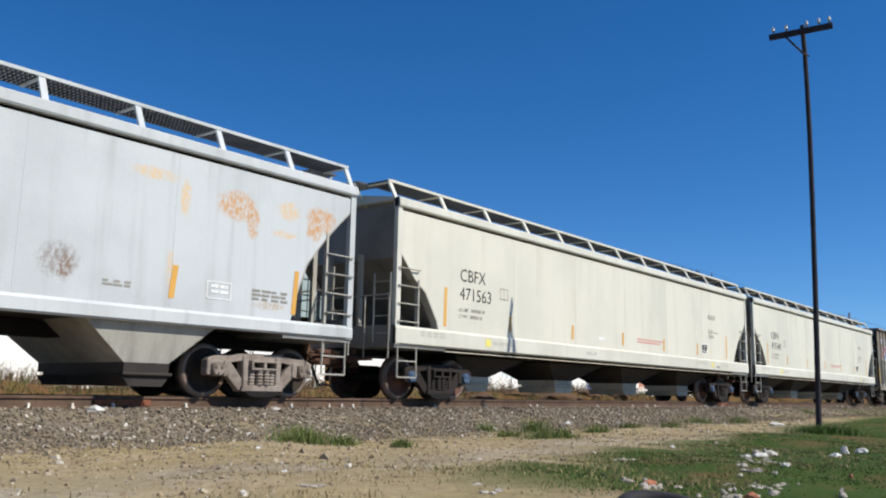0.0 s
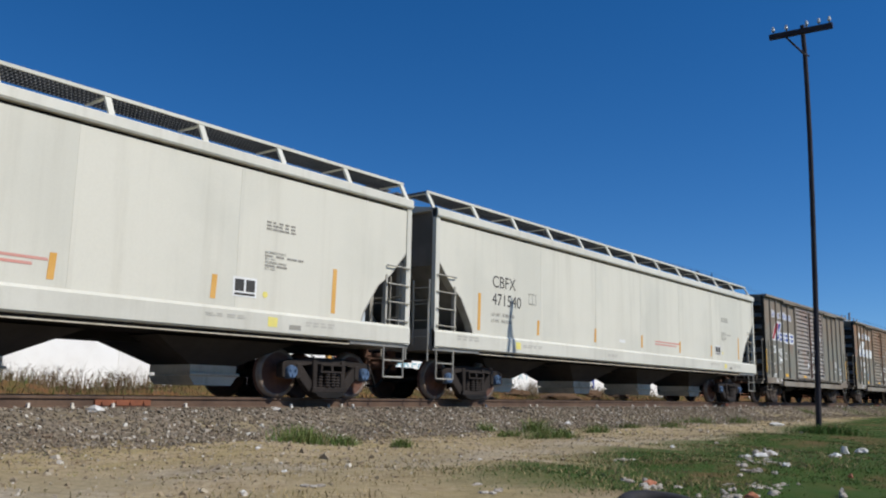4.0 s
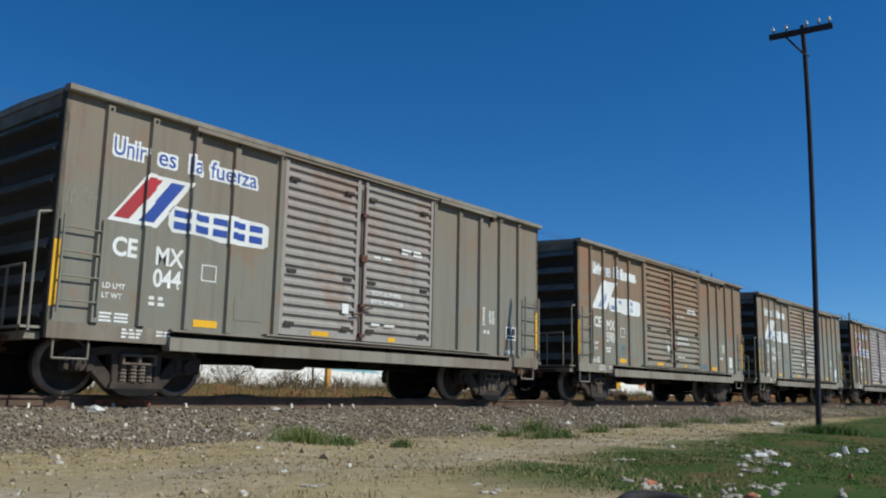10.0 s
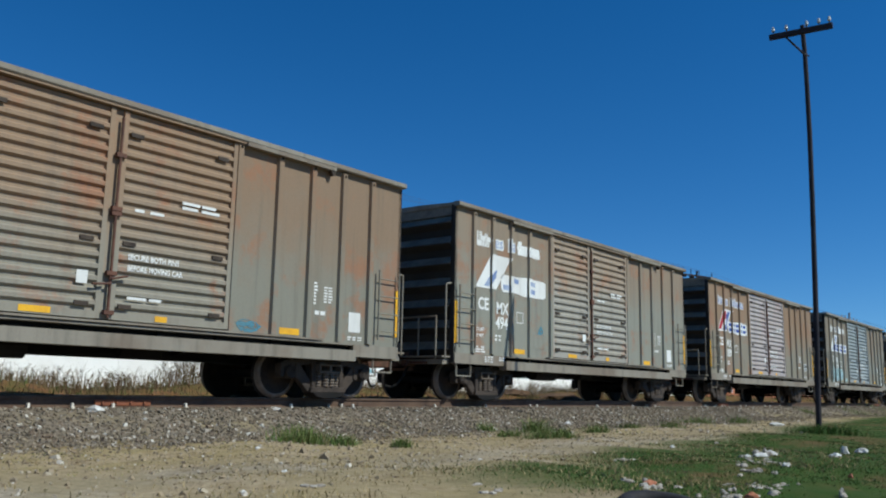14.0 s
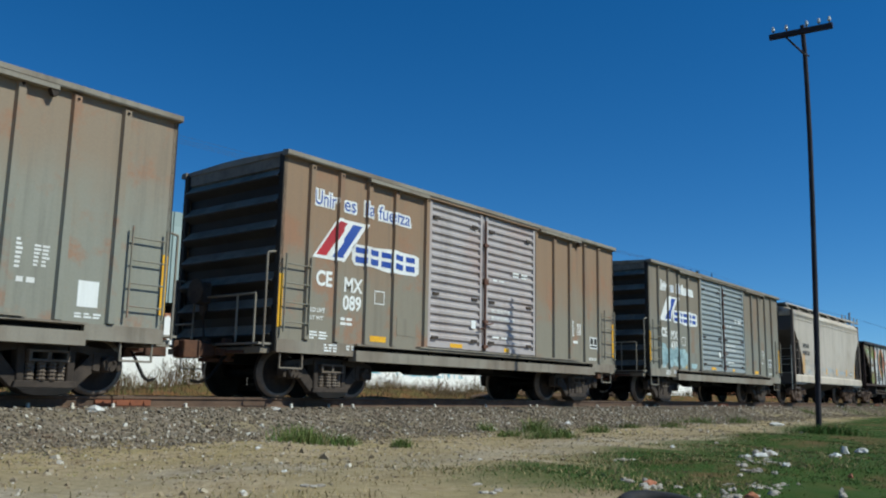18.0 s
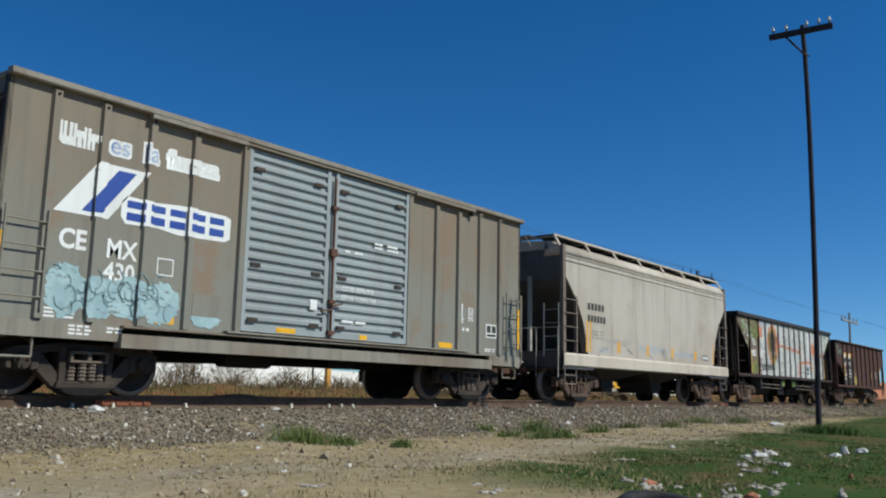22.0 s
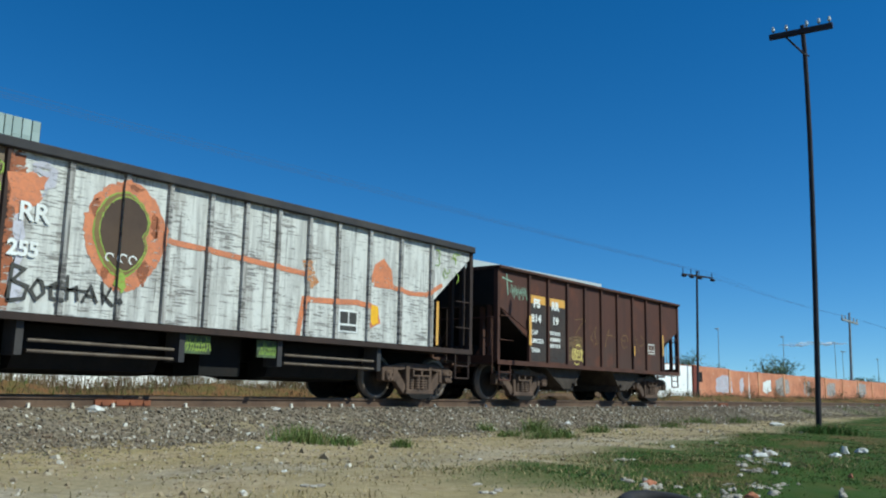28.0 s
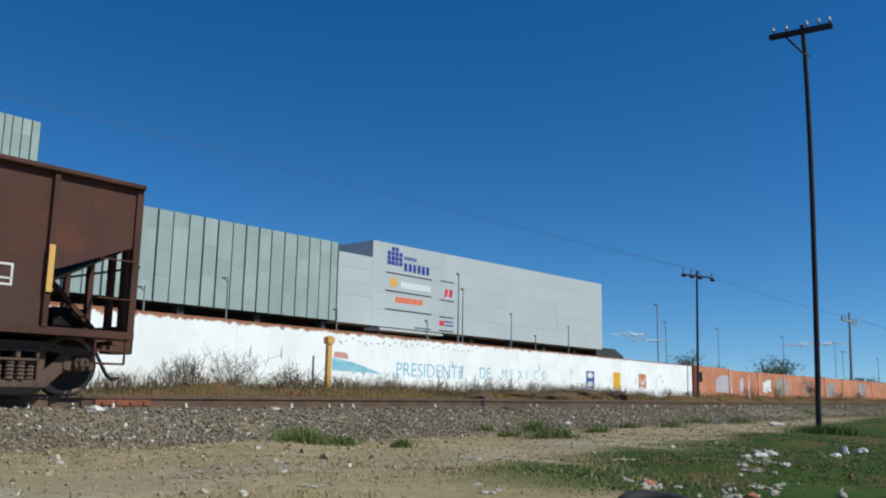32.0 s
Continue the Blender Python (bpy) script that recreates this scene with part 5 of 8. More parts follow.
def add_h1():
    L = 19.1
    h = L / 2
    RU, RU2, GR = C(194, 146, 94), C(210, 180, 136), C(140, 132, 126)
    main = spotted("rusting_white_paint", C(192, 196, 196), C(180, 184, 184), C(150, 149, 145),
                   ((h - 4.2, 3.28, 0.5, 0.12, RU2, 0.5), (h - 3.65, 3.0, 0.12, 0.35, RU2, 0.6), (h - 2.7, 3.05, 0.42, 0.28, RU, 0.7), (h - 2.35, 2.85, 0.14, 0.3, RU, 0.8),
                    (h - 1.6, 3.16, 0.3, 0.2, RU2, 0.6), (h - 0.85, 3.12, 0.36, 0.24, RU, 0.9), (h - 1.0, 2.88, 0.2, 0.18, RU, 0.7), (h - 1.7, 2.74, 0.35, 0.08, RU2, 0.5),
                    (h - 5.55, 1.8, 0.34, 0.3, GR, 0.55), (h - 5.45, 1.7, 0.12, 0.25, C(128, 104, 86), 0.5), (h - 3.85, 1.9, 0.1, 0.4, RU2, 0.3), (h - 1.9, 1.5, 0.5, 0.1, C(176, 150, 120), 0.3), (-4.0, 3.1, 0.8, 0.2, RU, 0.6), (-7.0, 2.9, 0.5, 0.3, RU2, 0.6)))
    car = covered_hopper(L, 3.92, 3, L / 2 - 1.75, main, M["oldwhite"], CUT_B,
                         "old white covered hopper with rust patches on its side", False, M["hopshade"], 7, (2.2, 1.18), 1.45, (1.06, 1.30), cornermat=M["postgrey"])
    h = L / 2
    rng = random.Random(5)
    y = -1.468
    paint("stencil_frame", stroke([(h - 3.17, 1.52), (h - 2.72, 1.52), (h - 2.72, 1.78), (h - 3.17, 1.78), (h - 3.17, 1.52)], 0.02) + bars(h - 3.1, 1.74, 0.34, 0.05, 2, rng, 2), M["white"], car, y)
    paint("stencil_line", bars(h - 2.3, 1.75, 0.8, 0.04, 3, rng, 4) + bars(h - 4.9, 1.62, 0.5, 0.03, 2, rng, 3), M["greytext"], car, y)
    for x, z0, z1 in ((-1.46, 1.4, 2.15), (-3.85, 1.45, 1.95), (-8.0, 1.45, 1.95)):
        paint("stripe_mark", [rect(h + x, h + x + 0.1, z0, z1, 0.05)], M["ochre"], car, y, label="ochre vertical conspicuity stripe")
    return place(car, -64.87 - h)


def add_cbf(x0, x1, number):
    L = x1 - x0
    car = covered_hopper(L, 3.97, 4, L / 2 - 1.8, M["cream"], M["cream_top"], CUT_A,
                         "cream painted long covered hopper with black lettering", False, M["gate"], 6, None, 1.62, cornermat=M["postgrey"])
    hopper_marks(car, L / 2, ("CBFX", number), int(number))
    return place(car, (x0 + x1) / 2)


def add_h4():
    L = 11.15
    GR, BL, BR = C(150, 146, 142), C(150, 162, 170), C(150, 134, 116)
    main = spotted("cement_washed_paint", C(186, 175, 161), C(170, 158, 143), C(120, 107, 94),
                   ((-2.6, 1.62, 1.3, 0.12, GR, 0.3), (-0.4, 1.52, 1.4, 0.16, BL, 0.45), (1.9, 1.45, 1.2, 0.13, BL, 0.4), (3.4, 1.4, 0.8, 0.12, GR, 0.4), (-3.4, 1.36, 0.5, 0.14, BL, 0.4),
                    (3.3, 2.4, 0.8, 0.5, BR, 0.0), (-1.8, 2.6, 0.5, 0.6, BR, 0.0)))
    car = covered_hopper(L, 3.98, 2, 4.28, main, M["dusty"], CUT_D,
                         "dusty cream two-bay covered hopper with round shoulders", True, M["hopshade"], 5, None, 1.6, (0.86, 1.2), (0.62, 1.22, 4.22), M["hopenddark"], M["postbrown"])
    y, rng = -1.466, random.Random(9)
    paint("reporting_mark", [rect(-4.31 + k * 0.19, -4.17 + k * 0.19, 2.38, 2.56) for k in range(5)] + [rect(-4.31 + k * 0.17, -4.19 + k * 0.17, 2.06, 2.24) for k in range(6)], M["black"], car, y)
    for x, z0, z1 in ((-4.42, 1.26, 2.1), (-4.24, 1.26, 2.1), (4.25, 1.26, 1.95)):
        paint("stripe_mark", [rect(x, x + 0.1, z0, z1, 0.04)], M["ochre"], car, y, label="ochre vertical conspicuity stripe")
    for x in (-2.68, -0.86, 0.88, 2.66):
        paint("stripe_mark", [rect(x, x + 0.2, 1.32, 1.62, 0.02)], M["ochre"], car, y, label="faded ochre reflector")
    for k in range(14):
        cx, cz = rng.uniform(-4, 3.2), 1.42 + rng.gauss(0, 0.12)
        y -= 0.0003
        paint("faded_graffiti", [stroke([(cx, cz), (cx + rng.uniform(0.1, 0.4), cz + rng.uniform(-0.2, 0.2))], rng.uniform(0.03, 0.08))[0]], M["greypatch"], car, y)
    paint("test_panel", [rect(3.36, 3.82, 1.36, 1.52)], M["black"], car, -1.468)
    paint("test_panel_mark", [rect(3.4 + k * 0.14, 3.5 + k * 0.14, 1.39, 1.49) for k in range(3)], M["white"], car, -1.472)
    paint("stencil_line", bars(-4.1, 1.85, 0.7, 0.05, 3, rng, 3) + bars(-0.7, 1.02, 0.6, 0.04, 2, rng, 3), M["greytext"], car, -1.468)
    return place(car, 52.48)


UNDER = ((-1.02, -0.5, 0.66, 0.94), (0.42, 0.92, 0.66, 0.94))


def add_o1():
    posts = (-4.85, -3.86, -3.02, -2.18, -1.46, -0.72, -0.03, 0.66, 1.36, 2.07, 2.90, 3.79, 4.73)
    car = open_hopper(12.3, 3.30, 1.06, posts, 4.75, "long open hopper wagon with scuffed white sides and graffiti",
                      lambda k, s: M["olive"] if k < 2 else M["silver"], M["silverpost"], M["chord"], (2.02, 3.08, 1.30), 0.14, M["brownpost"])
    y = -1.424
    P = dict(posts=posts, half=0.05, proud=0.053)
    rng = random.Random(3)
    # orange ring with a dark, lime-edged heart shape
    def heart(cx, cz, a, b, n=30, notch=0.22):
        out = []
        for k in range(n):
            t = 2 * math.pi * k / n
            r = 1.0 - notch * math.exp(-((t - 0.0) / 0.22) ** 2) - notch * math.exp(-((t - 2 * math.pi) / 0.22) ** 2)
            taper = 1.0 - 0.22 * max(0.0, -math.sin(t))
            out.append((cx + math.cos(t) * a * r * taper, cz + math.sin(t) * b))
        return out
    paint("graffiti_ring", [ragged(heart(-2.13, 2.27, 0.65, 0.81, notch=0.0), 0.012, 3, rng)], M["orange"], car, y, label="orange sprayed ring with a ragged edge", **P)
    for dx, dz, a, b in ((0.34, -0.5, 0.10, 0.2), (-0.52, 0.32, 0.08, 0.16), (0.5, 0.2, 0.06, 0.2), (-0.3, -0.55, 0.07, 0.12), (0.1, 0.72, 0.16, 0.05)):
        paint("graffiti_shade", [ragged(heart(-2.13 + dx * 0.92, 2.27 + dz, a, b, 10, 0.0), 0.02, 2, rng)], M["redbrown"], car, y - 0.0015, **P)
    paint("graffiti_heart_edge", [ragged(heart(-2.18, 2.28, 0.47, 0.62), 0.006, 2, rng)], M["green"], car, y - 0.004, label="lime edge of a sprayed heart shape", **P)
    paint("graffiti_heart_band", [ragged(heart(-2.18, 2.283, 0.447, 0.597), 0.006, 2, rng)], M["umber"], car, y - 0.006, label="olive brown band inside the heart", **P)
    paint("graffiti_heart_edge", [ragged(heart(-2.15, 2.29, 0.405, 0.55, notch=0.3), 0.004, 2, rng)], M["green"], car, y - 0.008, **P)
    paint("graffiti_heart", [ragged(heart(-2.15, 2.293, 0.387, 0.532, notch=0.3), 0.004, 2, rng)], M["brownspray"], car, y - 0.010, label="dark brown sprayed heart shape", **P)
    swirls = []
    for cx in (-2.36, -2.18, -2.0):
        swirls += stroke([(cx + 0.06 * math.cos(t), 1.93 + 0.06 * math.sin(t)) for t in np.linspace(0.3, 4.4, 8)], 0.02)
    paint("graffiti_swirl", swirls, M["white"], car, y - 0.013, label="small white sprayed swirls", **P)
    paint("graffiti_drip", [ragged([(-2.24, 1.56), (-2.16, 1.46), (-2.08, 1.56), (-2.1, 1.74), (-2.24, 1.72)], 0.02, 3, rng)], M["green"], car, y - 0.012, **P)
    # brown and lavender runs beside the olive bays
    paint("graffiti_run", [ragged([(-3.86, 1.08), (-3.70, 1.08), (-3.68, 1.7), (-3.72, 2.3), (-3.60, 2.7), (-3.63, 3.1), (-3.86, 3.1)], 0.025, 5, rng)], M["redbrown"], car, y, label="red-brown sprayed run", **P)
    paint("graffiti_run", [ragged([(-3.71, 1.2), (-3.58, 1.15), (-3.54, 1.8), (-3.58, 2.5), (-3.48, 2.75), (-3.64, 2.8), (-3.70, 2.3)], 0.025, 5, rng)], M["lavender"], car, y - 0.002, label="pale lavender sprayed run", **P)
    line = [(-1.45, 2.30), (-0.8, 2.27), (0.0, 2.22), (1.3, 2.14)]
    paint("graffiti_line", stroke(line, 0.09), M["orange"], car, y - 0.002, label="long orange sprayed line", **P)
    paint("graffiti_line", stroke([(1.2, 1.08), (1.25, 1.4), (1.3, 1.7), (2.0, 1.72), (2.6, 1.76), (3.1, 1.7), (3.2, 1.45), (2.95, 1.35)], 0.10), M["orange"], car, y - 0.002, **P)
    paint("graffiti_line", stroke([(3.0, 2.2), (3.1, 2.5), (3.3, 2.62), (3.5, 2.45), (3.55, 2.15), (4.1, 2.08), (4.6, 2.1), (5.1, 2.35)], 0.09), M["orange"], car, y - 0.002, **P)
    paint("graffiti_blot", [[(3.05, 2.1), (3.5, 2.1), (3.48, 2.5), (3.28, 2.64), (3.1, 2.5)]], M["orange"], car, y - 0.001, **P)
    paint("graffiti_blot", [ragged([(-3.83, 2.45), (-3.68, 2.3), (-3.50, 2.45), (-3.33, 2.7), (-3.28, 2.9), (-3.53, 2.9), (-3.83, 2.85)], 0.025, 4, rng)], M["orange"], car, y - 0.003, label="orange sprayed blot", **P)
    paint("graffiti_blot", [ragged([(-3.40, 2.6), (-3.23, 2.75), (-3.20, 3.0), (-3.40, 3.1), (-3.58, 3.02), (-3.50, 2.92), (-3.30, 2.88)], 0.02, 3, rng)], M["lavender"], car, y - 0.005, **P)
    paint("graffiti_blot", [ragged([(1.2, 2.35), (1.55, 2.4), (1.5, 2.2), (1.62, 2.0), (1.4, 1.9), (1.3, 2.1)], 0.03, 3, rng)], M["rustpatch"], car, y - 0.001, **P)
    paint("graffiti_run", [ragged([(2.95, 1.75), (3.2, 1.72), (3.2, 1.4), (3.05, 1.35), (2.98, 1.5)], 0.02, 3, rng)], M["yellow"], car, y - 0.004, **P)
    tag = stroke([(-3.70, 1.2), (-3.68, 1.66), (-3.52, 1.62), (-3.66, 1.46), (-3.46, 1.4), (-3.50, 1.24), (-3.70, 1.2)], 0.045)
    tag += stroke([(-3.34, 1.5), (-3.42, 1.36), (-3.34, 1.24), (-3.24, 1.34), (-3.28, 1.48), (-3.34, 1.5)], 0.045)
    tag += stroke([(-3.04, 1.5), (-3.16, 1.44), (-3.14, 1.28), (-3.00, 1.26)], 0.045) + stroke([(-2.94, 1.6), (-2.92, 1.28)], 0.04) + stroke([(-2.92, 1.4), (-2.80, 1.46), (-2.78, 1.28)], 0.04)
    tag += stroke([(-2.70, 1.28), (-2.60, 1.5), (-2.50, 1.28)], 0.045) + stroke([(-2.66, 1.36), (-2.54, 1.36)], 0.035) + stroke([(-2.44, 1.56), (-2.40, 1.28), (-2.30, 1.5)], 0.04) + stroke([(-2.42, 1.4), (-2.26, 1.26)], 0.04)
    tag += stroke([(-2.20, 1.34), (-2.16, 1.3)], 0.06) + stroke([(-3.24, 1.42), (-2.64, 1.42)], 0.03)
    paint("graffiti_tag", tag, M["black"], car, y - 0.016, label="black sprayed tag", **P)
    # lime and white scribbles on the brown bays
    for key, n, x0, x1, z0, z1 in (("green", 44, -5.7, -3.98, 2.35, 3.0), ("white", 30, -5.6, -4.5, 2.25, 2.95), ("green", 22, -4.72, -3.98, 1.12, 1.62), ("green", 8, 4.7, 5.9, 2.5, 3.05)):
        q = []
        for _ in range(n):
            x = rng.uniform(x0, x1)
            floor = 3.05 - (x + 6.1) * 0.9 if x < -4.85 else z0
            z = rng.uniform(max(z0, floor + 0.1), max(z1, floor + 0.2)) if x0 < -4.9 else rng.uniform(z0, z1)
            z = min(z, 3.02)
            a = rng.uniform(0, 6.28)
            q += stroke([(x + 0.09 * math.cos(a + k * 1.1), min(3.08, z + 0.1 * math.sin(a + k * 1.1))) for k in range(4)], 0.022)
        paint("graffiti_tag", q, M[key], car, y - 0.005 - 0.0005 * n, label="sprayed scribble", **P)
    letters("FS", -4.54, 2.14, 0.25, M["white"], car, y - 0.02, name="reporting_mark", bold=0.008, **P)
    letters("RR", -3.68, 2.26, 0.25, M["white"], car, y - 0.02, name="reporting_mark", bold=0.008, **P)
    letters("983", -4.66, 1.74, 0.24, M["white"], car, y - 0.02, name="reporting_mark", bold=0.012, **P)
    letters("255", -3.78, 1.79, 0.2, M["white"], car, y - 0.022, name="reporting_mark", bold=0.01, **P)
    paint("reflector_stripe", [rect(-4.77, -4.65, 1.08, 1.95), rect(4.92, 5.0, 1.1, 2.0)], M["ochre"], car, y - 0.018, label="orange-yellow vertical stripe")
    paint("test_panel", [rect(2.14, 2.64, 1.19, 1.60)], M["white"], car, y - 0.010, label="white test panel with dark fields", **P)
    paint("test_panel_mark", [rect(2.18, 2.38, 1.35, 1.56), rect(2.41, 2.60, 1.35, 1.56), rect(2.18, 2.60, 1.22, 1.31)], M["black"], car, y - 0.015, **P)
    # side unloading doors and their shafts between the trucks
    for s in (-1, 1):
        for x0, x1 in ((-3.35, -1.15), (1.0, 3.2)):
            bm = bmesh.new()
            prism(bm, [(s * 0.4, 0.96), (s * 0.9, 0.96), (s * 0.98, 0.62), (s * 0.85, 0.36), (s * 0.4, 0.3)], x0, x1, "x")
            d = part("unloading_door", bm, M["dark"], car)
            bm = bmesh.new()
            for z in (0.72, 0.58):
                tube(bm, (x0, s * 1.33, z), (x1, s * 1.33, z - 0.02), 0.022, 8)
            part("door_shaft", bm, M["coil"], d)
            for x in (x0 - 0.12, x1 + 0.12):
                bm = bmesh.new()
                box(bm, x - 0.05, x + 0.05, min(s * 1.0, s * 1.36), max(s * 1.0, s * 1.36), 0.52, 0.98)
                part("shaft_bracket", bm, M["chord"], car)
        for x0, x1, z0, z1 in UNDER:
            bm = bmesh.new()
            box(bm, x0, x1, min(s * 1.3, s * 1.33), max(s * 1.3, s * 1.33), z0, z1)
            plate = part("underframe_plate", bm, M["underplate"], car, "dirty green sprayed plate under the sill")
            if s < 0:
                q = []
                for k in range(9):
                    u = x0 + 0.04 + (x1 - x0 - 0.12) * k / 8
                    q += stroke([(u, z0 + 0.04), (u + 0.05, z1 - rng.uniform(0.03, 0.12)), (u + 0.08, z0 + rng.uniform(0.03, 0.1))], 0.022)
                paint("graffiti_tag", q, M["green"], car, -1.334)
        bm = bmesh.new()
        box(bm, -0.45, 0.35, min(s * 0.3, s * 1.0), max(s * 0.3, s * 1.0), 0.34, 0.98)
        part("air_cylinder_box", bm, M["dark"], car)
    return place(car, 65.33)


def add_o2():
    posts = (-3.66, -2.81, -1.89, -1.0, -0.10, 0.82, 1.76, 2.64, 3.66)
    car = open_hopper(9.93, 3.04, 0.90, posts, 3.48, "rusty brown two-bay open hopper wagon with faded lettering",
                      lambda k, s: M["rustside"], M["rust"], M["rust"], (1.63, 2.14, 1.30), 0.075, y_plate=1.43)
    y = -1.434
    P = dict(posts=posts, half=0.05, proud=0.053)
    rng = random.Random(4)
    paint("lettering_ground", [rect(-3.6, -2.88, 0.93, 2.3), rect(-2.74, -1.96, 0.93, 2.3)], M["rustdark"], car, y, label="dark painted lettering panel")
    paint("lettering_ground", [rect(-3.56, -2.9, 2.16, 2.5), rect(-2.72, -1.98, 2.16, 2.5)], M["ochre"], car, y + 0.001, label="faded ochre paint patch")
    paint("lettering_ground", [rect(-1.8, -1.1, 1.0, 1.62)], M["ochredim"], car, y + 0.001, label="dim ochre paint patch")
    letters("FS", -3.44, 2.22, 0.2, M["white"], car, y - 0.004, name="reporting_mark", squeeze=1.15, bold=0.014, **P)
    letters("RR", -2.62, 2.22, 0.2, M["white"], car, y - 0.004, name="reporting_mark", squeeze=1.05, bold=0.014, **P)
    letters("814", -3.54, 1.86, 0.185, M["white"], car, y - 0.004, name="reporting_mark", squeeze=1.15, bold=0.012, **P)
    letters("19", -2.58, 1.86, 0.185, M["white"], car, y - 0.004, name="reporting_mark", squeeze=1.15, bold=0.012, **P)
    for txt, z in (("CAP", 1.56), ("LIMCGA", 1.36), ("TARA", 1.14)):
        letters(txt, -3.54, z, 0.105, M["white"], car, y - 0.004, name="lettering", squeeze=1.05, bold=0.005)
    paint("lettering_bar", bars(-2.68, 1.68, 0.5, 0.09, 3, rng, 5), M["white"], car, y - 0.004)
    q = stroke([(-4.75, 2.78), (-4.35, 2.72)], 0.03) + stroke([(-4.58, 2.88), (-4.52, 2.4)], 0.03)
    for k in range(9):
        x = -4.42 + k * 0.075
        q += stroke([(x, 2.42 + rng.uniform(-0.06, 0.06)), (x + 0.05, 2.62 + rng.uniform(-0.06, 0.06)), (x + 0.09, 2.4 + rng.uniform(-0.1, 0.05))], 0.024)
    paint("graffiti_tag", q, M["mint"], car, y, label="pale green sprayed tag")
    def loose(pts, w=0.034):
        return stroke([(-1.62 + x * 0.115 + z * 0.03, 1.05 + z * 0.27 - x * 0.006) for x, z in pts], w)
    for pts in ([(0, 1), (0.05, 0.2), (0.4, 0.0), (0.75, 0.25), (0.8, 1.0)], [(1.7, 0.95), (1.15, 0.95), (1.1, 0.6), (1.6, 0.45), (1.6, 0.1), (1.0, 0.0)], [(2.6, 0.9), (2.0, 0.85), (1.95, 0.1), (2.65, 0.05)], [(2.0, 0.5), (2.5, 0.5)],
                [(3.5, 0.9), (3.0, 0.8), (2.85, 0.35), (3.1, 0.0), (3.6, 0.1)], [(3.85, 1.05), (3.85, -0.05)], [(4.5, 0.9), (3.9, 0.45), (4.6, -0.1)],
                [(1.4, 1.3), (2.3, 1.45), (3.2, 1.3)], [(1.0, -0.3), (2.1, -0.5), (3.2, -0.25), (2.2, -0.42)]):
        paint("graffiti_tag", loose(pts), M["tagyellow"], car, y - 0.003, label="pale yellow sprayed tag")
    def loop(cx, cz, a, b, t0=0.4, t1=6.0):
        return [(cx + math.cos(t) * a, cz + math.sin(t) * b) for t in np.linspace(t0, t1, 14)]
    scrawl = ([(-1.45, 2.07), (-0.98, 2.10), (-1.45, 1.70)], loop(-1.33, 1.5, 0.21, 0.15, 0.0, 6.28), [(-0.63, 1.64), (-0.37, 1.95), (-0.42, 1.7), (-0.28, 1.5), (-0.5, 1.5), (-0.63, 1.64)],
              [(0.24, 1.79), (0.74, 1.75)], [(0.37, 1.93), (0.2, 1.6), (0.14, 1.45)], loop(1.29, 1.66, 0.2, 0.18, 0.3, 5.4), [(1.1, 1.66), (1.48, 1.7)], [(1.93, 1.86), (2.06, 1.6), (2.2, 1.42)], loop(2.26, 1.72, 0.24, 0.14, 2.6, 7.6))
    for line in scrawl:
        paint("chalk_mark", stroke(line, 0.04), M["chalk"], car, y - 0.002, label="faded ochre scrawl", **P)
    paint("test_panel", stroke([(2.80, 1.40), (3.2, 1.40), (3.2, 1.66), (2.80, 1.66), (2.80, 1.40)], 0.03) + stroke([(2.8, 1.48), (3.2, 1.48)], 0.025) + stroke([(2.98, 1.5), (2.98, 1.66)], 0.025), M["white"], car, y - 0.002)
    paint("reflector_stripe", [rect(-3.74, -3.64, 1.28, 1.98), rect(3.62, 3.70, 1.35, 1.98), rect(1.72, 1.79, 1.28, 1.56)], M["ochre"], car, y - 0.08, label="orange-yellow vertical stripe")
    for e in (-1, 1):
        bm = bmesh.new()
        prism(bm, [(e * 2.75, 0.86), (e * 0.75, 0.86), (e * 1.35, 0.30), (e * 1.72, 0.30)], -1.24, 1.24)
        bay = part("hopper_bay", bm, M["truck"], car, "grey-brown dusty hopper chute")
        bm = bmesh.new()
        box(bm, min(e * 1.2, e * 1.5), max(e * 1.2, e * 1.5), -1.2, 1.2, 0.26, 0.42)
        tube(bm, (e * 1.28, -1.34, 0.42), (e * 1.28, 1.34, 0.42), 0.05, 8)
        part("outlet_gate", bm, M["truck"], bay)
        bm = bmesh.new()
        prism(bm, [(e * 2.8, 0.9), (e * 2.72, 0.9), (e * 1.68, 0.32), (e * 1.74, 0.28)], -1.26, -1.22)
        prism(bm, [(e * 0.72, 0.9), (e * 0.80, 0.9), (e * 1.38, 0.32), (e * 1.32, 0.30)], -1.26, -1.22)
        part("chute_rib", bm, M["truck"], bay)
    return place(car, 77.38)


add_h1()
add_cbf(-63.69, -44.21, "471563")
add_cbf(-43.43, -24.33, "471540")
first = boxcar()
fleet = [first] + [copy_thing(first, Matrix()) for _ in range(4)]
NOTES = ((-16.96, "colour", "044", "grey-brown boxcar with a red and blue slanted emblem", ()),
         (-3.05, "faded", "590", "rust-stained boxcar with a faded white emblem", ((-3.45, 1.42, 0.16, 0.22, "teal"), (2.35, 1.15, 0.28, 0.14, "teal"))),
         (10.68, "faded", "494", "grey-brown boxcar with a bleached white emblem", ((-2.6, 1.5, 0.2, 0.3, "teal"),)),
         (24.77, "colour", "089", "tan and grey boxcar with a red and blue slanted emblem", ()),
         (39.0, "blue", "430", "grey boxcar with silvery doors, blue emblem and pale graffiti", ()))
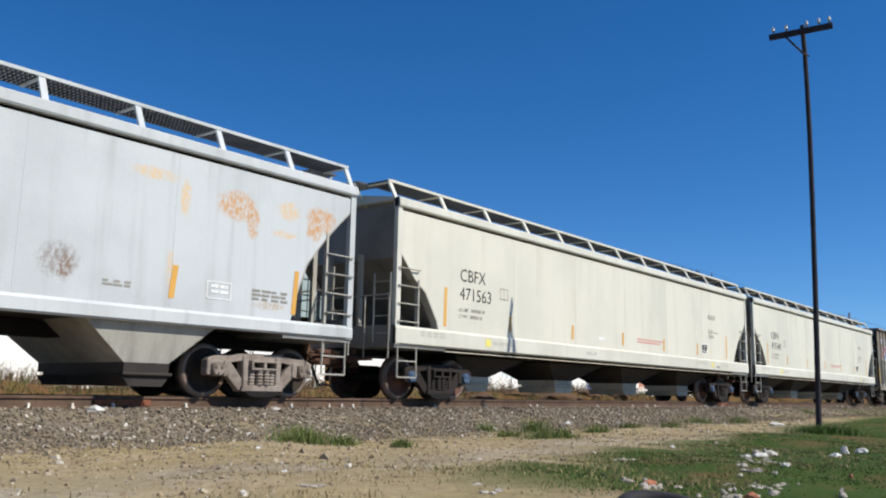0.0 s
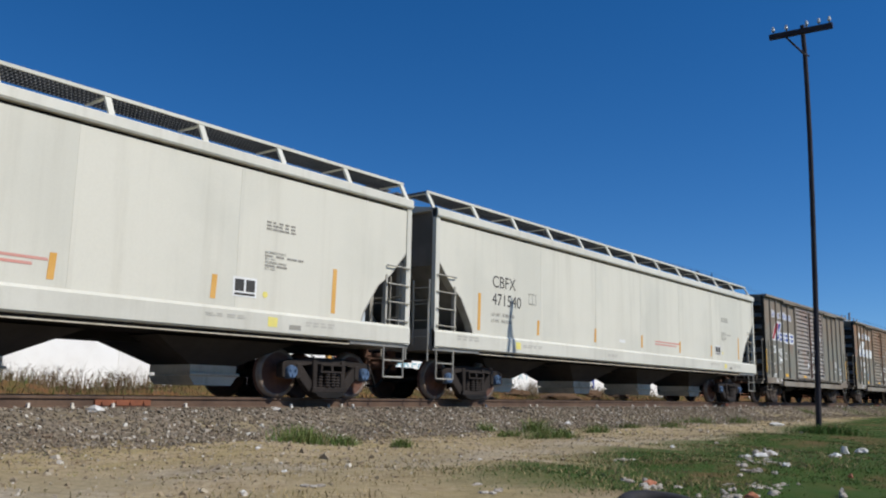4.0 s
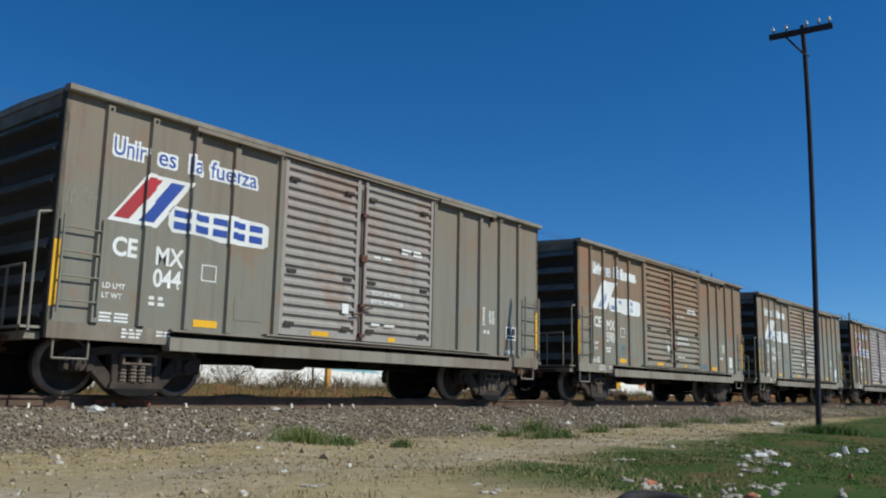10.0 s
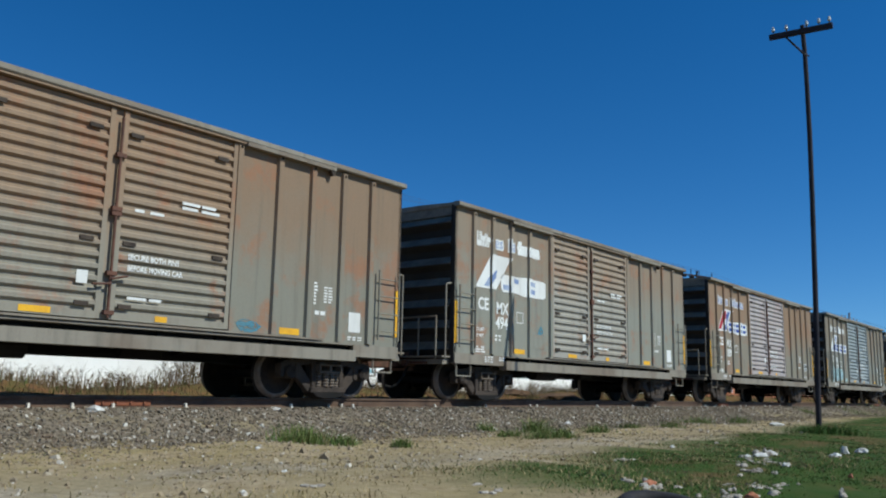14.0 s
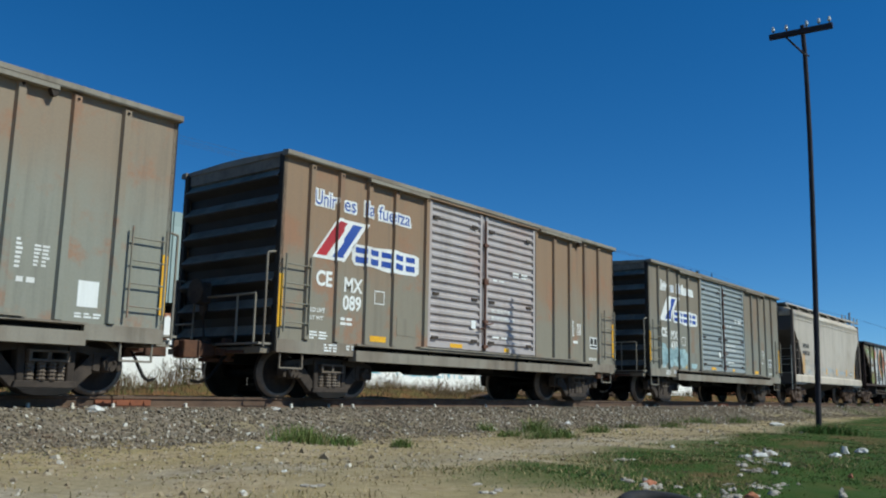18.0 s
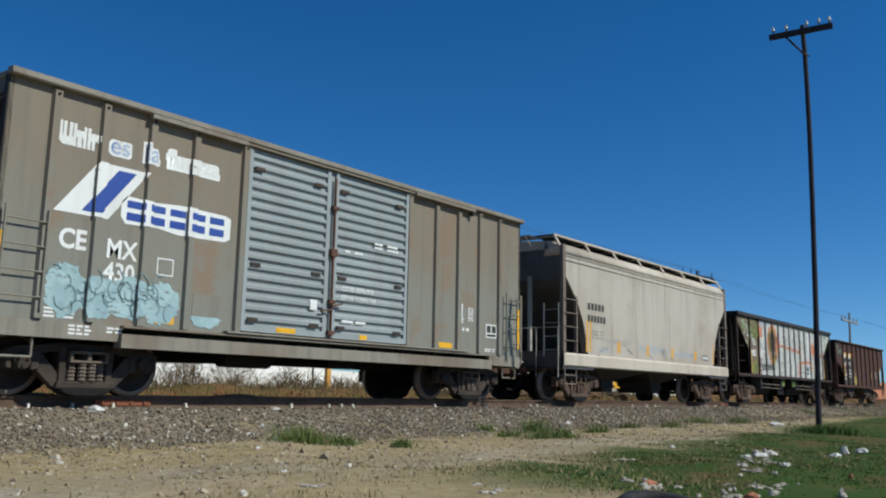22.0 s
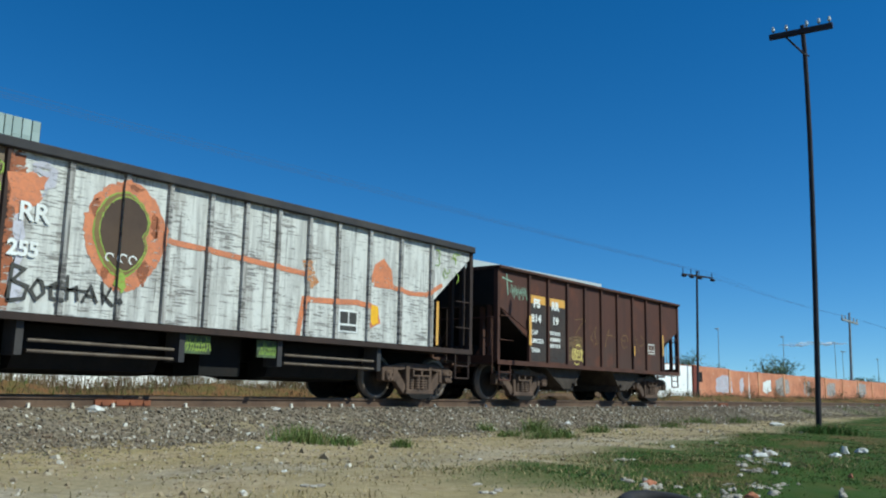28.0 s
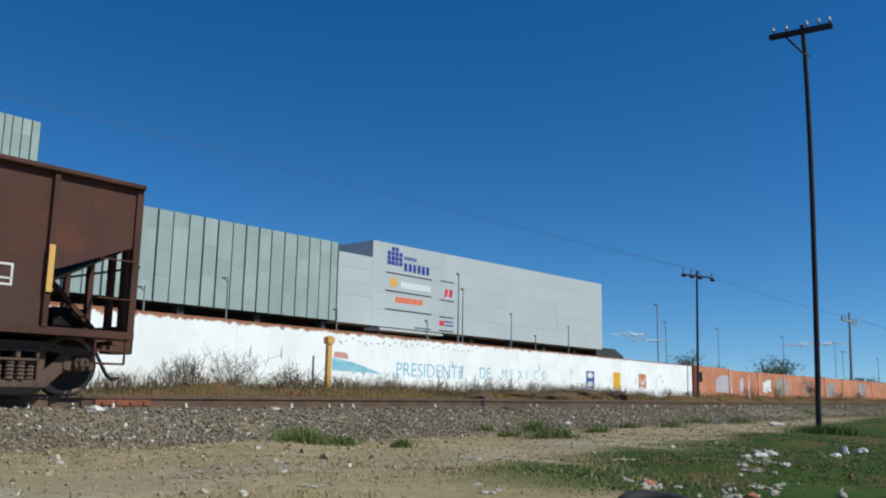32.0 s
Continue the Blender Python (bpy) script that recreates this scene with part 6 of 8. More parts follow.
for car, (x, logo, number, label, extra) in zip(fleet, NOTES):
    car["label"] = label
    for o in car.children_recursive:
        kind = o.name.split(".")[0]
        kind = {"door_stile": "door", "door_rail": "door", "door_seam_plate": "door", "patch_plate": "side_panel", "door_hood": "side_panel"}.get(kind, kind)
        swap = {-16: {"side_panel": "box_mauve", "side_post": "box_mauve", "door": "boxdoor_mauve", "door_hood": "box_mauve"}, 10: {"side_panel": "box_pale", "side_post": "box_pale", "door": "boxdoor_pale"}, 24: {"side_panel": "box_tan", "side_post": "box_tan", "door": "boxdoor_grey"}, 39: {"side_panel": "box_grey", "side_post": "box_grey", "door": "boxdoor_blue"}}.get(int(x), {}).get(kind)
        if swap:
            o.material_slots[0].link = "OBJECT"
            o.material_slots[0].material = M[swap]
    box_marks(car, int(x * 7) + 400, logo, number, extra=extra)
    if number != "590":
        end_brake(car, -1)
    if number in ("044", "590"):
        q = []
        for k in range(6):
            q += stroke([(-5.86 + k * 0.08, 2.62 + (k % 2) * 0.1), (-5.83 + k * 0.08, 2.86 - (k % 3) * 0.06), (-5.78 + k * 0.08, 2.6 + (k % 2) * 0.06)], 0.016)
        paint("graffiti_tag", q, M["greytext"], car, -1.444, label="thin pale chalk tag")
    if logo == "blue":
        rng = random.Random(8)
        P = dict(posts=BOX_POSTS, half=0.075, proud=0.058)
        for cx, cz, w, hh in ((-4.98, 1.4, 0.3, 0.36), (-4.5, 1.34, 0.32, 0.3), (-4.05, 1.38, 0.34, 0.32), (-3.55, 1.36, 0.34, 0.32), (-2.72, 1.22, 0.28, 0.18)):
            oval = [(cx + w * math.cos(t), cz + hh * math.sin(t)) for t in np.linspace(0, 5.9, 12)]
            paint("graffiti_fill", [ragged(oval, 0.02, 3, rng)], M["cyanspray"], car, -1.444 - 0.001 * (cx + 5), label="pale cyan sprayed letter", **P)
        q = []
        for _ in range(34):
            cx, cz, a = rng.uniform(-5.15, -3.35), rng.uniform(1.15, 1.62), rng.uniform(0, 6.28)
            w = rng.uniform(0.06, 0.14)
            q += stroke([(cx + w * math.cos(a + k * 0.7), cz + w * 1.3 * math.sin(a + k * 0.7)) for k in range(5)], 0.016)
        paint("graffiti_line", q, M["tealline"], car, -1.452, label="thin sprayed outlines", **P)
    place(car, x)
add_h4()
add_o1()
add_o2()
for car, _ in WAGONS:
    car.location = (0.0, TRACK_Y, 0.0)
# ---- ground ----
def ground_z(x, y):
    """Height of the ground: field, path, ballast bank and the strip before the wall."""
    prof_y = [-400, -6, 0, 2.5, 5.0, 7.5, 9.3, 10.0, 10.95, 11.25, 11.6, 13.7, 14.1, 15.2, 17.0, 20.0, 22.0, 30, 400]
    prof_z = [-1.0, -0.80, -0.66, -0.58, -0.52, -0.52, -0.55, -0.50, -0.23, -0.175, -0.20, -0.215, -0.26, -0.45, -0.35, -0.02, 0.10, 0.0, 0.0]
    z = np.interp(y, prof_y, prof_z)
    near = np.clip(1 - np.abs(y - 5) / 60, 0, 1)
    on_bed = np.clip((y - 10.2) / 0.5, 0, 1) * np.clip((14.6 - y) / 0.5, 0, 1)
    far = np.clip((x - 40) / 80, 0, 1) * np.clip((10.0 - y) / 4, 0, 1)
    z = z + far * 0.25
    bumps = 0.035 * np.sin(x * 0.9 + y * 0.6) * np.sin(y * 0.8 - x * 0.35) + 0.02 * np.sin(x * 2.3 - y * 1.7) + 0.012 * np.sin(x * 5.1 + y * 3.7)
    heaps = np.exp(-((y - 19.0) / 1.3) ** 2) * (0.27 + 0.16 * np.sin(x * 0.7) * np.sin(x * 0.31 + 1) + 0.07 * np.sin(x * 1.9 + 0.5) * np.sin(x * 0.53))
    return z + bumps * near * (1 - on_bed) + heaps


def ground_mat():
    q = Nodes("ground")
    v = q.coords(False)
    x, y, _ = q.xyz(v)
    wob = q.math("MULTIPLY_ADD", q.noise(v, 0.6, 5.0, 0.6), 2.2)
    q.t.nodes[-1].inputs[2].default_value = -1.1
    fine = q.noise(v, 5.0, 8.0, 0.7)
    grit = q.noise(v, 38.0, 4.0, 0.7)
    dirt = q.mix(q.ramp(fine, 0.35, 0.68), C(174, 157, 127), C(148, 130, 101))
    dirt = q.mix(q.math("MULTIPLY", q.ramp(grit, 0.62, 0.74), 0.6), dirt, C(206, 196, 178))
    dirt = q.mix(q.math("MULTIPLY", q.ramp(grit, 0.4, 0.3), 0.5), dirt, C(92, 78, 62))
    gravel = q.mix(q.ramp(q.noise(v, 13.0, 6.0, 0.8), 0.35, 0.65), C(96, 86, 74), C(142, 130, 114))
    yw = q.math("ADD", y, wob)
    bank = q.ramp(yw, 8.4, 10.0)
    track = q.math("MULTIPLY", q.ramp(q.math("ABSOLUTE", q.math("SUBTRACT", yw, 5.6)), 0.9, 0.2), q.ramp(q.noise(v, 0.8, 4.0), 0.38, 0.55))
    dirt = q.mix(q.math("MULTIPLY", track, 0.6), dirt, q.mix(q.ramp(grit, 0.4, 0.62), C(140, 132, 120), C(176, 168, 154)))
    dirt = q.mix(q.math("MULTIPLY", q.ramp(q.noise(v, 2.4, 8.0, 0.75), 0.52, 0.64), 0.55), dirt, C(110, 94, 70))
    speck = q.noise(v, 15.0, 8.0, 0.8)
    dirt = q.mix(q.math("MULTIPLY", q.ramp(speck, 0.54, 0.64), 0.65), dirt, C(178, 166, 140))
    dirt = q.mix(q.math("MULTIPLY", q.ramp(speck, 0.46, 0.36), 0.6), dirt, C(98, 84, 62))
    olive = q.mix(q.ramp(q.noise(v, 6.0, 6.0, 0.75), 0.38, 0.64), C(128, 118, 76), C(166, 148, 102))
    where = q.math("ADD", q.math("MULTIPLY", q.ramp(yw, 5.9, 7.6), 0.85), q.math("MULTIPLY", q.ramp(yw, 4.9, 3.6), 0.9), True)
    where = q.math("MULTIPLY", where, q.ramp(q.noise(v, 1.5, 7.0, 0.72), 0.42, 0.60))
    dirt = q.mix(q.math("MULTIPLY", where, 0.75), dirt, olive)
    gravel = q.mix(q.math("MULTIPLY", q.ramp(q.noise(v, 1.1, 6.0, 0.7), 0.44, 0.6), q.math("MULTIPLY", q.ramp(yw, 11.2, 9.6), 0.7)), gravel, olive)
    c = q.mix(bank, dirt, gravel)
    straw = q.mix(q.ramp(q.noise(v, 9.0, 6.0, 0.75), 0.35, 0.7), C(158, 143, 110), C(126, 113, 82))
    sy = q.math("MULTIPLY", q.ramp(yw, 8.4, 5.2), q.ramp(q.noise(v, 1.3, 6.0, 0.7), 0.36, 0.58))
    c = q.mix(q.math("MULTIPLY", sy, 0.8), c, straw)
    fringe = q.math("MULTIPLY", q.math("MULTIPLY", q.ramp(yw, 8.2, 8.9), q.ramp(yw, 10.2, 9.4)), q.ramp(q.noise(v, 2.2, 4.0), 0.45, 0.6))
    c = q.mix(q.math("MULTIPLY", fringe, 0.8), c, q.mix(q.ramp(fine, 0.4, 0.6), C(128, 104, 70), C(106, 100, 58)))
    lim = q.math("SUBTRACT", yw, q.math("MULTIPLY", x, 0.118))
    turf = q.math("MULTIPLY", q.ramp(lim, 4.3, 3.3), q.ramp(q.math("ADD", x, wob), 5.0, 6.6))
    green = q.mix(q.ramp(q.noise(v, 3.0, 6.0, 0.7), 0.35, 0.65), C(56, 78, 31), C(68, 80, 38))
    green = q.mix(q.ramp(q.noise(v, 0.9, 5.0, 0.65), 0.5, 0.62), green, C(96, 82, 52))
    c = q.mix(turf, c, green)
    back = q.ramp(yw, 14.6, 15.6)
    weeds = q.mix(q.ramp(q.noise(v, 2.0, 6.0, 0.7), 0.4, 0.62), C(122, 88, 58), C(98, 90, 52))
    c = q.mix(back, c, weeds)
    q.put(q.b, "Base Color", c)
    q.b.inputs["Roughness"].default_value = 0.95
    q.b.inputs["Specular IOR Level"].default_value = 0.1
    h = q.math("ADD", q.math("MULTIPLY", fine, 0.6), q.math("MULTIPLY", grit, 0.4))
    q.bump(h, 0.7, 0.05)
    return q.m


def axis_steps(parts):
    out = []
    for a, b, n in parts:
        out += list(np.linspace(a, b, n, endpoint=False))
    return np.array(out + [parts[-1][1]])


xs = axis_steps([(-1500, -60, 14), (-60, -10, 26), (-10, 40, 200), (40, 140, 120), (140, 400, 40), (400, 2500, 14)])
ys = axis_steps([(-1500, -40, 12), (-40, 0, 24), (0, 11.6, 140), (11.6, 23, 60), (23, 80, 20), (80, 2500, 14)])
gx, gy = np.meshgrid(xs, ys, indexing="ij")
gz = ground_z(gx, gy)
nx, ny = len(xs), len(ys)
idx = np.arange(nx * ny).reshape(nx, ny)
quads = np.stack([idx[:-1, :-1], idx[1:, :-1], idx[1:, 1:], idx[:-1, 1:]], -1).reshape(-1, 4)
gm = bpy.data.meshes.new("ground")
gm.from_pydata(np.stack([gx, gy, gz], -1).reshape(-1, 3).tolist(), [], quads.tolist())
gm.materials.append(ground_mat())
gm.polygons.foreach_set("use_smooth", [True] * len(gm.polygons))
tagged(new("ground", gm), "dry dirt and gravel ground with a sandy path and grass", "ground", kind="structure")


# ---- railway track ----
def rail_profile(y):
    return [(y - 0.07, -0.172), (y + 0.07, -0.172), (y + 0.07, -0.160), (y + 0.012, -0.140), (y + 0.010, -0.045), (y + 0.036, -0.036), (y + 0.036, -0.006),
            (y + 0.026, 0.0), (y - 0.026, 0.0), (y - 0.036, -0.006), (y - 0.036, -0.036), (y - 0.010, -0.045), (y - 0.012, -0.140), (y - 0.07, -0.160)]


JOINT = mat("red_rusted_joint", C(140, 86, 60), C(118, 72, 54), C(84, 56, 44), 0.85, blotch=4.0, gamt=0.2)
track = empty("railway_track", "single railway track with rusty rails on ballast", "railway track", kind="structure")
for yy in (TRACK_Y - 0.755, TRACK_Y + 0.755):
    for a, b in zip([-300, -60, 7.05, 31, 55, 79, 140], [-60, 7.05, 31, 55, 79, 140, 900]):
        bm = bmesh.new()
        prism(bm, rail_profile(yy), a + 0.004, b - 0.004, "x")
        rail = part("rail", bm, M["rail"], track, "rust-brown steel rail")
        bm = bmesh.new()
        box(bm, a + 0.004, b - 0.004, yy - 0.024, yy + 0.024, 0.0005, 0.002)
        part("railhead", bm, M["railtop"], rail, "shiny worn running surface")
    for xj in (7.05, 31, 55):
        bm = bmesh.new()
        for s in (-1, 1):
            box(bm, xj - 0.45, xj + 0.45, yy + s * 0.03 - 0.018, yy + s * 0.03 + 0.018, -0.135, -0.05)
            for k in range(4):
                tube(bm, (xj - 0.34 + k * 0.226, yy + s * 0.045, -0.092), (xj - 0.34 + k * 0.226, yy + s * 0.075, -0.092), 0.02, 6)
        part("joint_bar", bm, JOINT, rail, "bolted rusty joint bar")
tie_bm = bmesh.new()
box(tie_bm, -0.12, 0.12, -1.28, 1.28, -0.36, -0.176)
tie_me = mesh_of("sleeper", tie_bm, M["tie"], False, 0.015)
clip_bm = bmesh.new()
box(clip_bm, -0.018, 0.018, -0.105, -0.06, -0.185, -0.10)
box(clip_bm, -0.03, 0.03, -0.12, -0.1, -0.2, -0.15)
clip_me = mesh_of("rail_clip", clip_bm, mat("pale_anchor_paint", C(222, 214, 200), C(204, 194, 178), C(150, 138, 122), 0.8, blotch=5.0), False, 0.004)
rng = random.Random(21)
for k in range(150):
    x = -6 + k * 0.62
    s = part("sleeper", tie_me, None, track)
    s.location = (x, TRACK_Y + rng.uniform(-0.03, 0.03), rng.uniform(-0.012, 0.004))
    s.rotation_euler.z = rng.uniform(-0.015, 0.015)
    for d in (-0.16, 0.16):
        if rng.random() < 0.16:
            c = part("rail_clip", clip_me, None, track, "pale worn rail anchor")
            c.location = (x + d, TRACK_Y - 0.755, 0)


# ---- loose stones ----
def stones(name, pts, sizes, material, label, category, seed):
    """Many small angular stones as one mesh: dented boxes turned at random."""
    r = np.random.RandomState(seed)
    n = len(pts)
    cube = np.array([[-1, -1, -1], [1, -1, -1], [1, 1, -1], [-1, 1, -1], [-1, -1, 1], [1, -1, 1], [1, 1, 1], [-1, 1, 1]]) * 0.5
    fac = np.array([[0, 3, 2, 1], [4, 5, 6, 7], [0, 1, 5, 4], [1, 2, 6, 5], [2, 3, 7, 6], [3, 0, 4, 7]])
    v = cube[None] * (1 + r.uniform(-0.45, 0.25, (n, 8, 3)))
    v *= r.uniform(0.6, 1.2, (n, 1, 3))
    ax = r.normal(size=(n, 4))
    ax /= np.linalg.norm(ax, axis=1, keepdims=True)
    w, x, y, z = ax.T
    R = np.stack([1 - 2 * (y * y + z * z), 2 * (x * y - z * w), 2 * (x * z + y * w), 2 * (x * y + z * w), 1 - 2 * (x * x + z * z), 2 * (y * z - x * w), 2 * (x * z - y * w), 2 * (y * z + x * w), 1 - 2 * (x * x + y * y)], -1).reshape(n, 3, 3)
    v = np.einsum("nij,nkj->nki", R, v) * sizes[:, None, None] + pts[:, None, :]
    f = (fac[None] + (np.arange(n) * 8)[:, None, None]).reshape(-1, 4)
    me = bpy.data.meshes.new(name)
    me.from_pydata(v.reshape(-1, 3).tolist(), [], f.tolist())
    me.materials.append(material)
    return tagged(new(name, me), label, category, kind="stuff")


def stone_mat(name, cols):
    q = Nodes(name)
    r = q.n("ShaderNodeNewGeometry").outputs["Random Per Island"]
    rp = q.t.nodes.new("ShaderNodeValToRGB")
    q.put(rp, "i0", r)
    el = rp.color_ramp.elements
    while len(el) < len(cols):
        el.new(0.5)
    for k, c in enumerate(cols):
        el[k].position, el[k].color = k / (len(cols) - 1), c
    v = q.coords(False)
    g = q.noise(v, 45.0, 4.0, 0.6)
    k2 = q.math("MULTIPLY_ADD", g, 0.4)
    q.t.nodes[-1].inputs[2].default_value = 0.8
    q.put(q.b, "Base Color", q.vec("MULTIPLY", rp.outputs[0], k2))
    q.b.inputs["Roughness"].default_value = 0.9
    q.b.inputs["Specular IOR Level"].default_value = 0.2
    q.bump(g, 0.4, 0.01)
    return q.m


STONE = stone_mat("ballast_stone", [C(88, 79, 66), C(126, 115, 98), C(106, 97, 83), C(136, 123, 104), C(118, 101, 84), C(98, 90, 78), C(128, 117, 101), C(112, 102, 86), C(122, 108, 92), C(198, 192, 178)])
PEBBLE = stone_mat("pale_pebble", [C(128, 113, 92), C(156, 140, 114), C(138, 122, 99), C(172, 160, 138), C(126, 110, 88), C(206, 198, 184)])
r = np.random.RandomState(11)
n = 36000
sx = np.concatenate([r.uniform(1, 30, int(n * 0.72)), r.uniform(30, 75, n - int(n * 0.72))])
sy = np.where(r.rand(n) < 0.52, r.uniform(9.9, 11.55, n), 10.1 - np.abs(r.normal(0, 1.0, n)))
size = r.uniform(0.022, 0.048, n) * np.clip((sy - 6.5) / 3.0, 0.35, 1.0) * np.where(r.rand(n) < 0.03, 1.6, 1.0)
stones("ballast_stones", np.stack([sx, sy, ground_z(sx, sy) + size * 0.12], -1), size, STONE, "grey and pinkish crushed ballast stones beside the rails", "ballast", 1)
n = 3600
sx, sy = r.uniform(11, 40, n), r.uniform(11.9, 13.2, n)
size = r.uniform(0.035, 0.075, n)
stones("ballast_stones", np.stack([sx - 10, sy, ground_z(sx, sy) + 0.01], -1), size, STONE, "grey crushed ballast stones between the rails", "ballast", 2)
n = 11000
sx, sy = r.uniform(1, 30, n), r.uniform(2.6, 9.4, n)
keep = sy > 3.9 + 0.118 * sx
sx, sy = sx[keep], sy[keep]
n = len(sx)
size = r.gamma(2.0, 0.006, n) + 0.006
stones("pebbles", np.stack([sx, sy, ground_z(sx, sy) + size * 0.1], -1), size, PEBBLE, "pale pebbles scattered on the dirt path", "pebbles", 3)
n = 420
sx, sy = r.uniform(1.5, 30, n), r.uniform(5, 11.5, n)
size = r.uniform(0.014, 0.036, n) * np.where(r.rand(n) < 0.12, 1.7, 1.0)
stones("pale_rocks", np.stack([sx, sy, ground_z(sx, sy) + size * 0.15], -1), size, PEBBLE, "loose whitish stones on the dirt", "stones", 4)


# ---- grass and weeds ----
def leaf_mat(name, cols, rough=0.7):
    q = Nodes(name)
    rr = q.n("ShaderNodeNewGeometry").outputs["Random Per Island"]
    rp = q.t.nodes.new("ShaderNodeValToRGB")
    q.put(rp, "i0", rr)
    el = rp.color_ramp.elements
    while len(el) < len(cols):
        el.new(0.5)
    for k, c in enumerate(cols):
        el[k].position, el[k].color = k / (len(cols) - 1), c
    q.put(q.b, "Base Color", rp.outputs[0])
    q.b.inputs["Roughness"].default_value = rough
    q.b.inputs["Specular IOR Level"].default_value = 0.2
    return q.m


GREEN = leaf_mat("grass_blade", [C(46, 74, 27), C(62, 94, 32), C(54, 84, 29), C(76, 95, 39), C(98, 93, 50)])
STRAW = leaf_mat("dry_grass_blade", [C(152, 134, 94), C(172, 153, 112), C(124, 108, 76), C(116, 110, 68)])
BRUSH = leaf_mat("dry_weed", [C(100, 78, 60), C(126, 104, 80), C(82, 64, 52), C(100, 98, 62), C(116, 100, 72)])
WEED = leaf_mat("weed_leaf", [C(78, 100, 48), C(98, 116, 58), C(86, 108, 52), C(116, 120, 70), C(132, 122, 80)])
LEAF = leaf_mat("tree_leaf", [C(92, 108, 76), C(110, 124, 92), C(80, 96, 68), C(124, 132, 104)])


def blades(name, pts, heights, widths, material, label, category, seed, lean=0.4):
    """Grass as bent two-piece blades in one mesh."""
    r = np.random.RandomState(seed)
    n = len(pts)
    a = r.uniform(0, 6.283, n)
    d = np.stack([np.cos(a), np.sin(a), np.zeros(n)], -1)
    b = r.uniform(0, 6.283, n)
    side = np.stack([np.cos(b), np.sin(b), np.zeros(n)], -1) * widths[:, None]
    l1, l2 = r.uniform(0, lean, n) * heights, r.uniform(0.2, lean * 2.5, n) * heights
    up = np.array([0, 0, 1.0])
    m = pts + d * l1[:, None] + up * (heights * 0.6)[:, None]
    t = pts + d * l2[:, None] + up * heights[:, None] * r.uniform(0.8, 1, n)[:, None]
    v = np.stack([pts - side, pts + side, m + side * 0.7, m - side * 0.7, t], 1).reshape(-1, 3)
    o = np.arange(n) * 5
    faces = np.stack([o, o + 1, o + 2, o + 3], -1).tolist() + np.stack([o + 3, o + 2, o + 4], -1).tolist()
    me = bpy.data.meshes.new(name)
    me.from_pydata(v.tolist(), [], faces)
    me.materials.append(material)
    return tagged(new(name, me), label, category, kind="stuff")


r = np.random.RandomState(31)


def turf_points(n):
    """Places in the grass on the near side of the path, thick and thin by patches."""
    x = np.concatenate([r.uniform(4.2, 16, int(n * 0.6)), r.uniform(16, 48, n - int(n * 0.6))])
    y = r.uniform(-1.5, 9.6, n)
    lim = 3.75 + 0.118 * x
    patch = np.sin(x * 1.3 + y * 2.1) * np.sin(y * 1.7 - x * 0.6) + 0.5 * np.sin(x * 3.1) * np.sin(y * 3.7)
    ok = (y < lim + 0.35 * np.sin(x * 2.3) + 0.2 * r.randn(n)) & (x > 5.0 + 0.35 * y * r.rand(n)) & (patch > -0.3 + 0.35 * r.randn(n))
    x, y = x[ok], y[ok]
    return np.stack([x, y, ground_z(x, y) - 0.005], -1)


p = turf_points(170000)
blades("grass", p, r.uniform(0.008, 0.034, len(p)), r.uniform(0.003, 0.006, len(p)), GREEN, "short green grass along the path", "grass", 5, 0.8)
p = turf_points(12000)
blades("dry_grass", p, r.uniform(0.015, 0.05, len(p)), r.uniform(0.003, 0.005, len(p)), STRAW, "yellowed grass stalks among the green", "grass", 6)
n = 26000
sx, sy = r.uniform(1.2, 13, n), r.uniform(2.4, 8.2, n)
ok = (np.sin(sx * 1.9 + 1) * np.sin(sy * 1.6 + sx * 0.4) + 0.4 * r.randn(n) > 0.15) & (sy < 4.2 + 0.5 * np.sin(sx * 1.2) + 1.2 * np.abs(r.randn(n)))
sx, sy = sx[ok], sy[ok]
blades("dry_grass", np.stack([sx, sy, ground_z(sx, sy)], -1), r.uniform(0.015, 0.05, len(sx)), r.uniform(0.003, 0.006, len(sx)), STRAW, "thin straw-coloured grass on the dirt", "grass", 7)

n = 46000
sx, sy = r.uniform(1.0, 24, n), r.uniform(3.0, 9.6, n)
ok = (np.sin(sx * 0.9 + sy * 1.3) * np.sin(sy * 1.1 - sx * 0.5 + 2) + 0.5 * np.sin(sx * 2.7) * np.sin(sy * 2.9 + 1) + 0.35 * r.randn(n) > 0.25)
sx, sy = sx[ok], sy[ok]
blades("dry_grass", np.stack([sx, sy, ground_z(sx, sy)], -1), r.uniform(0.006, 0.022, len(sx)), r.uniform(0.003, 0.006, len(sx)), STRAW, "short trodden straw on the dirt path", "grass", 17, 0.9)


OLIVE = leaf_mat("thin_olive_grass", [C(140, 134, 84), C(122, 122, 70), C(160, 146, 98), C(148, 130, 92)])
n = 34000
sx, sy = r.uniform(1.0, 40, n), r.uniform(6.2, 10.6, n)
ok = (np.sin(sx * 1.1 + sy * 2.0) * np.sin(sy * 1.9 - sx * 0.7 + 1) + 0.6 * np.sin(sx * 3.3 + 1) * np.sin(sy * 4.1) + 0.4 * r.randn(n) + 0.9 * np.exp(-((sy - 8.9) / 0.8) ** 2) > 0.62)
sx, sy = sx[ok], sy[ok]
blades("dry_grass", np.stack([sx, sy, ground_z(sx, sy)], -1), r.uniform(0.006, 0.022, len(sx)), r.uniform(0.003, 0.006, len(sx)), OLIVE, "thin olive grass at the foot of the ballast", "grass", 27, 0.7)


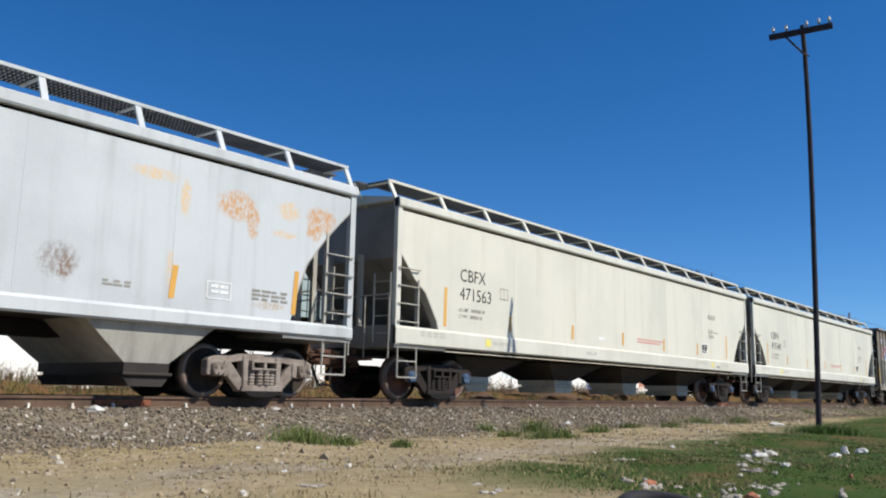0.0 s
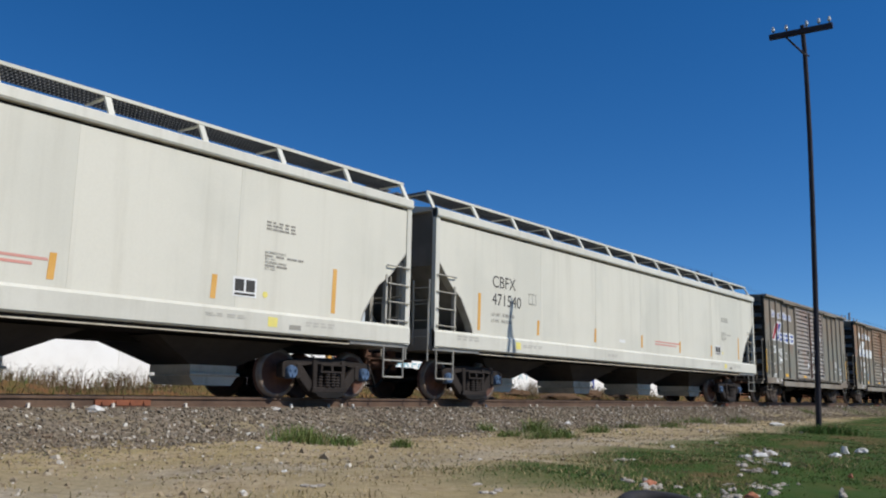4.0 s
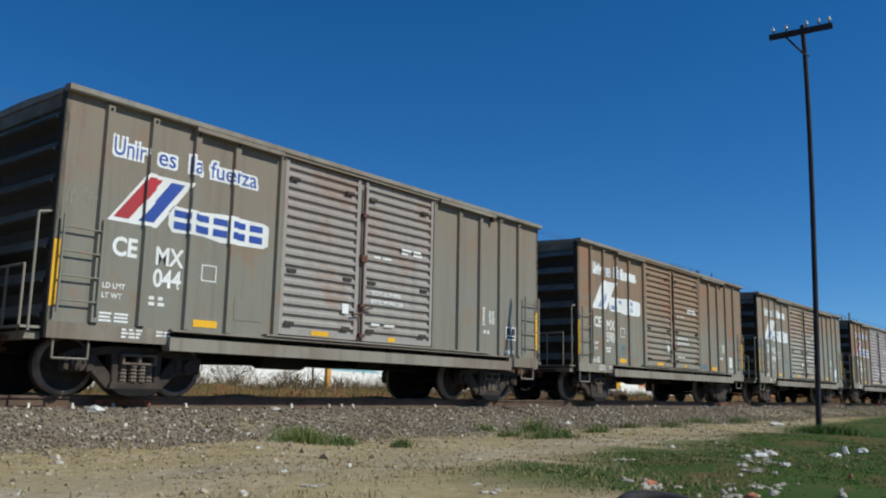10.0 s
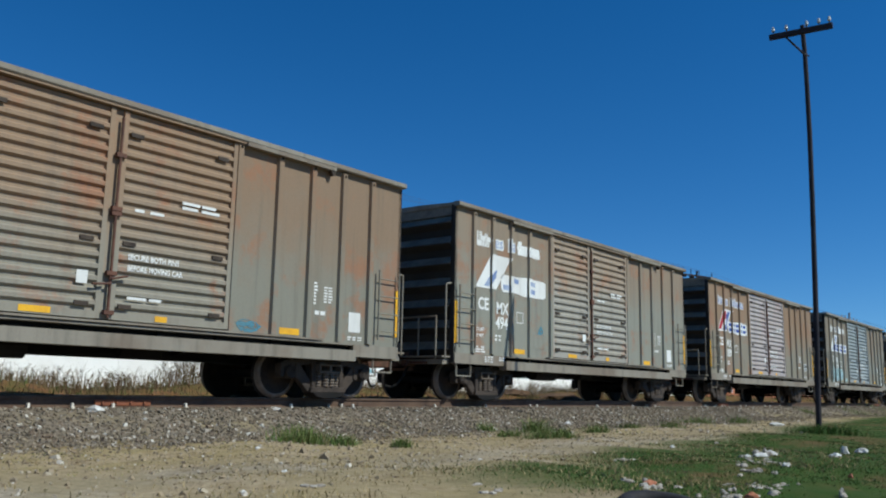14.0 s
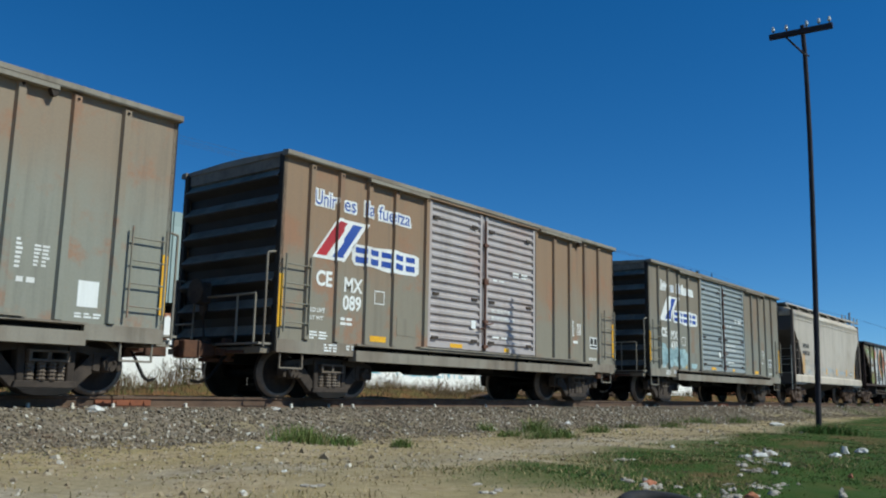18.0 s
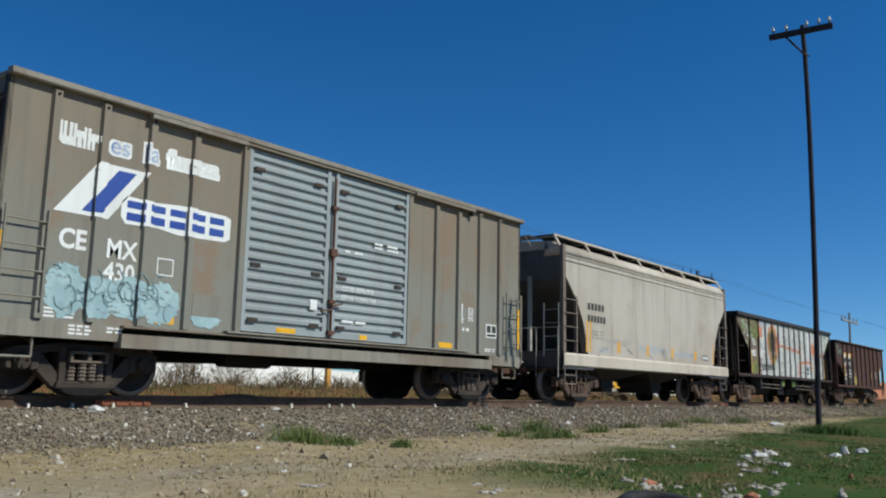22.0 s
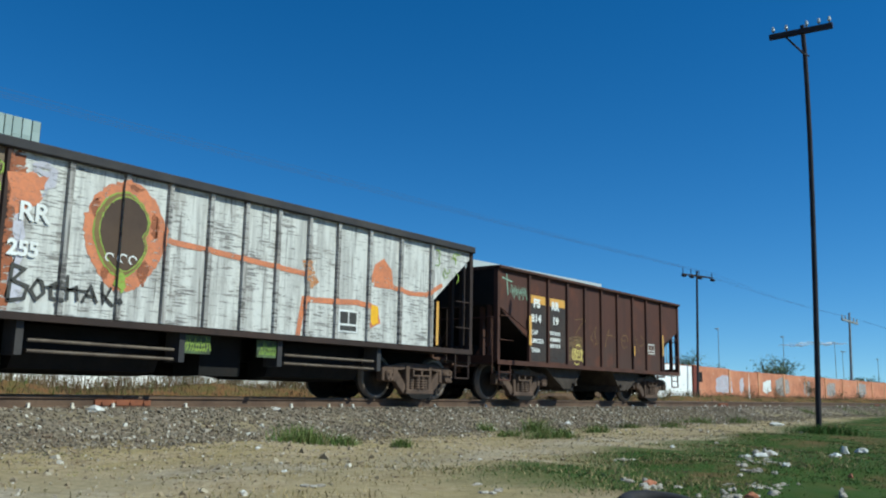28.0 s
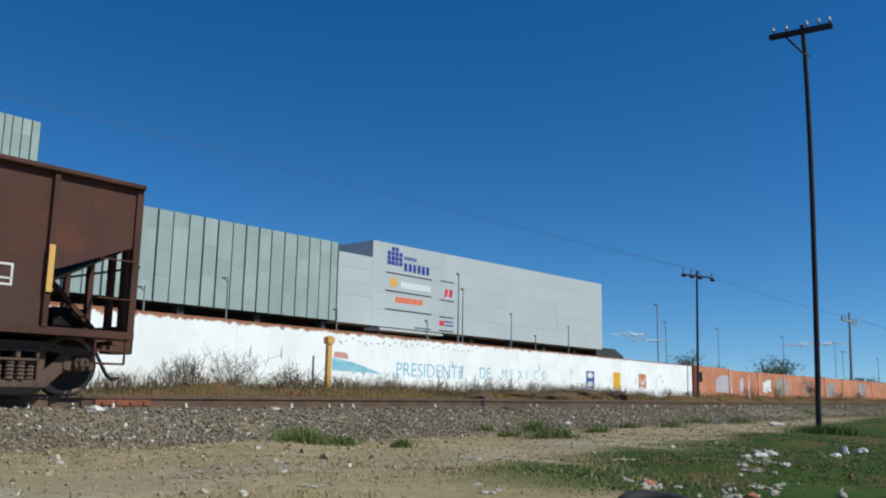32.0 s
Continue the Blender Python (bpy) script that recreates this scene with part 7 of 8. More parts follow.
def tuft(x, y, spread, height, count, material, label, name="weed_tuft", seed=0, flat=1.0):
    rr = np.random.RandomState(seed + 100)
    a = rr.normal(size=(count, 2)) * spread * np.array([1.0, flat])
    px, py = x + a[:, 0], y + a[:, 1]
    hh = height * rr.uniform(0.4, 1.0, count) * np.exp(-0.5 * (a[:, 0] / (spread * 1.6)) ** 2)
    o = blades(name, np.stack([px, py, ground_z(px, py) - 0.01], -1), hh, rr.uniform(0.003, 0.008, count), material, label, "weeds", seed, 0.5)
    o["kind"] = "stuff"
    return o


TUFTS = ((7.45, 8.21, 0.21, 0.33, 900), (7.84, 7.88, 0.11, 0.19, 420), (8.11, 7.12, 0.08, 0.17, 330), (12.84, 9.24, 0.10, 0.24, 330), (10.88, 7.42, 0.13, 0.14, 420), (13.67, 8.72, 0.15, 0.40, 520),
         (10.73, 6.73, 0.15, 0.19, 480), (10.97, 6.55, 0.13, 0.24, 480), (14.41, 7.84, 0.15, 0.23, 420), (16.94, 8.44, 0.15, 0.17, 330), (17.56, 7.80, 0.14, 0.23, 360), (21.75, 8.91, 0.27, 0.29, 520), (24.62, 8.83, 0.20, 0.32, 380),
         (36.5, 10.3, 0.25, 0.3, 260), (43.5, 10.0, 0.6, 0.4, 360), (50, 10.0, 0.8, 0.4, 360), (56, 10.1, 0.9, 0.4, 360), (64, 10.1, 1.2, 0.45, 380))
for i, (x, y, sp, hh, c) in enumerate(TUFTS):
    tuft(x, y, sp * 0.85, hh, int(c * 0.62), WEED, "green weed tuft on the ballast shoulder", seed=i)
tuft(17.9, 4.75, 0.32, 0.28, 700, GREEN, "tall grass round the foot of the pole", "grass_clump", 40)
# ---- boundary wall ----
def wall_mat(name, base, base2, under, chip, top_chip=0.0, top_z=2.2):
    q = Nodes(name)
    v = q.coords(False)
    x, y, z = q.xyz(v)
    n1 = q.noise(v, 0.8, 6.0, 0.65)
    c = q.mix(q.ramp(n1, 0.4, 0.65), base, base2)
    peel = q.noise(q.vec("MULTIPLY", v, (1.4, 1.4, 2.2)), 1.6, 8.0, 0.75)
    c = q.mix(q.ramp(peel, chip[0], chip[1]), c, under)
    if top_chip:
        hgt = q.math("ADD", z, q.math("MULTIPLY", q.math("SUBTRACT", q.noise(q.vec("MULTIPLY", v, (1.0, 1.0, 0.35)), 2.6, 7.0, 0.7), 0.5), top_chip))
        c = q.mix(q.ramp(hgt, top_z - 0.17, top_z - 0.1), c, under)
    drip = q.noise(q.vec("MULTIPLY", v, (6.0, 6.0, 0.4)), 1.0, 4.0, 0.6)
    c = q.mix(q.math("MULTIPLY", q.ramp(drip, 0.58, 0.8), 0.25), c, C(120, 100, 84))
    g = q.noise(v, 25.0)
    q.put(q.b, "Base Color", c)
    q.b.inputs["Roughness"].default_value = 0.9
    q.bump(g, 0.3, 0.01)
    return q.m


WHITEWALL = wall_mat("whitewashed_brick", C(246, 246, 243), C(238, 237, 233), C(176, 122, 92), (0.70, 0.76), 0.55, 2.31)
ORANGEWALL = wall_mat("orange_brick_paint", C(198, 132, 98), C(176, 112, 82), C(204, 172, 146), (0.60, 0.68))
BRICK = mat("brick_coping", C(178, 120, 92), C(160, 106, 82), C(130, 96, 76), 0.9, blotch=2.0, cover=0.5, gamt=0.15, bump=0.4)
WALL_Y = 22.0
wall = empty("wall_white", "long whitewashed brick boundary wall with peeling paint", "wall", kind="structure")
for k in range(24):
    a, b = -43 + k * 4.0, -43 + (k + 1) * 4.0
    z = 2.30 - 0.0035 * max(0, a)
    bm = bmesh.new()
    box(bm, a + 0.004, b - 0.004, WALL_Y, WALL_Y + 0.22, -0.5, z)
    part("wall_section", bm, WHITEWALL, wall)
    bm = bmesh.new()
    box(bm, a + 0.01, b - 0.01, WALL_Y - 0.015, WALL_Y + 0.235, z, z + 0.045)
    part("coping", bm, BRICK, wall, "bare brick coping")
END_X = 53.0
bm = bmesh.new()
box(bm, END_X, END_X + 0.55, WALL_Y - 0.12, WALL_Y + 0.3, -0.5, 2.18)
part("pier", bm, mat("dark_red_pier", C(124, 66, 54), C(110, 60, 50), C(84, 56, 48), 0.9, blotch=2.0), wall, "dark red brick pier")
PIER = wall_mat("pale_pier_paint", C(208, 152, 112), C(192, 134, 98), C(216, 190, 166), (0.6, 0.7))
owall = empty("wall_orange", "orange painted brick boundary wall running off beside the line", "wall", kind="structure")
for k in range(40):
    a, b = END_X + 0.55 + k * 6.0, END_X + 0.55 + (k + 1) * 6.0
    zt = 2.18 if k == 0 else 2.08 + 0.012 * k
    bm = bmesh.new()
    box(bm, a + 0.004, b - 0.004, WALL_Y + 0.02, WALL_Y + 0.24, -0.5, zt)
    part("wall_section", bm, ORANGEWALL, owall)
    bm = bmesh.new()
    box(bm, a - 0.12, a + 0.16, WALL_Y - 0.03, WALL_Y + 0.28, -0.5, zt + 0.05)
    part("pier", bm, PIER, owall)
for x0, x1, z0, z1, key in ((57.0, 60.2, 0.55, 1.7, "lavender"), (61.5, 62.4, 0.5, 1.6, "lavender"), (66.5, 68.4, 0.6, 1.55, "white"), (69.5, 73, 0.5, 1.8, "greypatch"), (77, 79, 0.6, 1.8, "greypatch"), (84, 87, 0.5, 1.7, "greypatch"), (63.4, 63.7, 0.2, 2.0, "white"), (95, 99, 0.6, 1.8, "greypatch")):
    rr = random.Random(int(x0 * 10))
    poly = [(x0, z0 + rr.uniform(0, 0.3)), (mixed(x0, x1, 0.5), z0 - rr.uniform(0, 0.2)), (x1, z0 + rr.uniform(0, 0.3)), (x1 - rr.uniform(0, 0.3), z1), (mixed(x0, x1, 0.4), z1 + rr.uniform(-0.1, 0.2)), (x0 + rr.uniform(0, 0.2), z1 - 0.2)]
    poly = ragged(poly, 0.05, 4, rr)
    paint("paint_patch", [poly], M[key], owall, WALL_Y + 0.015, label="whitish paint patch on the wall")
paint("wall_opening", [rect(53.95, 54.75, 1.15, 1.82)], M["dark"], owall, WALL_Y + 0.014, label="dark hole in the wall")
TURQ = mat("turquoise_wall_paint", C(112, 178, 198), C(150, 200, 212), C(220, 222, 220), 0.85, blotch=3.0, cover=0.8, gamt=0.08, bump=0.0)
letters("PRESIDENTE", 24.55, 0.74, 0.56, TURQ, wall, WALL_Y - 0.004, name="wall_lettering", squeeze=1.02, bold=-0.004, label="faded turquoise painted words")
letters("DE", 29.95, 0.78, 0.52, TURQ, wall, WALL_Y - 0.004, name="wall_lettering", squeeze=1.0, bold=-0.004)
for k, ch in enumerate("MEXICO"):
    letters(ch, 31.65 + k * 0.66, 0.82, 0.46, TURQ, wall, WALL_Y - 0.004, name="wall_lettering", squeeze=1.0, bold=-0.006)
paint("painted_wedge", [[(21.2, 0.86), (23.8, 0.80), (22.3, 1.16), (21.2, 1.3)]], TURQ, wall, WALL_Y - 0.004, label="faded turquoise painted wedge")
paint("painted_wedge", [[(21.25, 1.32), (22.0, 1.28), (21.9, 1.5), (21.3, 1.52)]], M["pinkred"], wall, WALL_Y - 0.005, label="faded pink painted patch")
paint("painted_emblem", [rect(39.3, 40.15, 0.5, 1.4)], M["blue"], wall, WALL_Y - 0.004, label="blue and white painted emblem")
paint("emblem_mark", [[(39.72 + 0.3 * math.cos(t), zc + 0.16 * math.sin(t)) for t in np.linspace(0, 5.9, 12)] for zc in (0.72, 1.18)], M["white"], wall, WALL_Y - 0.008)
paint("painted_emblem", [rect(42.25, 43.1, 0.55, 1.42)], M["yellow"], wall, WALL_Y - 0.004, label="yellow painted emblem")
paint("painted_emblem", [rect(45.35, 46.3, 0.58, 1.42)], M["orange"], wall, WALL_Y - 0.004, label="orange and white painted emblem")
paint("emblem_mark", [[(45.45, 1.3), (45.8, 0.9), (46.2, 1.3), (46.0, 0.8), (45.65, 0.8)], rect(45.5, 46.1, 0.62, 0.7)], M["white"], wall, WALL_Y - 0.008)
rr = random.Random(8)
q = []
for k in range(26):
    x, z = 21.5 + k * 0.33, 1.95 + rr.uniform(-0.06, 0.06)
    q += stroke([(x, z), (x + rr.uniform(0.05, 0.15), z + rr.uniform(-0.14, 0.14))], 0.05)
paint("faint_lettering", q, M["palegrey"], wall, WALL_Y - 0.003, label="faint worn painted writing")
# wall marks: grey peeling streaks low on the wall
q = []
for k in range(46):
    x = rr.uniform(14, 52)
    z = rr.uniform(0.25, 1.2)
    q.append([(x, z), (x + rr.uniform(0.02, 0.08), z + 0.02), (x + rr.uniform(0.0, 0.06), z + rr.uniform(0.15, 0.5)), (x - 0.02, z + rr.uniform(0.1, 0.4))])
paint("peeling_streak", q, M["greypatch"], wall, WALL_Y - 0.002)

# ---- shopping centre behind the wall ----
mall = empty("shopping_centre", "large shopping centre with grey-green panels and a white clad hall", "building", kind="structure")
PANEL = []
for i, (a, b) in enumerate(((C(156, 170, 165), C(150, 164, 159)), (C(161, 175, 170), C(155, 168, 163)), (C(151, 165, 160), C(147, 161, 156)))):
    PANEL.append(mat("facade_panel_paint", a, b, C(112, 124, 120), 0.6, streak=0.8, cover=0.3, blotch=0.2, gamt=0.05, bump=0.0))
GAPMAT = mat("panel_gap", C(62, 70, 70), C(54, 60, 60), None, 0.8, gamt=0.05, bump=0.0)
CLAD = mat("white_cladding", C(184, 189, 188), C(178, 184, 184), C(166, 171, 171), 0.5, streak=0.5, cover=0.25, blotch=0.1, gamt=0.03, bump=0.0)
MY = 60.0
bm = bmesh.new()
box(bm, -10, 58.0, MY + 0.3, MY + 60, 6.9, 14.3)
box(bm, -20, 28.0, MY + 0.3, MY + 40, 14.3, 18.9)
part("panel_backing", bm, GAPMAT, mall)
rr = random.Random(14)
x = 6.0
while x < 57.9:
    w = min(rr.choice((1.3, 1.42, 1.3)), 57.98 - x)
    z = 6.9
    top = 14.35 + 0.012 * (x - 36)
    while z < top - 0.05:
        hh = min(rr.choice((1.1, 1.6, 2.1, 2.6)), top - z)
        bm = bmesh.new()
        box(bm, x + 0.01, x + w - 0.01, MY, MY + 0.25, z + 0.004, z + hh - 0.004)
        part("facade_panel", bm, rr.choice(PANEL), mall)
        z += hh
    x += w + rr.choice((0.09, 0.12, 0.16))
x = 14.0
while x < 27.9:
    w = min(rr.choice((0.5, 0.56, 0.62)), 28.0 - x)
    z = 14.4
    while z < 18.85:
        hh = min(rr.choice((1.1, 1.6, 2.1)), 18.9 - z)
        if rr.random() > 0.02:
            bm = bmesh.new()
            box(bm, x + 0.01, x + w - 0.01, MY, MY + 0.25, z + 0.004, z + hh - 0.004)
            part("facade_panel", bm, rr.choice(PANEL), mall)
        z += hh
    x += w + rr.choice((0.06, 0.08, 0.1))
def hall_top(x):
    return 15.62 + 0.0165 * (x - 63.0)


for a, b in ((58.15, 63.0), (63.0, 75.0), (75.0, 87.0), (87.0, 99.5), (99.5, 112.0)):
    for k in range(5):
        bm = bmesh.new()
        za, zc = (13.8, 13.8) if b < 64 else (hall_top(a), hall_top(b))
        prism(bm, [(a + 0.006, mixed(6.8, za, k / 5) + 0.006), (b - 0.006, mixed(6.8, zc, k / 5) + 0.006), (b - 0.006, mixed(6.8, zc, (k + 1) / 5) - 0.006), (a + 0.006, mixed(6.8, za, (k + 1) / 5) - 0.006)], MY, MY + 0.4)
        part("cladding_panel", bm, CLAD, mall)
bm = bmesh.new()
box(bm, 58.2, 111.9, MY + 0.4, MY + 50, 6.8, 13.7)
box(bm, 63.1, 111.9, MY + 0.4, MY + 50, 13.7, 15.6)
part("hall_body", bm, CLAD, mall)
bm = bmesh.new()
box(bm, 55.0, 63.0, MY + 6, MY + 14, 13.7, 15.4)
part("roof_plant_room", bm, GAPMAT, mall, "dark roof box set back from the front")
# Solid block in near-black, painting in the shade below the hall.
bm = bmesh.new()
box(bm, -20, 112, MY + 2.5, MY + 50, 0, 6.85)
part("parking_storey", bm, M["dark"], mall, "solid near-black storey standing in for shaded open parking under the hall")
for x in np.arange(-15, 112, 8.0):
    bm = bmesh.new()
    box(bm, x - 0.3, x + 0.3, MY + 0.6, MY + 1.2, 0, 6.8)
    part("column", bm, GAPMAT, mall)
bm = bmesh.new()
prism(bm, [(112.0, 4.0), (121.0, 4.0), (120.6, 6.2), (117.8, 7.2), (112.0, 7.2)], MY + 1, MY + 20)
part("ramp_block", bm, GAPMAT, mall, "dark sloping block at the end of the building")
bm = bmesh.new()
box(bm, 62.0, 72.0, MY - 2.2, MY, 6.2, 6.45)
part("canopy", bm, CLAD, mall)
# signs on the white hall: coloured shapes and dark rules
y = MY - 0.02
SIGNBLUE = mat("sign_blue", C(40, 62, 140), C(46, 68, 146), None, 0.5, gamt=0.03, bump=0.0)
SIGNRED = mat("sign_red", C(214, 60, 70), C(206, 56, 66), None, 0.5, gamt=0.03, bump=0.0)
SIGNORANGE = mat("sign_orange", C(232, 110, 50), C(226, 104, 46), None, 0.5, gamt=0.03, bump=0.0)
SIGNYEL = mat("sign_yellow", C(236, 170, 60), C(230, 164, 54), None, 0.5, gamt=0.03, bump=0.0)
SIGNWHITE = mat("sign_white", C(226, 228, 232), C(220, 222, 228), None, 0.5, gamt=0.03, bump=0.0)
blocks = []
for i in range(4):
    for j in range(4):
        if (i, j) not in ((0, 3), (3, 3)):
            u, w = 65.2 + i * 0.62, 13.4 + j * 0.5
            blocks.append([(u + 0.04, w), (u + 0.55, w + rr.uniform(-0.04, 0.04)), (u + 0.5 + rr.uniform(-0.06, 0.06), w + 0.44), (u, w + 0.42)])
paint("sign_emblem", blocks, SIGNBLUE, mall, y, label="blue emblem of broken squares")
paint("sign_word", [rect(67.9 + k * 0.36, 68.15 + k * 0.36, 14.2, 14.55) for k in range(6)], SIGNBLUE, mall, y)
paint("sign_word", [rect(67.9 + k * 0.74, 68.4 + k * 0.74, 12.95, 13.85) for k in range(6)], SIGNBLUE, mall, y)
for z in (12.45, 10.55, 8.6):
    paint("sign_rule", [rect(65.0, 72.6, z, z + 0.14)], M["black"], mall, y, label="thin dark rule")
for z in (12.55, 10.4, 8.5, 6.95):
    paint("sign_rule", [rect(74.1, 76.6, z, z + 0.14)], M["black"], mall, y)
paint("sign_rule", [rect(69.8, 72.6, 6.95, 7.08)], M["black"], mall, y)
star = [(66.3 + math.cos(k * math.pi / 5) * (0.85 if k % 2 == 0 else 0.4), 11.55 + math.sin(k * math.pi / 5) * (0.75 if k % 2 == 0 else 0.35)) for k in range(10)]
paint("sign_emblem", [star], SIGNYEL, mall, y, label="yellow star emblem")
paint("sign_word", [rect(67.5 + k * 0.55, 67.95 + k * 0.55, 11.1, 11.75) for k in range(9)], SIGNWHITE, mall, y)
paint("sign_word", [rect(66.6 + k * 0.5, 67.0 + k * 0.5, 9.5, 10.1, 0.12) for k in range(9)], SIGNORANGE, mall, y)
paint("sign_word", [rect(74.9, 75.4, 10.9, 11.8, 0.15), rect(75.7, 76.3, 10.9, 11.8, 0.15)], SIGNRED, mall, y)
paint("sign_word", [rect(74.1, 74.9, 7.6, 8.15)], SIGNRED, mall, y)
paint("sign_word", [rect(75.0, 76.6, 7.6, 7.75), rect(75.0, 76.6, 8.0, 8.15)], SIGNBLUE, mall, y)

# ---- poles, lamps and wires ----
WOOD = mat("tarred_pole_wood", C(50, 46, 50), C(40, 37, 42), C(68, 60, 58), 0.85, streak=8.0, cover=0.4, blotch=2.0, gamt=0.2, bump=0.3)
GLASS = mat("glazed_insulator", C(196, 196, 190), C(170, 168, 160), None, 0.25, blotch=4.0, gamt=0.05, bump=0.0, spec=0.6)
STEELPOLE = mat("grey_lamp_pole", C(146, 148, 146), C(130, 132, 132), None, 0.6, metal=0.2, gamt=0.06, bump=0.0)
tele = empty("telegraph_pole", "dark thin leaning telegraph pole with a crossarm in the grass", "pole")
base, head = Vector((17.96, 4.9, -0.7)), Vector((18.36, 4.9, 8.14))
bm = bmesh.new()
course = [base] + [Vector((x, 4.9, z)) for z, x in ((0.8, 18.11), (2.4, 18.26), (4.2, 18.40), (5.6, 18.475), (6.8, 18.475), (7.5, 18.45))] + [head]
rows = [[bm.verts.new(p + Vector((math.cos(w) * (0.057 - 0.0014 * k), math.sin(w) * (0.057 - 0.0014 * k), 0))) for w in np.linspace(0, 2 * math.pi, 12, endpoint=False)] for k, p in enumerate(course)]
for ra, rb in zip(rows, rows[1:]):
    for k in range(12):
        bm.faces.new((ra[k], ra[(k + 1) % 12], rb[(k + 1) % 12], rb[k]))
bm.faces.new(rows[0][::-1])
bm.faces.new(rows[-1])
part("pole_shaft", bm, WOOD, tele, smooth=False)
arm_way = Vector((-0.16, 0.98, 0.0)).normalized()
mid = base.lerp(head, 0.982)
a, b = mid + arm_way * 0.66 + Vector((-0.07, 0, -0.02)), mid - arm_way * 0.62 + Vector((-0.07, 0, 0.01))
bm = bmesh.new()
d = (b - a)
m = d.to_track_quat("X", "Z").to_matrix().to_4x4()
box(bm, 0, d.length, -0.045, 0.045, -0.06, 0.06)
bmesh.ops.transform(bm, matrix=Matrix.Translation(a) @ m, verts=bm.verts)
part("crossarm", bm, WOOD, tele, bevel=0.008)
for k, u in enumerate((0.07, 0.28, 0.60, 0.79, 0.95)):
    p = a.lerp(b, u) + Vector((0, 0, 0.06))
    bm = bmesh.new()
    tube(bm, p, p + Vector((0, 0, 0.08)), 0.012, 6)
    pin = part("insulator_pin", bm, WOOD, tele)
    bm = bmesh.new()
    for r0, r1, z0, z1 in ((0.034, 0.036, 0.06, 0.10), (0.022, 0.03, 0.10, 0.12), (0.03, 0.018, 0.12, 0.16)):
        tube(bm, p + Vector((0, 0, z0)), p + Vector((0, 0, z1)), r0, 10, r1)
    part("insulator", bm, GLASS, pin, "pale glazed insulator", True)
bm = bmesh.new()
pipe(bm, [a.lerp(b, 0.26) + Vector((0, 0, -0.05)), Vector((18.38, 4.9, 7.5))], 0.022)
tube(bm, (18.35, 4.9, 7.5), (18.55, 4.85, 7.5), 0.02, 6)
part("brace", bm, WOOD, tele)

floodlight = empty("floodlight_pole", "dark pole with a crossarm of floodlights before the wall", "lamp post")
bm = bmesh.new()
tube(bm, (52.4, 21.4, -0.2), (52.85, 21.4, 8.25), 0.085, 10, 0.065)
part("pole_shaft", bm, WOOD, floodlight)
bm = bmesh.new()
tube(bm, (51.35, 21.75, 7.9), (54.55, 21.05, 7.95), 0.055, 8)
part("crossarm", bm, WOOD, floodlight)
for u in (0.02, 0.28, 0.55, 0.98):
    bm = bmesh.new()
    x, y2 = mixed(51.35, 54.55, u), mixed(21.75, 21.05, u)
    box(bm, x - 0.16, x + 0.16, y2 - 0.2, y2 + 0.08, 7.72, 7.88)
    part("lamp_head", bm, WOOD, floodlight, bevel=0.05)
    bm = bmesh.new()
    tube(bm, (x, y2, 7.9), (x, y2, 8.3), 0.025, 6)
    part("pin", bm, WOOD, floodlight)


def lamp_post(x, y, z, reach, r=0.09, two=False, label="slim grey car park lamp post"):
    ob = empty("lamp_post", label, "lamp post", "lamp posts behind the wall")
    bm = bmesh.new()
    tube(bm, (x, y, -0.1), (x, y, z), r, 8, r * 0.6)
    part("pole_shaft", bm, STEELPOLE, ob)
    for s in ((-1, 1) if two else (-1,)):
        bm = bmesh.new()
        tube(bm, (x, y, z - 0.25), (x + s * reach, y - 0.2, z - 0.1), r * 0.5, 6)
        part("lamp_arm", bm, STEELPOLE, ob)
        bm = bmesh.new()
        box(bm, x + s * reach - reach * 0.35, x + s * reach + reach * 0.35, y - 0.2 - reach * 0.2, y - 0.2 + reach * 0.2, z - 0.1 - r, z - 0.1 + r)
        part("lamp_head", bm, STEELPOLE, ob, bevel=0.06)
    return ob


for x, y, z, reach, two in ((76.4, 35, 8.9, 0.9, False), (100.6, 45, 9.5, 1.0, False), (131.2, 50, 10.9, 1.2, False), (147, 45, 10.5, 1.3, False), (179, 45, 11.3, 1.5, False), (205, 50, 11.0, 1.5, True), (215, 45, 9.6, 1.4, False), (260, 50, 11.5, 1.6, True)):
    lamp_post(x, y, z, reach * 0.8, 0.075, two)
for x, y, z in ((33.6, 26, 6.1), (39.2, 30, 6.2), (44.2, 30, 5.15), (51.2, 30, 4.85), (22.55, 30, 4.9), (18.6, 30, 4.1), (29.1, 30, 4.15), (47.0, 30, 4.0), (36.0, 30, 4.1)):
    lamp_post(x, y, z, 0.35, 0.05, False, "thin grey post with a small lamp behind the wall")
util = empty("utility_pole", "grey concrete utility pole with a crossarm behind the wall", "pole")
bm = bmesh.new()
tube(bm, (99.2, 23.5, -0.3), (100.2, 23.5, 9.6), 0.17, 8, 0.11)
part("pole_shaft", bm, STEELPOLE, util)
bm = bmesh.new()
box(bm, 96.9, 103.6, 23.42, 23.58, 8.55, 8.75)
part("crossarm", bm, STEELPOLE, util)
for x in (97.1, 98.5, 102, 103.4):
    bm = bmesh.new()
    tube(bm, (x, 23.5, 8.75), (x, 23.5, 9.15), 0.07, 6)
    part("insulator", bm, GLASS, util)
WIRE = mat("thin_cable", C(58, 84, 118), C(54, 78, 110), None, 0.7, gamt=0.03, bump=0.0)
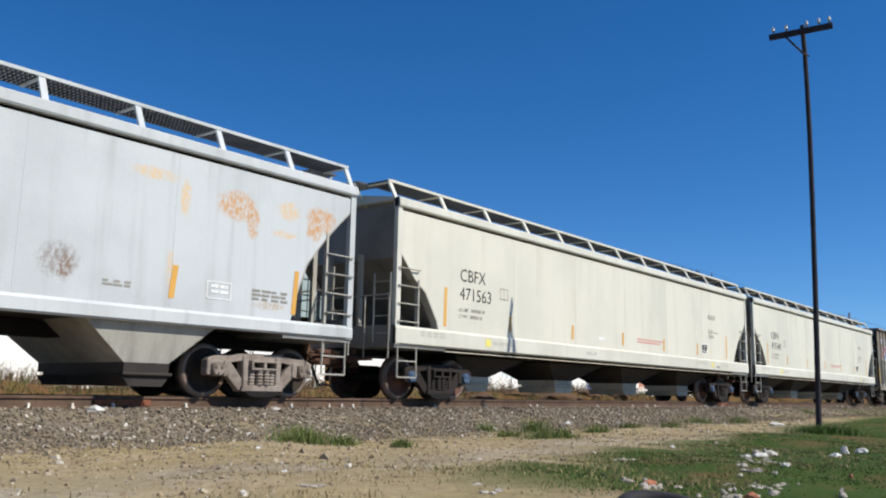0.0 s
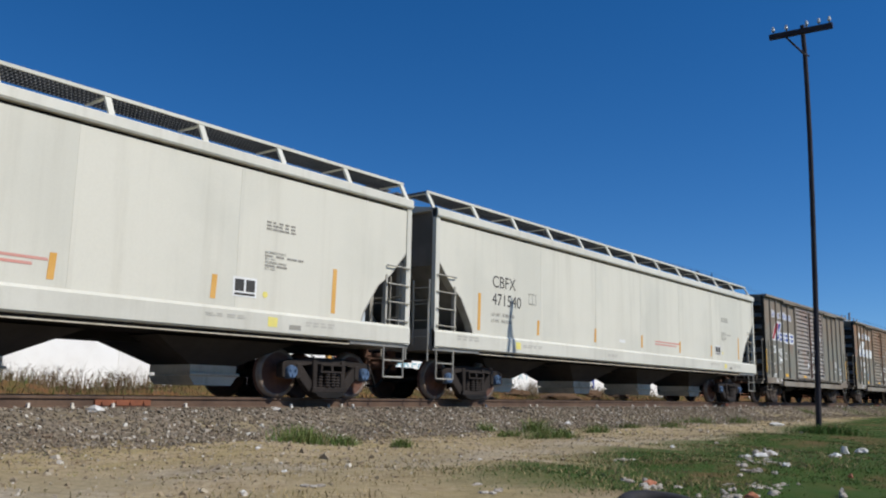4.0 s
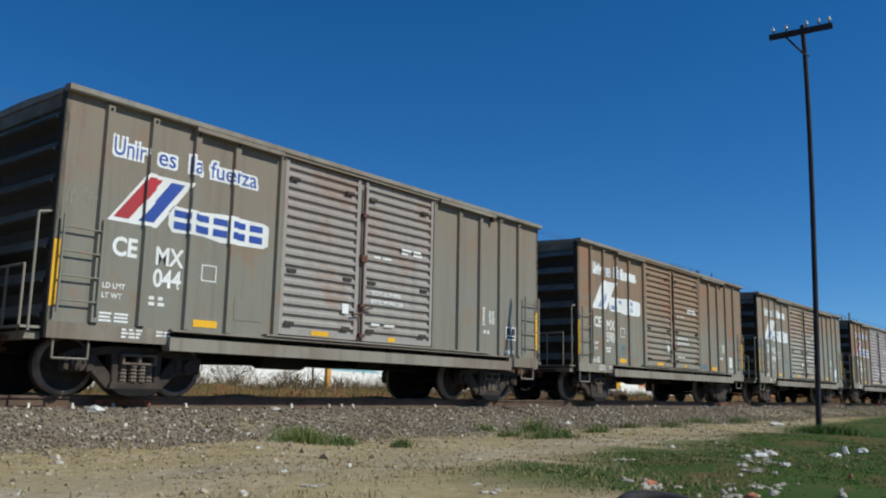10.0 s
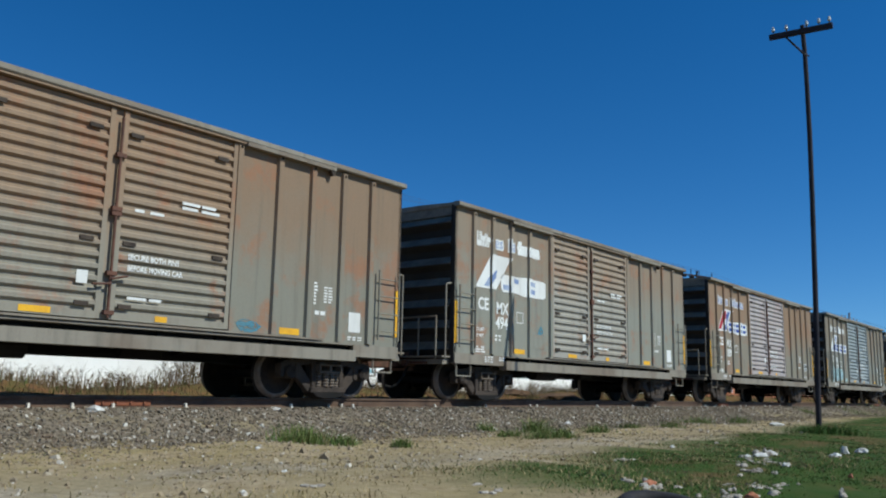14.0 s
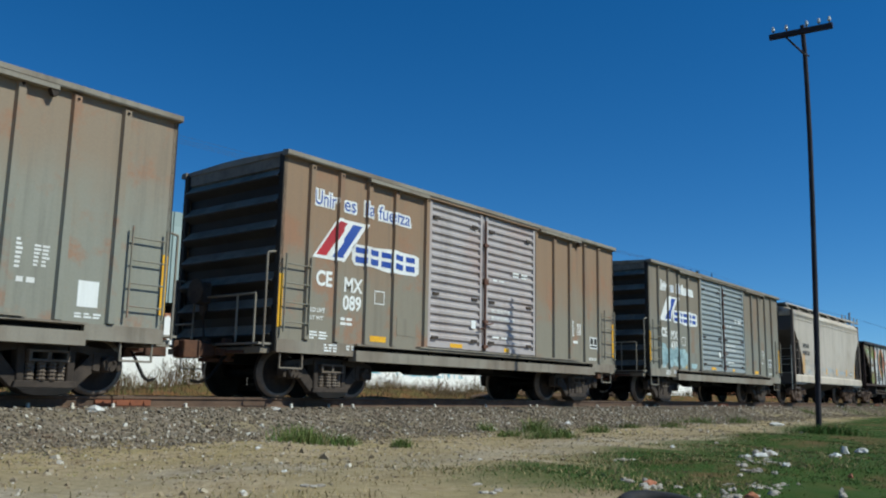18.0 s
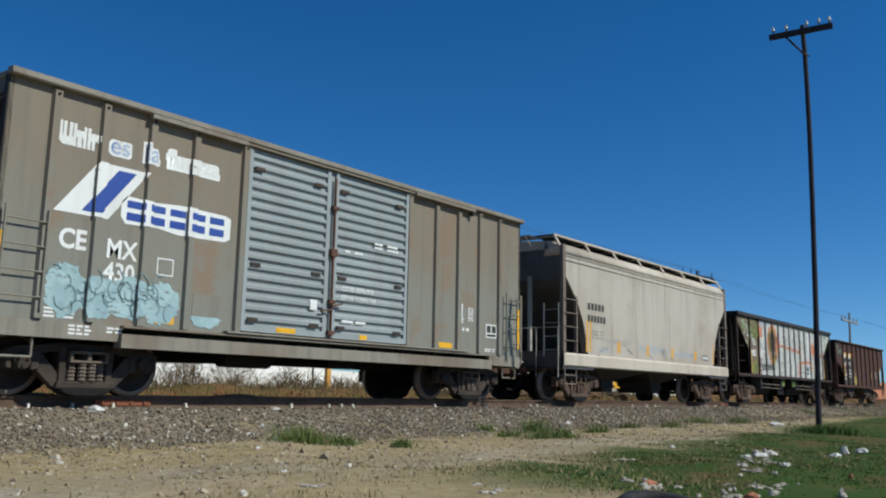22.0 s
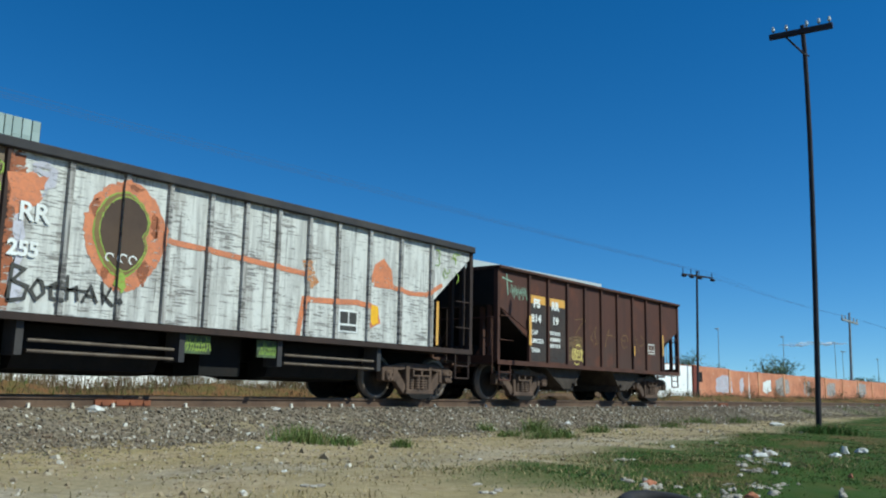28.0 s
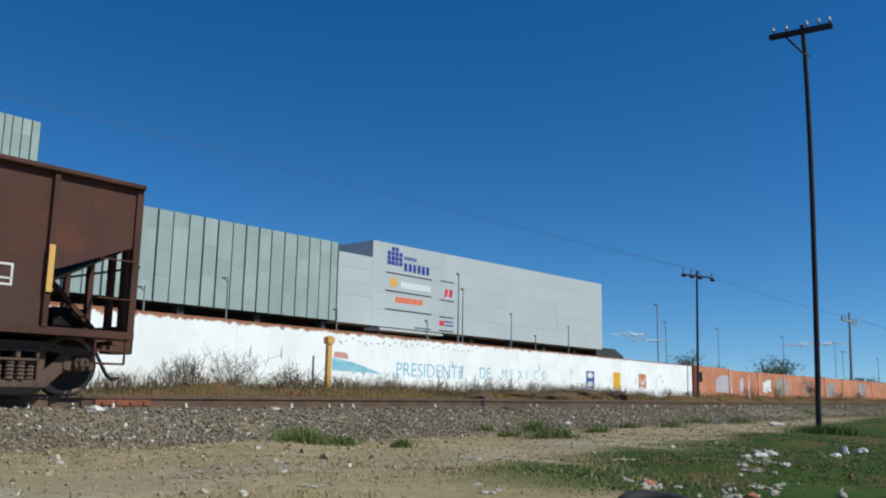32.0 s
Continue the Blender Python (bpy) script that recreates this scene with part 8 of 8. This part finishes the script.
for u, x2 in ((0.02, 97.1), (0.28, 98.5), (0.55, 102.0), (0.98, 103.4)):
    bm = bmesh.new()
    pins = ((-40.0, 23.4 - u, 7.7), (mixed(51.35, 54.55, u), mixed(21.75, 21.05, u), 8.3), (x2, 23.5, 9.15), (190.0, 24.0 + u, 10.5))
    course = []
    for p, q2 in zip(pins, pins[1:]):
        sag = 0.45 if p[0] < 0 else 0.3
        pts = [(mixed(p[0], q2[0], i / 16), mixed(p[1], q2[1], i / 16), mixed(p[2], q2[2], i / 16) - sag * 4 * (i / 16) * (1 - i / 16)) for i in range(17)]
        course += pts if not course else pts[1:]
    rings = [[bm.verts.new((p[0], p[1] + 0.006 * math.cos(w), p[2] + 0.006 * math.sin(w))) for w in (0.0, 2.09, 4.19)] for p in course]
    for ra, rb in zip(rings, rings[1:]):
        for k in range(3):
            bm.faces.new((ra[k], ra[(k + 1) % 3], rb[(k + 1) % 3], rb[k]))
    thing("overhead_wire", bm, WIRE, "thin grey overhead wire beyond the track", "cable", "overhead wires")
# small fair-weather clouds low over the horizon
CLOUD = Nodes("cloud_white")
CLOUD.b.inputs["Base Color"].default_value = (0.86, 0.87, 0.88, 1.0)
CLOUD.b.inputs["Roughness"].default_value = 1.0
CLOUD.put(CLOUD.b, "Alpha", CLOUD.math("MULTIPLY", CLOUD.ramp(CLOUD.noise(CLOUD.coords(False), 0.04, 6.0, 0.65), 0.36, 0.66), 0.4))
for i, (x, y, z, w, hh) in enumerate(((1378, 684, 106, 62, 11), (1402, 657, 97, 60, 6), (1590, 425, 97, 90, 7), (1560, 460, 94, 46, 5))):
    bm = bmesh.new()
    rr = random.Random(i + 90)
    for k in range(7):
        u = (k - 3) / 3
        m = Matrix.Translation((u * w * 0.42, rr.uniform(-8, 8), rr.uniform(0.0, 0.3) * hh)) @ Matrix.Diagonal((w * 0.2, 14, hh * (0.9 - 0.6 * abs(u)), 1))
        bmesh.ops.create_icosphere(bm, subdivisions=2, radius=0.6, matrix=m)
    for v in bm.verts:
        v.co += Vector((0, 0, 1)) * noise.noise(v.co * 0.12) * hh * 0.35
    bmesh.ops.rotate(bm, cent=(0, 0, 0), matrix=Matrix.Rotation(-1.1, 3, "Z"), verts=bm.verts)
    cl = thing("cloud", bm, CLOUD.m, "small thin white cloud low over the horizon", "cloud", "clouds", "structure", smooth=True)
    cl.location = (x, y, z)
# yellow marker post before the wall
post = empty("marker_post", "yellow weathered steel marker post before the wall", "post")
bm = bmesh.new()
box(bm, 19.48, 19.66, 20.42, 20.56, -0.2, 1.66)
part("post_shaft", bm, M["ochre"], post, bevel=0.01)
bm = bmesh.new()
prism(bm, [(19.44, 1.66), (19.70, 1.66), (19.72, 1.86), (19.57, 1.92), (19.42, 1.86)], 20.38, 20.60)
part("post_cap", bm, M["ochre"], post)
thin = bmesh.new()
tube(thin, (19.1, 20.7, -0.1), (19.1, 20.7, 1.25), 0.03, 6)
thing("marker_stake", thin, M["chord"], "thin dark stake standing before the wall", "post")


# ---- trees and brush beyond the track ----
BARK = mat("tree_bark", C(92, 78, 64), C(74, 62, 52), C(54, 46, 40), 0.9, blotch=3.0, gamt=0.2, bump=0.4)


def tree(x, y, h, spread, seed, label, sparse=1.0):
    rr = np.random.RandomState(seed)
    ob = empty("tree", label, "tree", "trees behind the wall")
    bm = bmesh.new()
    z0 = -0.1
    tube(bm, (x, y, z0), (x, y, h * 0.55), spread * 0.09, 8, spread * 0.05)
    tips = []
    for k in range(9):
        a, e = rr.uniform(0, 6.28), rr.uniform(0.35, 1.2)
        s = Vector((x, y, h * rr.uniform(0.35, 0.55)))
        t = s + Vector((math.cos(a) * math.cos(e), math.sin(a) * math.cos(e), math.sin(e))) * spread * rr.uniform(0.5, 0.95)
        t.z = min(t.z, h * 0.92)
        tube(bm, s, t, spread * 0.035, 6, spread * 0.012)
        tips += [s.lerp(t, 0.6), t]
    part("trunk", bm, BARK, ob)
    pts = []
    for t in tips:
        n = int(80 * sparse)
        pts.append(np.array(t)[None] + rr.normal(size=(n, 3)) * np.array([0.24, 0.24, 0.17]) * spread)
    pts = np.concatenate(pts)
    pts = pts[pts[:, 2] < h]
    n = len(pts)
    a = rr.normal(size=(n, 3, 3)) * spread * 0.032
    v = (pts[:, None, :] + a).reshape(-1, 3)
    me = bpy.data.meshes.new("crown")
    me.from_pydata(v.tolist(), [], (np.arange(n * 3).reshape(-1, 3)).tolist())
    me.materials.append(LEAF)
    part("crown", me, None, ob)
    return ob


tree(95.6, 40, 7.6, 2.2, 1, "thin-crowned green tree behind the wall")
tree(103.4, 40, 5.9, 1.9, 2, "small round green tree behind the wall")
tree(138.0, 45, 6.9, 3.2, 3, "half-bare tree behind the orange wall", 0.45)
tree(143.5, 45, 7.3, 3.4, 4, "dense green tree behind the orange wall", 1.2)
tree(190, 60, 5.8, 4.0, 5, "low dark tree far behind the wall")
tree(215, 60, 5.6, 4.6, 6, "low dark tree far behind the wall")
tree(270, 60, 6.8, 5.5, 7, "low dark tree far behind the wall")
tree(310, 55, 7.0, 5.5, 8, "low dark tree far behind the wall")


def shrub(x, y, h, w, seed, count=420, label="dry leafless brown shrub before the wall", material=None):
    """Many thin branching stems."""
    rr = np.random.RandomState(seed)
    V, F = [], []
    z0 = float(ground_z(np.array([x]), np.array([y]))[0]) - 0.02
    def stick(p, q, r0):
        i = len(V)
        d = (q - p)
        s = np.cross(d, rr.normal(size=3))
        s = s / (np.linalg.norm(s) + 1e-9) * r0
        V.extend([p - s, p + s, q + s * 0.5, q - s * 0.5])
        F.append((i, i + 1, i + 2, i + 3))
    stems = max(6, count // 12)
    for _ in range(stems):
        p = np.array([x + rr.normal() * w * 0.45, y + rr.normal() * 0.2, z0])
        d = np.array([rr.normal() * 0.35, rr.normal() * 0.3, 1.0])
        hh = h * rr.uniform(0.5, 1.0)
        q = p + d * hh
        stick(p, q, 0.009)
        for _ in range(11):
            u = rr.uniform(0.25, 1.0)
            s = p + (q - p) * u
            stick(s, s + np.array([rr.normal() * 0.18, rr.normal() * 0.16, rr.uniform(0.05, 0.28)]) * h, 0.006)
    me = bpy.data.meshes.new("shrub")
    me.from_pydata([tuple(v) for v in V], [], F)
    me.materials.append(material or BRUSH)
    return tagged(new("shrub", me), label, "shrub", "shrubs before the wall", "")


rr = random.Random(17)
for i, (x, h, w, c) in enumerate(((14.0, 0.95, 0.7, 520), (15.9, 1.15, 0.5, 360), (12.3, 0.5, 0.8, 260), (17.3, 0.75, 0.5, 260), (18.3, 0.8, 0.4, 220), (20.4, 0.55, 0.8, 260), (22.6, 0.7, 0.5, 200), (24.6, 0.6, 0.8, 260), (27.0, 0.6, 0.8, 240), (29.5, 0.75, 0.7, 260), (32.2, 0.6, 0.9, 260), (35.0, 0.55, 0.9, 240), (38.5, 0.5, 0.9, 220), (41.8, 0.55, 0.9, 220), (46.0, 0.6, 1.0, 220), (50.0, 0.6, 1.0, 220), (58, 0.8, 1.0, 220), (66, 1.1, 1.0, 320), (71, 1.6, 0.9, 420), (82, 1.0, 1.4, 320), (90, 1.0, 1.4, 300), (10.0, 0.5, 0.9, 240), (7.0, 0.5, 0.9, 240), (4.0, 0.5, 0.9, 240))):
    shrub(x, rr.uniform(19.6, 20.9), h, w, 50 + i, c)
n = 34000
r = np.random.RandomState(77)
sx = np.concatenate([r.uniform(2, 40, int(n * 0.7)), r.uniform(40, 110, n - int(n * 0.7))])
sy = r.uniform(15.4, 21.6, n)
blades("dry_grass", np.stack([sx, sy, ground_z(sx, sy) - 0.01], -1), r.uniform(0.06, 0.24, n) + np.exp(-((sy - 20.4) / 0.9) ** 2) * r.uniform(0.0, 0.6, n), r.uniform(0.005, 0.012, n), BRUSH, "brown dry weeds between the track and the wall", "grass", 8)
n = 9000
sx, sy = r.uniform(2, 90, n), 15.0 + 6.0 * r.rand(n) ** 1.6
blades("grass", np.stack([sx, sy, ground_z(sx, sy) - 0.01], -1), r.uniform(0.05, 0.22, n), r.uniform(0.005, 0.012, n), GREEN, "green weeds between the track and the wall", "grass", 9)

# ---- rubbish and stones in the grass ----
RUBBER = mat("old_tyre_rubber", C(38, 37, 38), C(48, 46, 46), C(70, 64, 58), 0.8, blotch=4.0, gamt=0.15, bump=0.3)
tyre = empty("tyre", "old black car tyre lying in the grass", "tyre")
tx, ty = 5.02, 2.32
tz = float(ground_z(np.array([tx]), np.array([ty]))[0])
bm = bmesh.new()
prof = [(0.15, 0.03), (0.17, 0.0), (0.23, 0.0), (0.25, 0.03), (0.255, 0.07), (0.25, 0.12), (0.23, 0.14), (0.17, 0.14), (0.15, 0.12)]
rows = []
for k in range(36):
    w = 2 * math.pi * k / 36
    rows.append([bm.verts.new((math.cos(w) * rad, math.sin(w) * rad, z)) for rad, z in prof])
for k in range(36):
    for j in range(len(prof)):
        bm.faces.new((rows[k][j], rows[(k + 1) % 36][j], rows[(k + 1) % 36][(j + 1) % len(prof)], rows[k][(j + 1) % len(prof)]))
casing = part("casing", bm, RUBBER, tyre, "cracked black rubber casing", True)
bm = bmesh.new()
for k in range(48):
    w = 2 * math.pi * k / 48
    c, s = math.cos(w), math.sin(w)
    tube(bm, (c * 0.253, s * 0.253, 0.035), (c * 0.253, s * 0.253, 0.11), 0.009, 4)
part("tread", bm, RUBBER, tyre)
tyre.matrix_basis = pose(tx, ty, tz - 0.05, 4, -6, 20)

BAG = mat("dirty_white_plastic", C(216, 214, 208), C(190, 184, 174), C(140, 130, 116), 0.5, blotch=8.0, cover=0.5, gamt=0.1, bump=0.2)
RUBBLE = mat("broken_concrete", C(178, 170, 158), C(150, 140, 128), C(110, 98, 86), 0.95, blotch=6.0, cover=0.6, gamt=0.2, bump=0.5)
BRICKBIT = mat("broken_brick", C(172, 112, 84), C(150, 98, 76), C(120, 92, 76), 0.95, blotch=6.0, cover=0.5, gamt=0.2, bump=0.5)


def lump(name, x, y, sx, sy, sz, material, label, category, seed, group=""):
    rr = random.Random(seed)
    bm = bmesh.new()
    bmesh.ops.create_icosphere(bm, subdivisions=2, radius=0.5)
    for v in bm.verts:
        k = 1 + 0.42 * noise.noise(v.co * 3.1 + Vector((seed * 3.7, 0, 0))) + 0.22 * noise.noise(v.co * 7.3 + Vector((0, seed * 1.9, 0)))
        v.co = Vector((v.co.x * sx * k, v.co.y * sy * k, max(-0.12, v.co.z) * sz * k))
    ob = thing(name, bm, material, label, category, group)
    z = float(ground_z(np.array([x]), np.array([y]))[0])
    ob.matrix_basis = pose(x, y, z + sz * 0.05, 0, 0, rr.uniform(0, 360))
    return ob
# each: x, y, width, height
BAGS = ((10.7, 3.6, 0.2, 0.08), (10.95, 3.55, 0.18, 0.06), (10.45, 3.68, 0.14, 0.06), (11.1, 3.62, 0.12, 0.05), (13.05, 3.23, 0.12, 0.2),
    (13.49, 3.11, 0.2, 0.11), (11.22, 2.89, 0.15, 0.09), (9.52, 2.94, 0.08, 0.07), (16.33, 9.6, 0.15, 0.13), (21.34, 6.77, 0.43, 0.12),
    (11.25, 4.98, 0.08, 0.05), (6.02, 7.33, 0.06, 0.04), (4.59, 5.25, 0.06, 0.03), (6.29, 11.15, 0.3, 0.12), (9.5, 11.15, 0.2, 0.08),
    (3.68, 4.61, 0.05, 0.03))
BRICKS = ((6.55, 3.1, 0.14, 0.05), (6.83, 2.38, 0.11, 0.05), (9.23, 2.24, 0.06, 0.05))
HEAPS = ((7.6, 2.6, 0.9, 0.03), (9.9, 3.3, 0.8, 0.03), (6.81, 2.51, 0.5, 0.05), (10.87, 3.64, 0.44, 0.11), (6.41, 3.03, 0.4, 0.06),
    (8.78, 4.48, 0.35, 0.04), (8.49, 2.98, 0.32, 0.06), (5.05, 3.54, 0.3, 0.04), (8.84, 3.19, 0.18, 0.06), (4.18, 4.47, 0.16, 0.03),
    (10.33, 3.69, 0.14, 0.07), (7.39, 1.87, 0.14, 0.11), (5.37, 3.95, 0.13, 0.03), (6.51, 3.27, 0.12, 0.04), (6.73, 2.52, 0.12, 0.05),
    (12.49, 4.83, 0.12, 0.07), (6.73, 3.23, 0.11, 0.06), (6.64, 2.95, 0.11, 0.04), (7.1, 2.32, 0.11, 0.08), (9.69, 2.97, 0.1, 0.07),
    (6.3, 2.49, 0.1, 0.04), (8.74, 2.96, 0.08, 0.06), (8.44, 2.72, 0.08, 0.05), (6.45, 2.64, 0.08, 0.05))
for i, (x, y, w, hh) in enumerate(BAGS):
    lump("litter", x, y, w, w * 0.8, hh * 1.05, BAG, "crumpled dirty white plastic litter on the ground", "litter", i, "litter in the grass")
for i, (x, y, w, hh) in enumerate(BRICKS):
    lump("brick_rubble", x, y, w, w * 0.7, hh * 1.5, BRICKBIT, "broken reddish brick lying in the grass", "rubble", i + 40, "rubble in the grass")
for i, (x, y, w, hh) in enumerate(HEAPS):
    for k in range(max(1, round(w / 0.045))):
        rr = random.Random(i * 31 + k)
        lump("rubble", x + rr.uniform(-0.5, 0.5) * w * 0.8, y - rr.uniform(-0.5, 0.5) * w * 0.6, rr.uniform(0.03, 0.10), rr.uniform(0.03, 0.08), hh * rr.uniform(0.5, 1.1), RUBBLE, "lump of broken pale concrete in the grass", "rubble", i * 17 + k, "rubble in the grass")

DIRT = mat("brown_dirt", C(100, 78, 58), C(84, 66, 50), C(66, 54, 42), 0.95, blotch=5.0, cover=0.6, gamt=0.25, bump=0.6)
rr = random.Random(23)
for i, (x, y, w, hh) in enumerate(((25.2, 18.3, 1.8, 0.30), (27.6, 18.6, 1.3, 0.24), (30.8, 18.3, 2.2, 0.34), (33.4, 18.5, 1.6, 0.30), (36.2, 18.6, 1.8, 0.3))):
    lump("dirt_heap", x, y, w, 0.9, hh * 1.6, DIRT, "low heap of brown dirt before the wall", "dirt heap", 300 + i, "dirt heaps before the wall")


# ---- what moves ----
def motions():
    """The train rolls by towards -x; every wheelset turns with it."""
    for car, x in WAGONS:
        walk(car, [(t, pose(x - run(t), TRACK_Y, 0)) for t in range(0, 33)])
    for ws, x in AXLES:
        rows = []
        for k in range(321):
            t = k * 0.1
            rows.append((t, pose(x, 0, WHEEL_R, 0, -math.degrees(run(t) / WHEEL_R), 0)))
        walk(ws, rows)


motions()
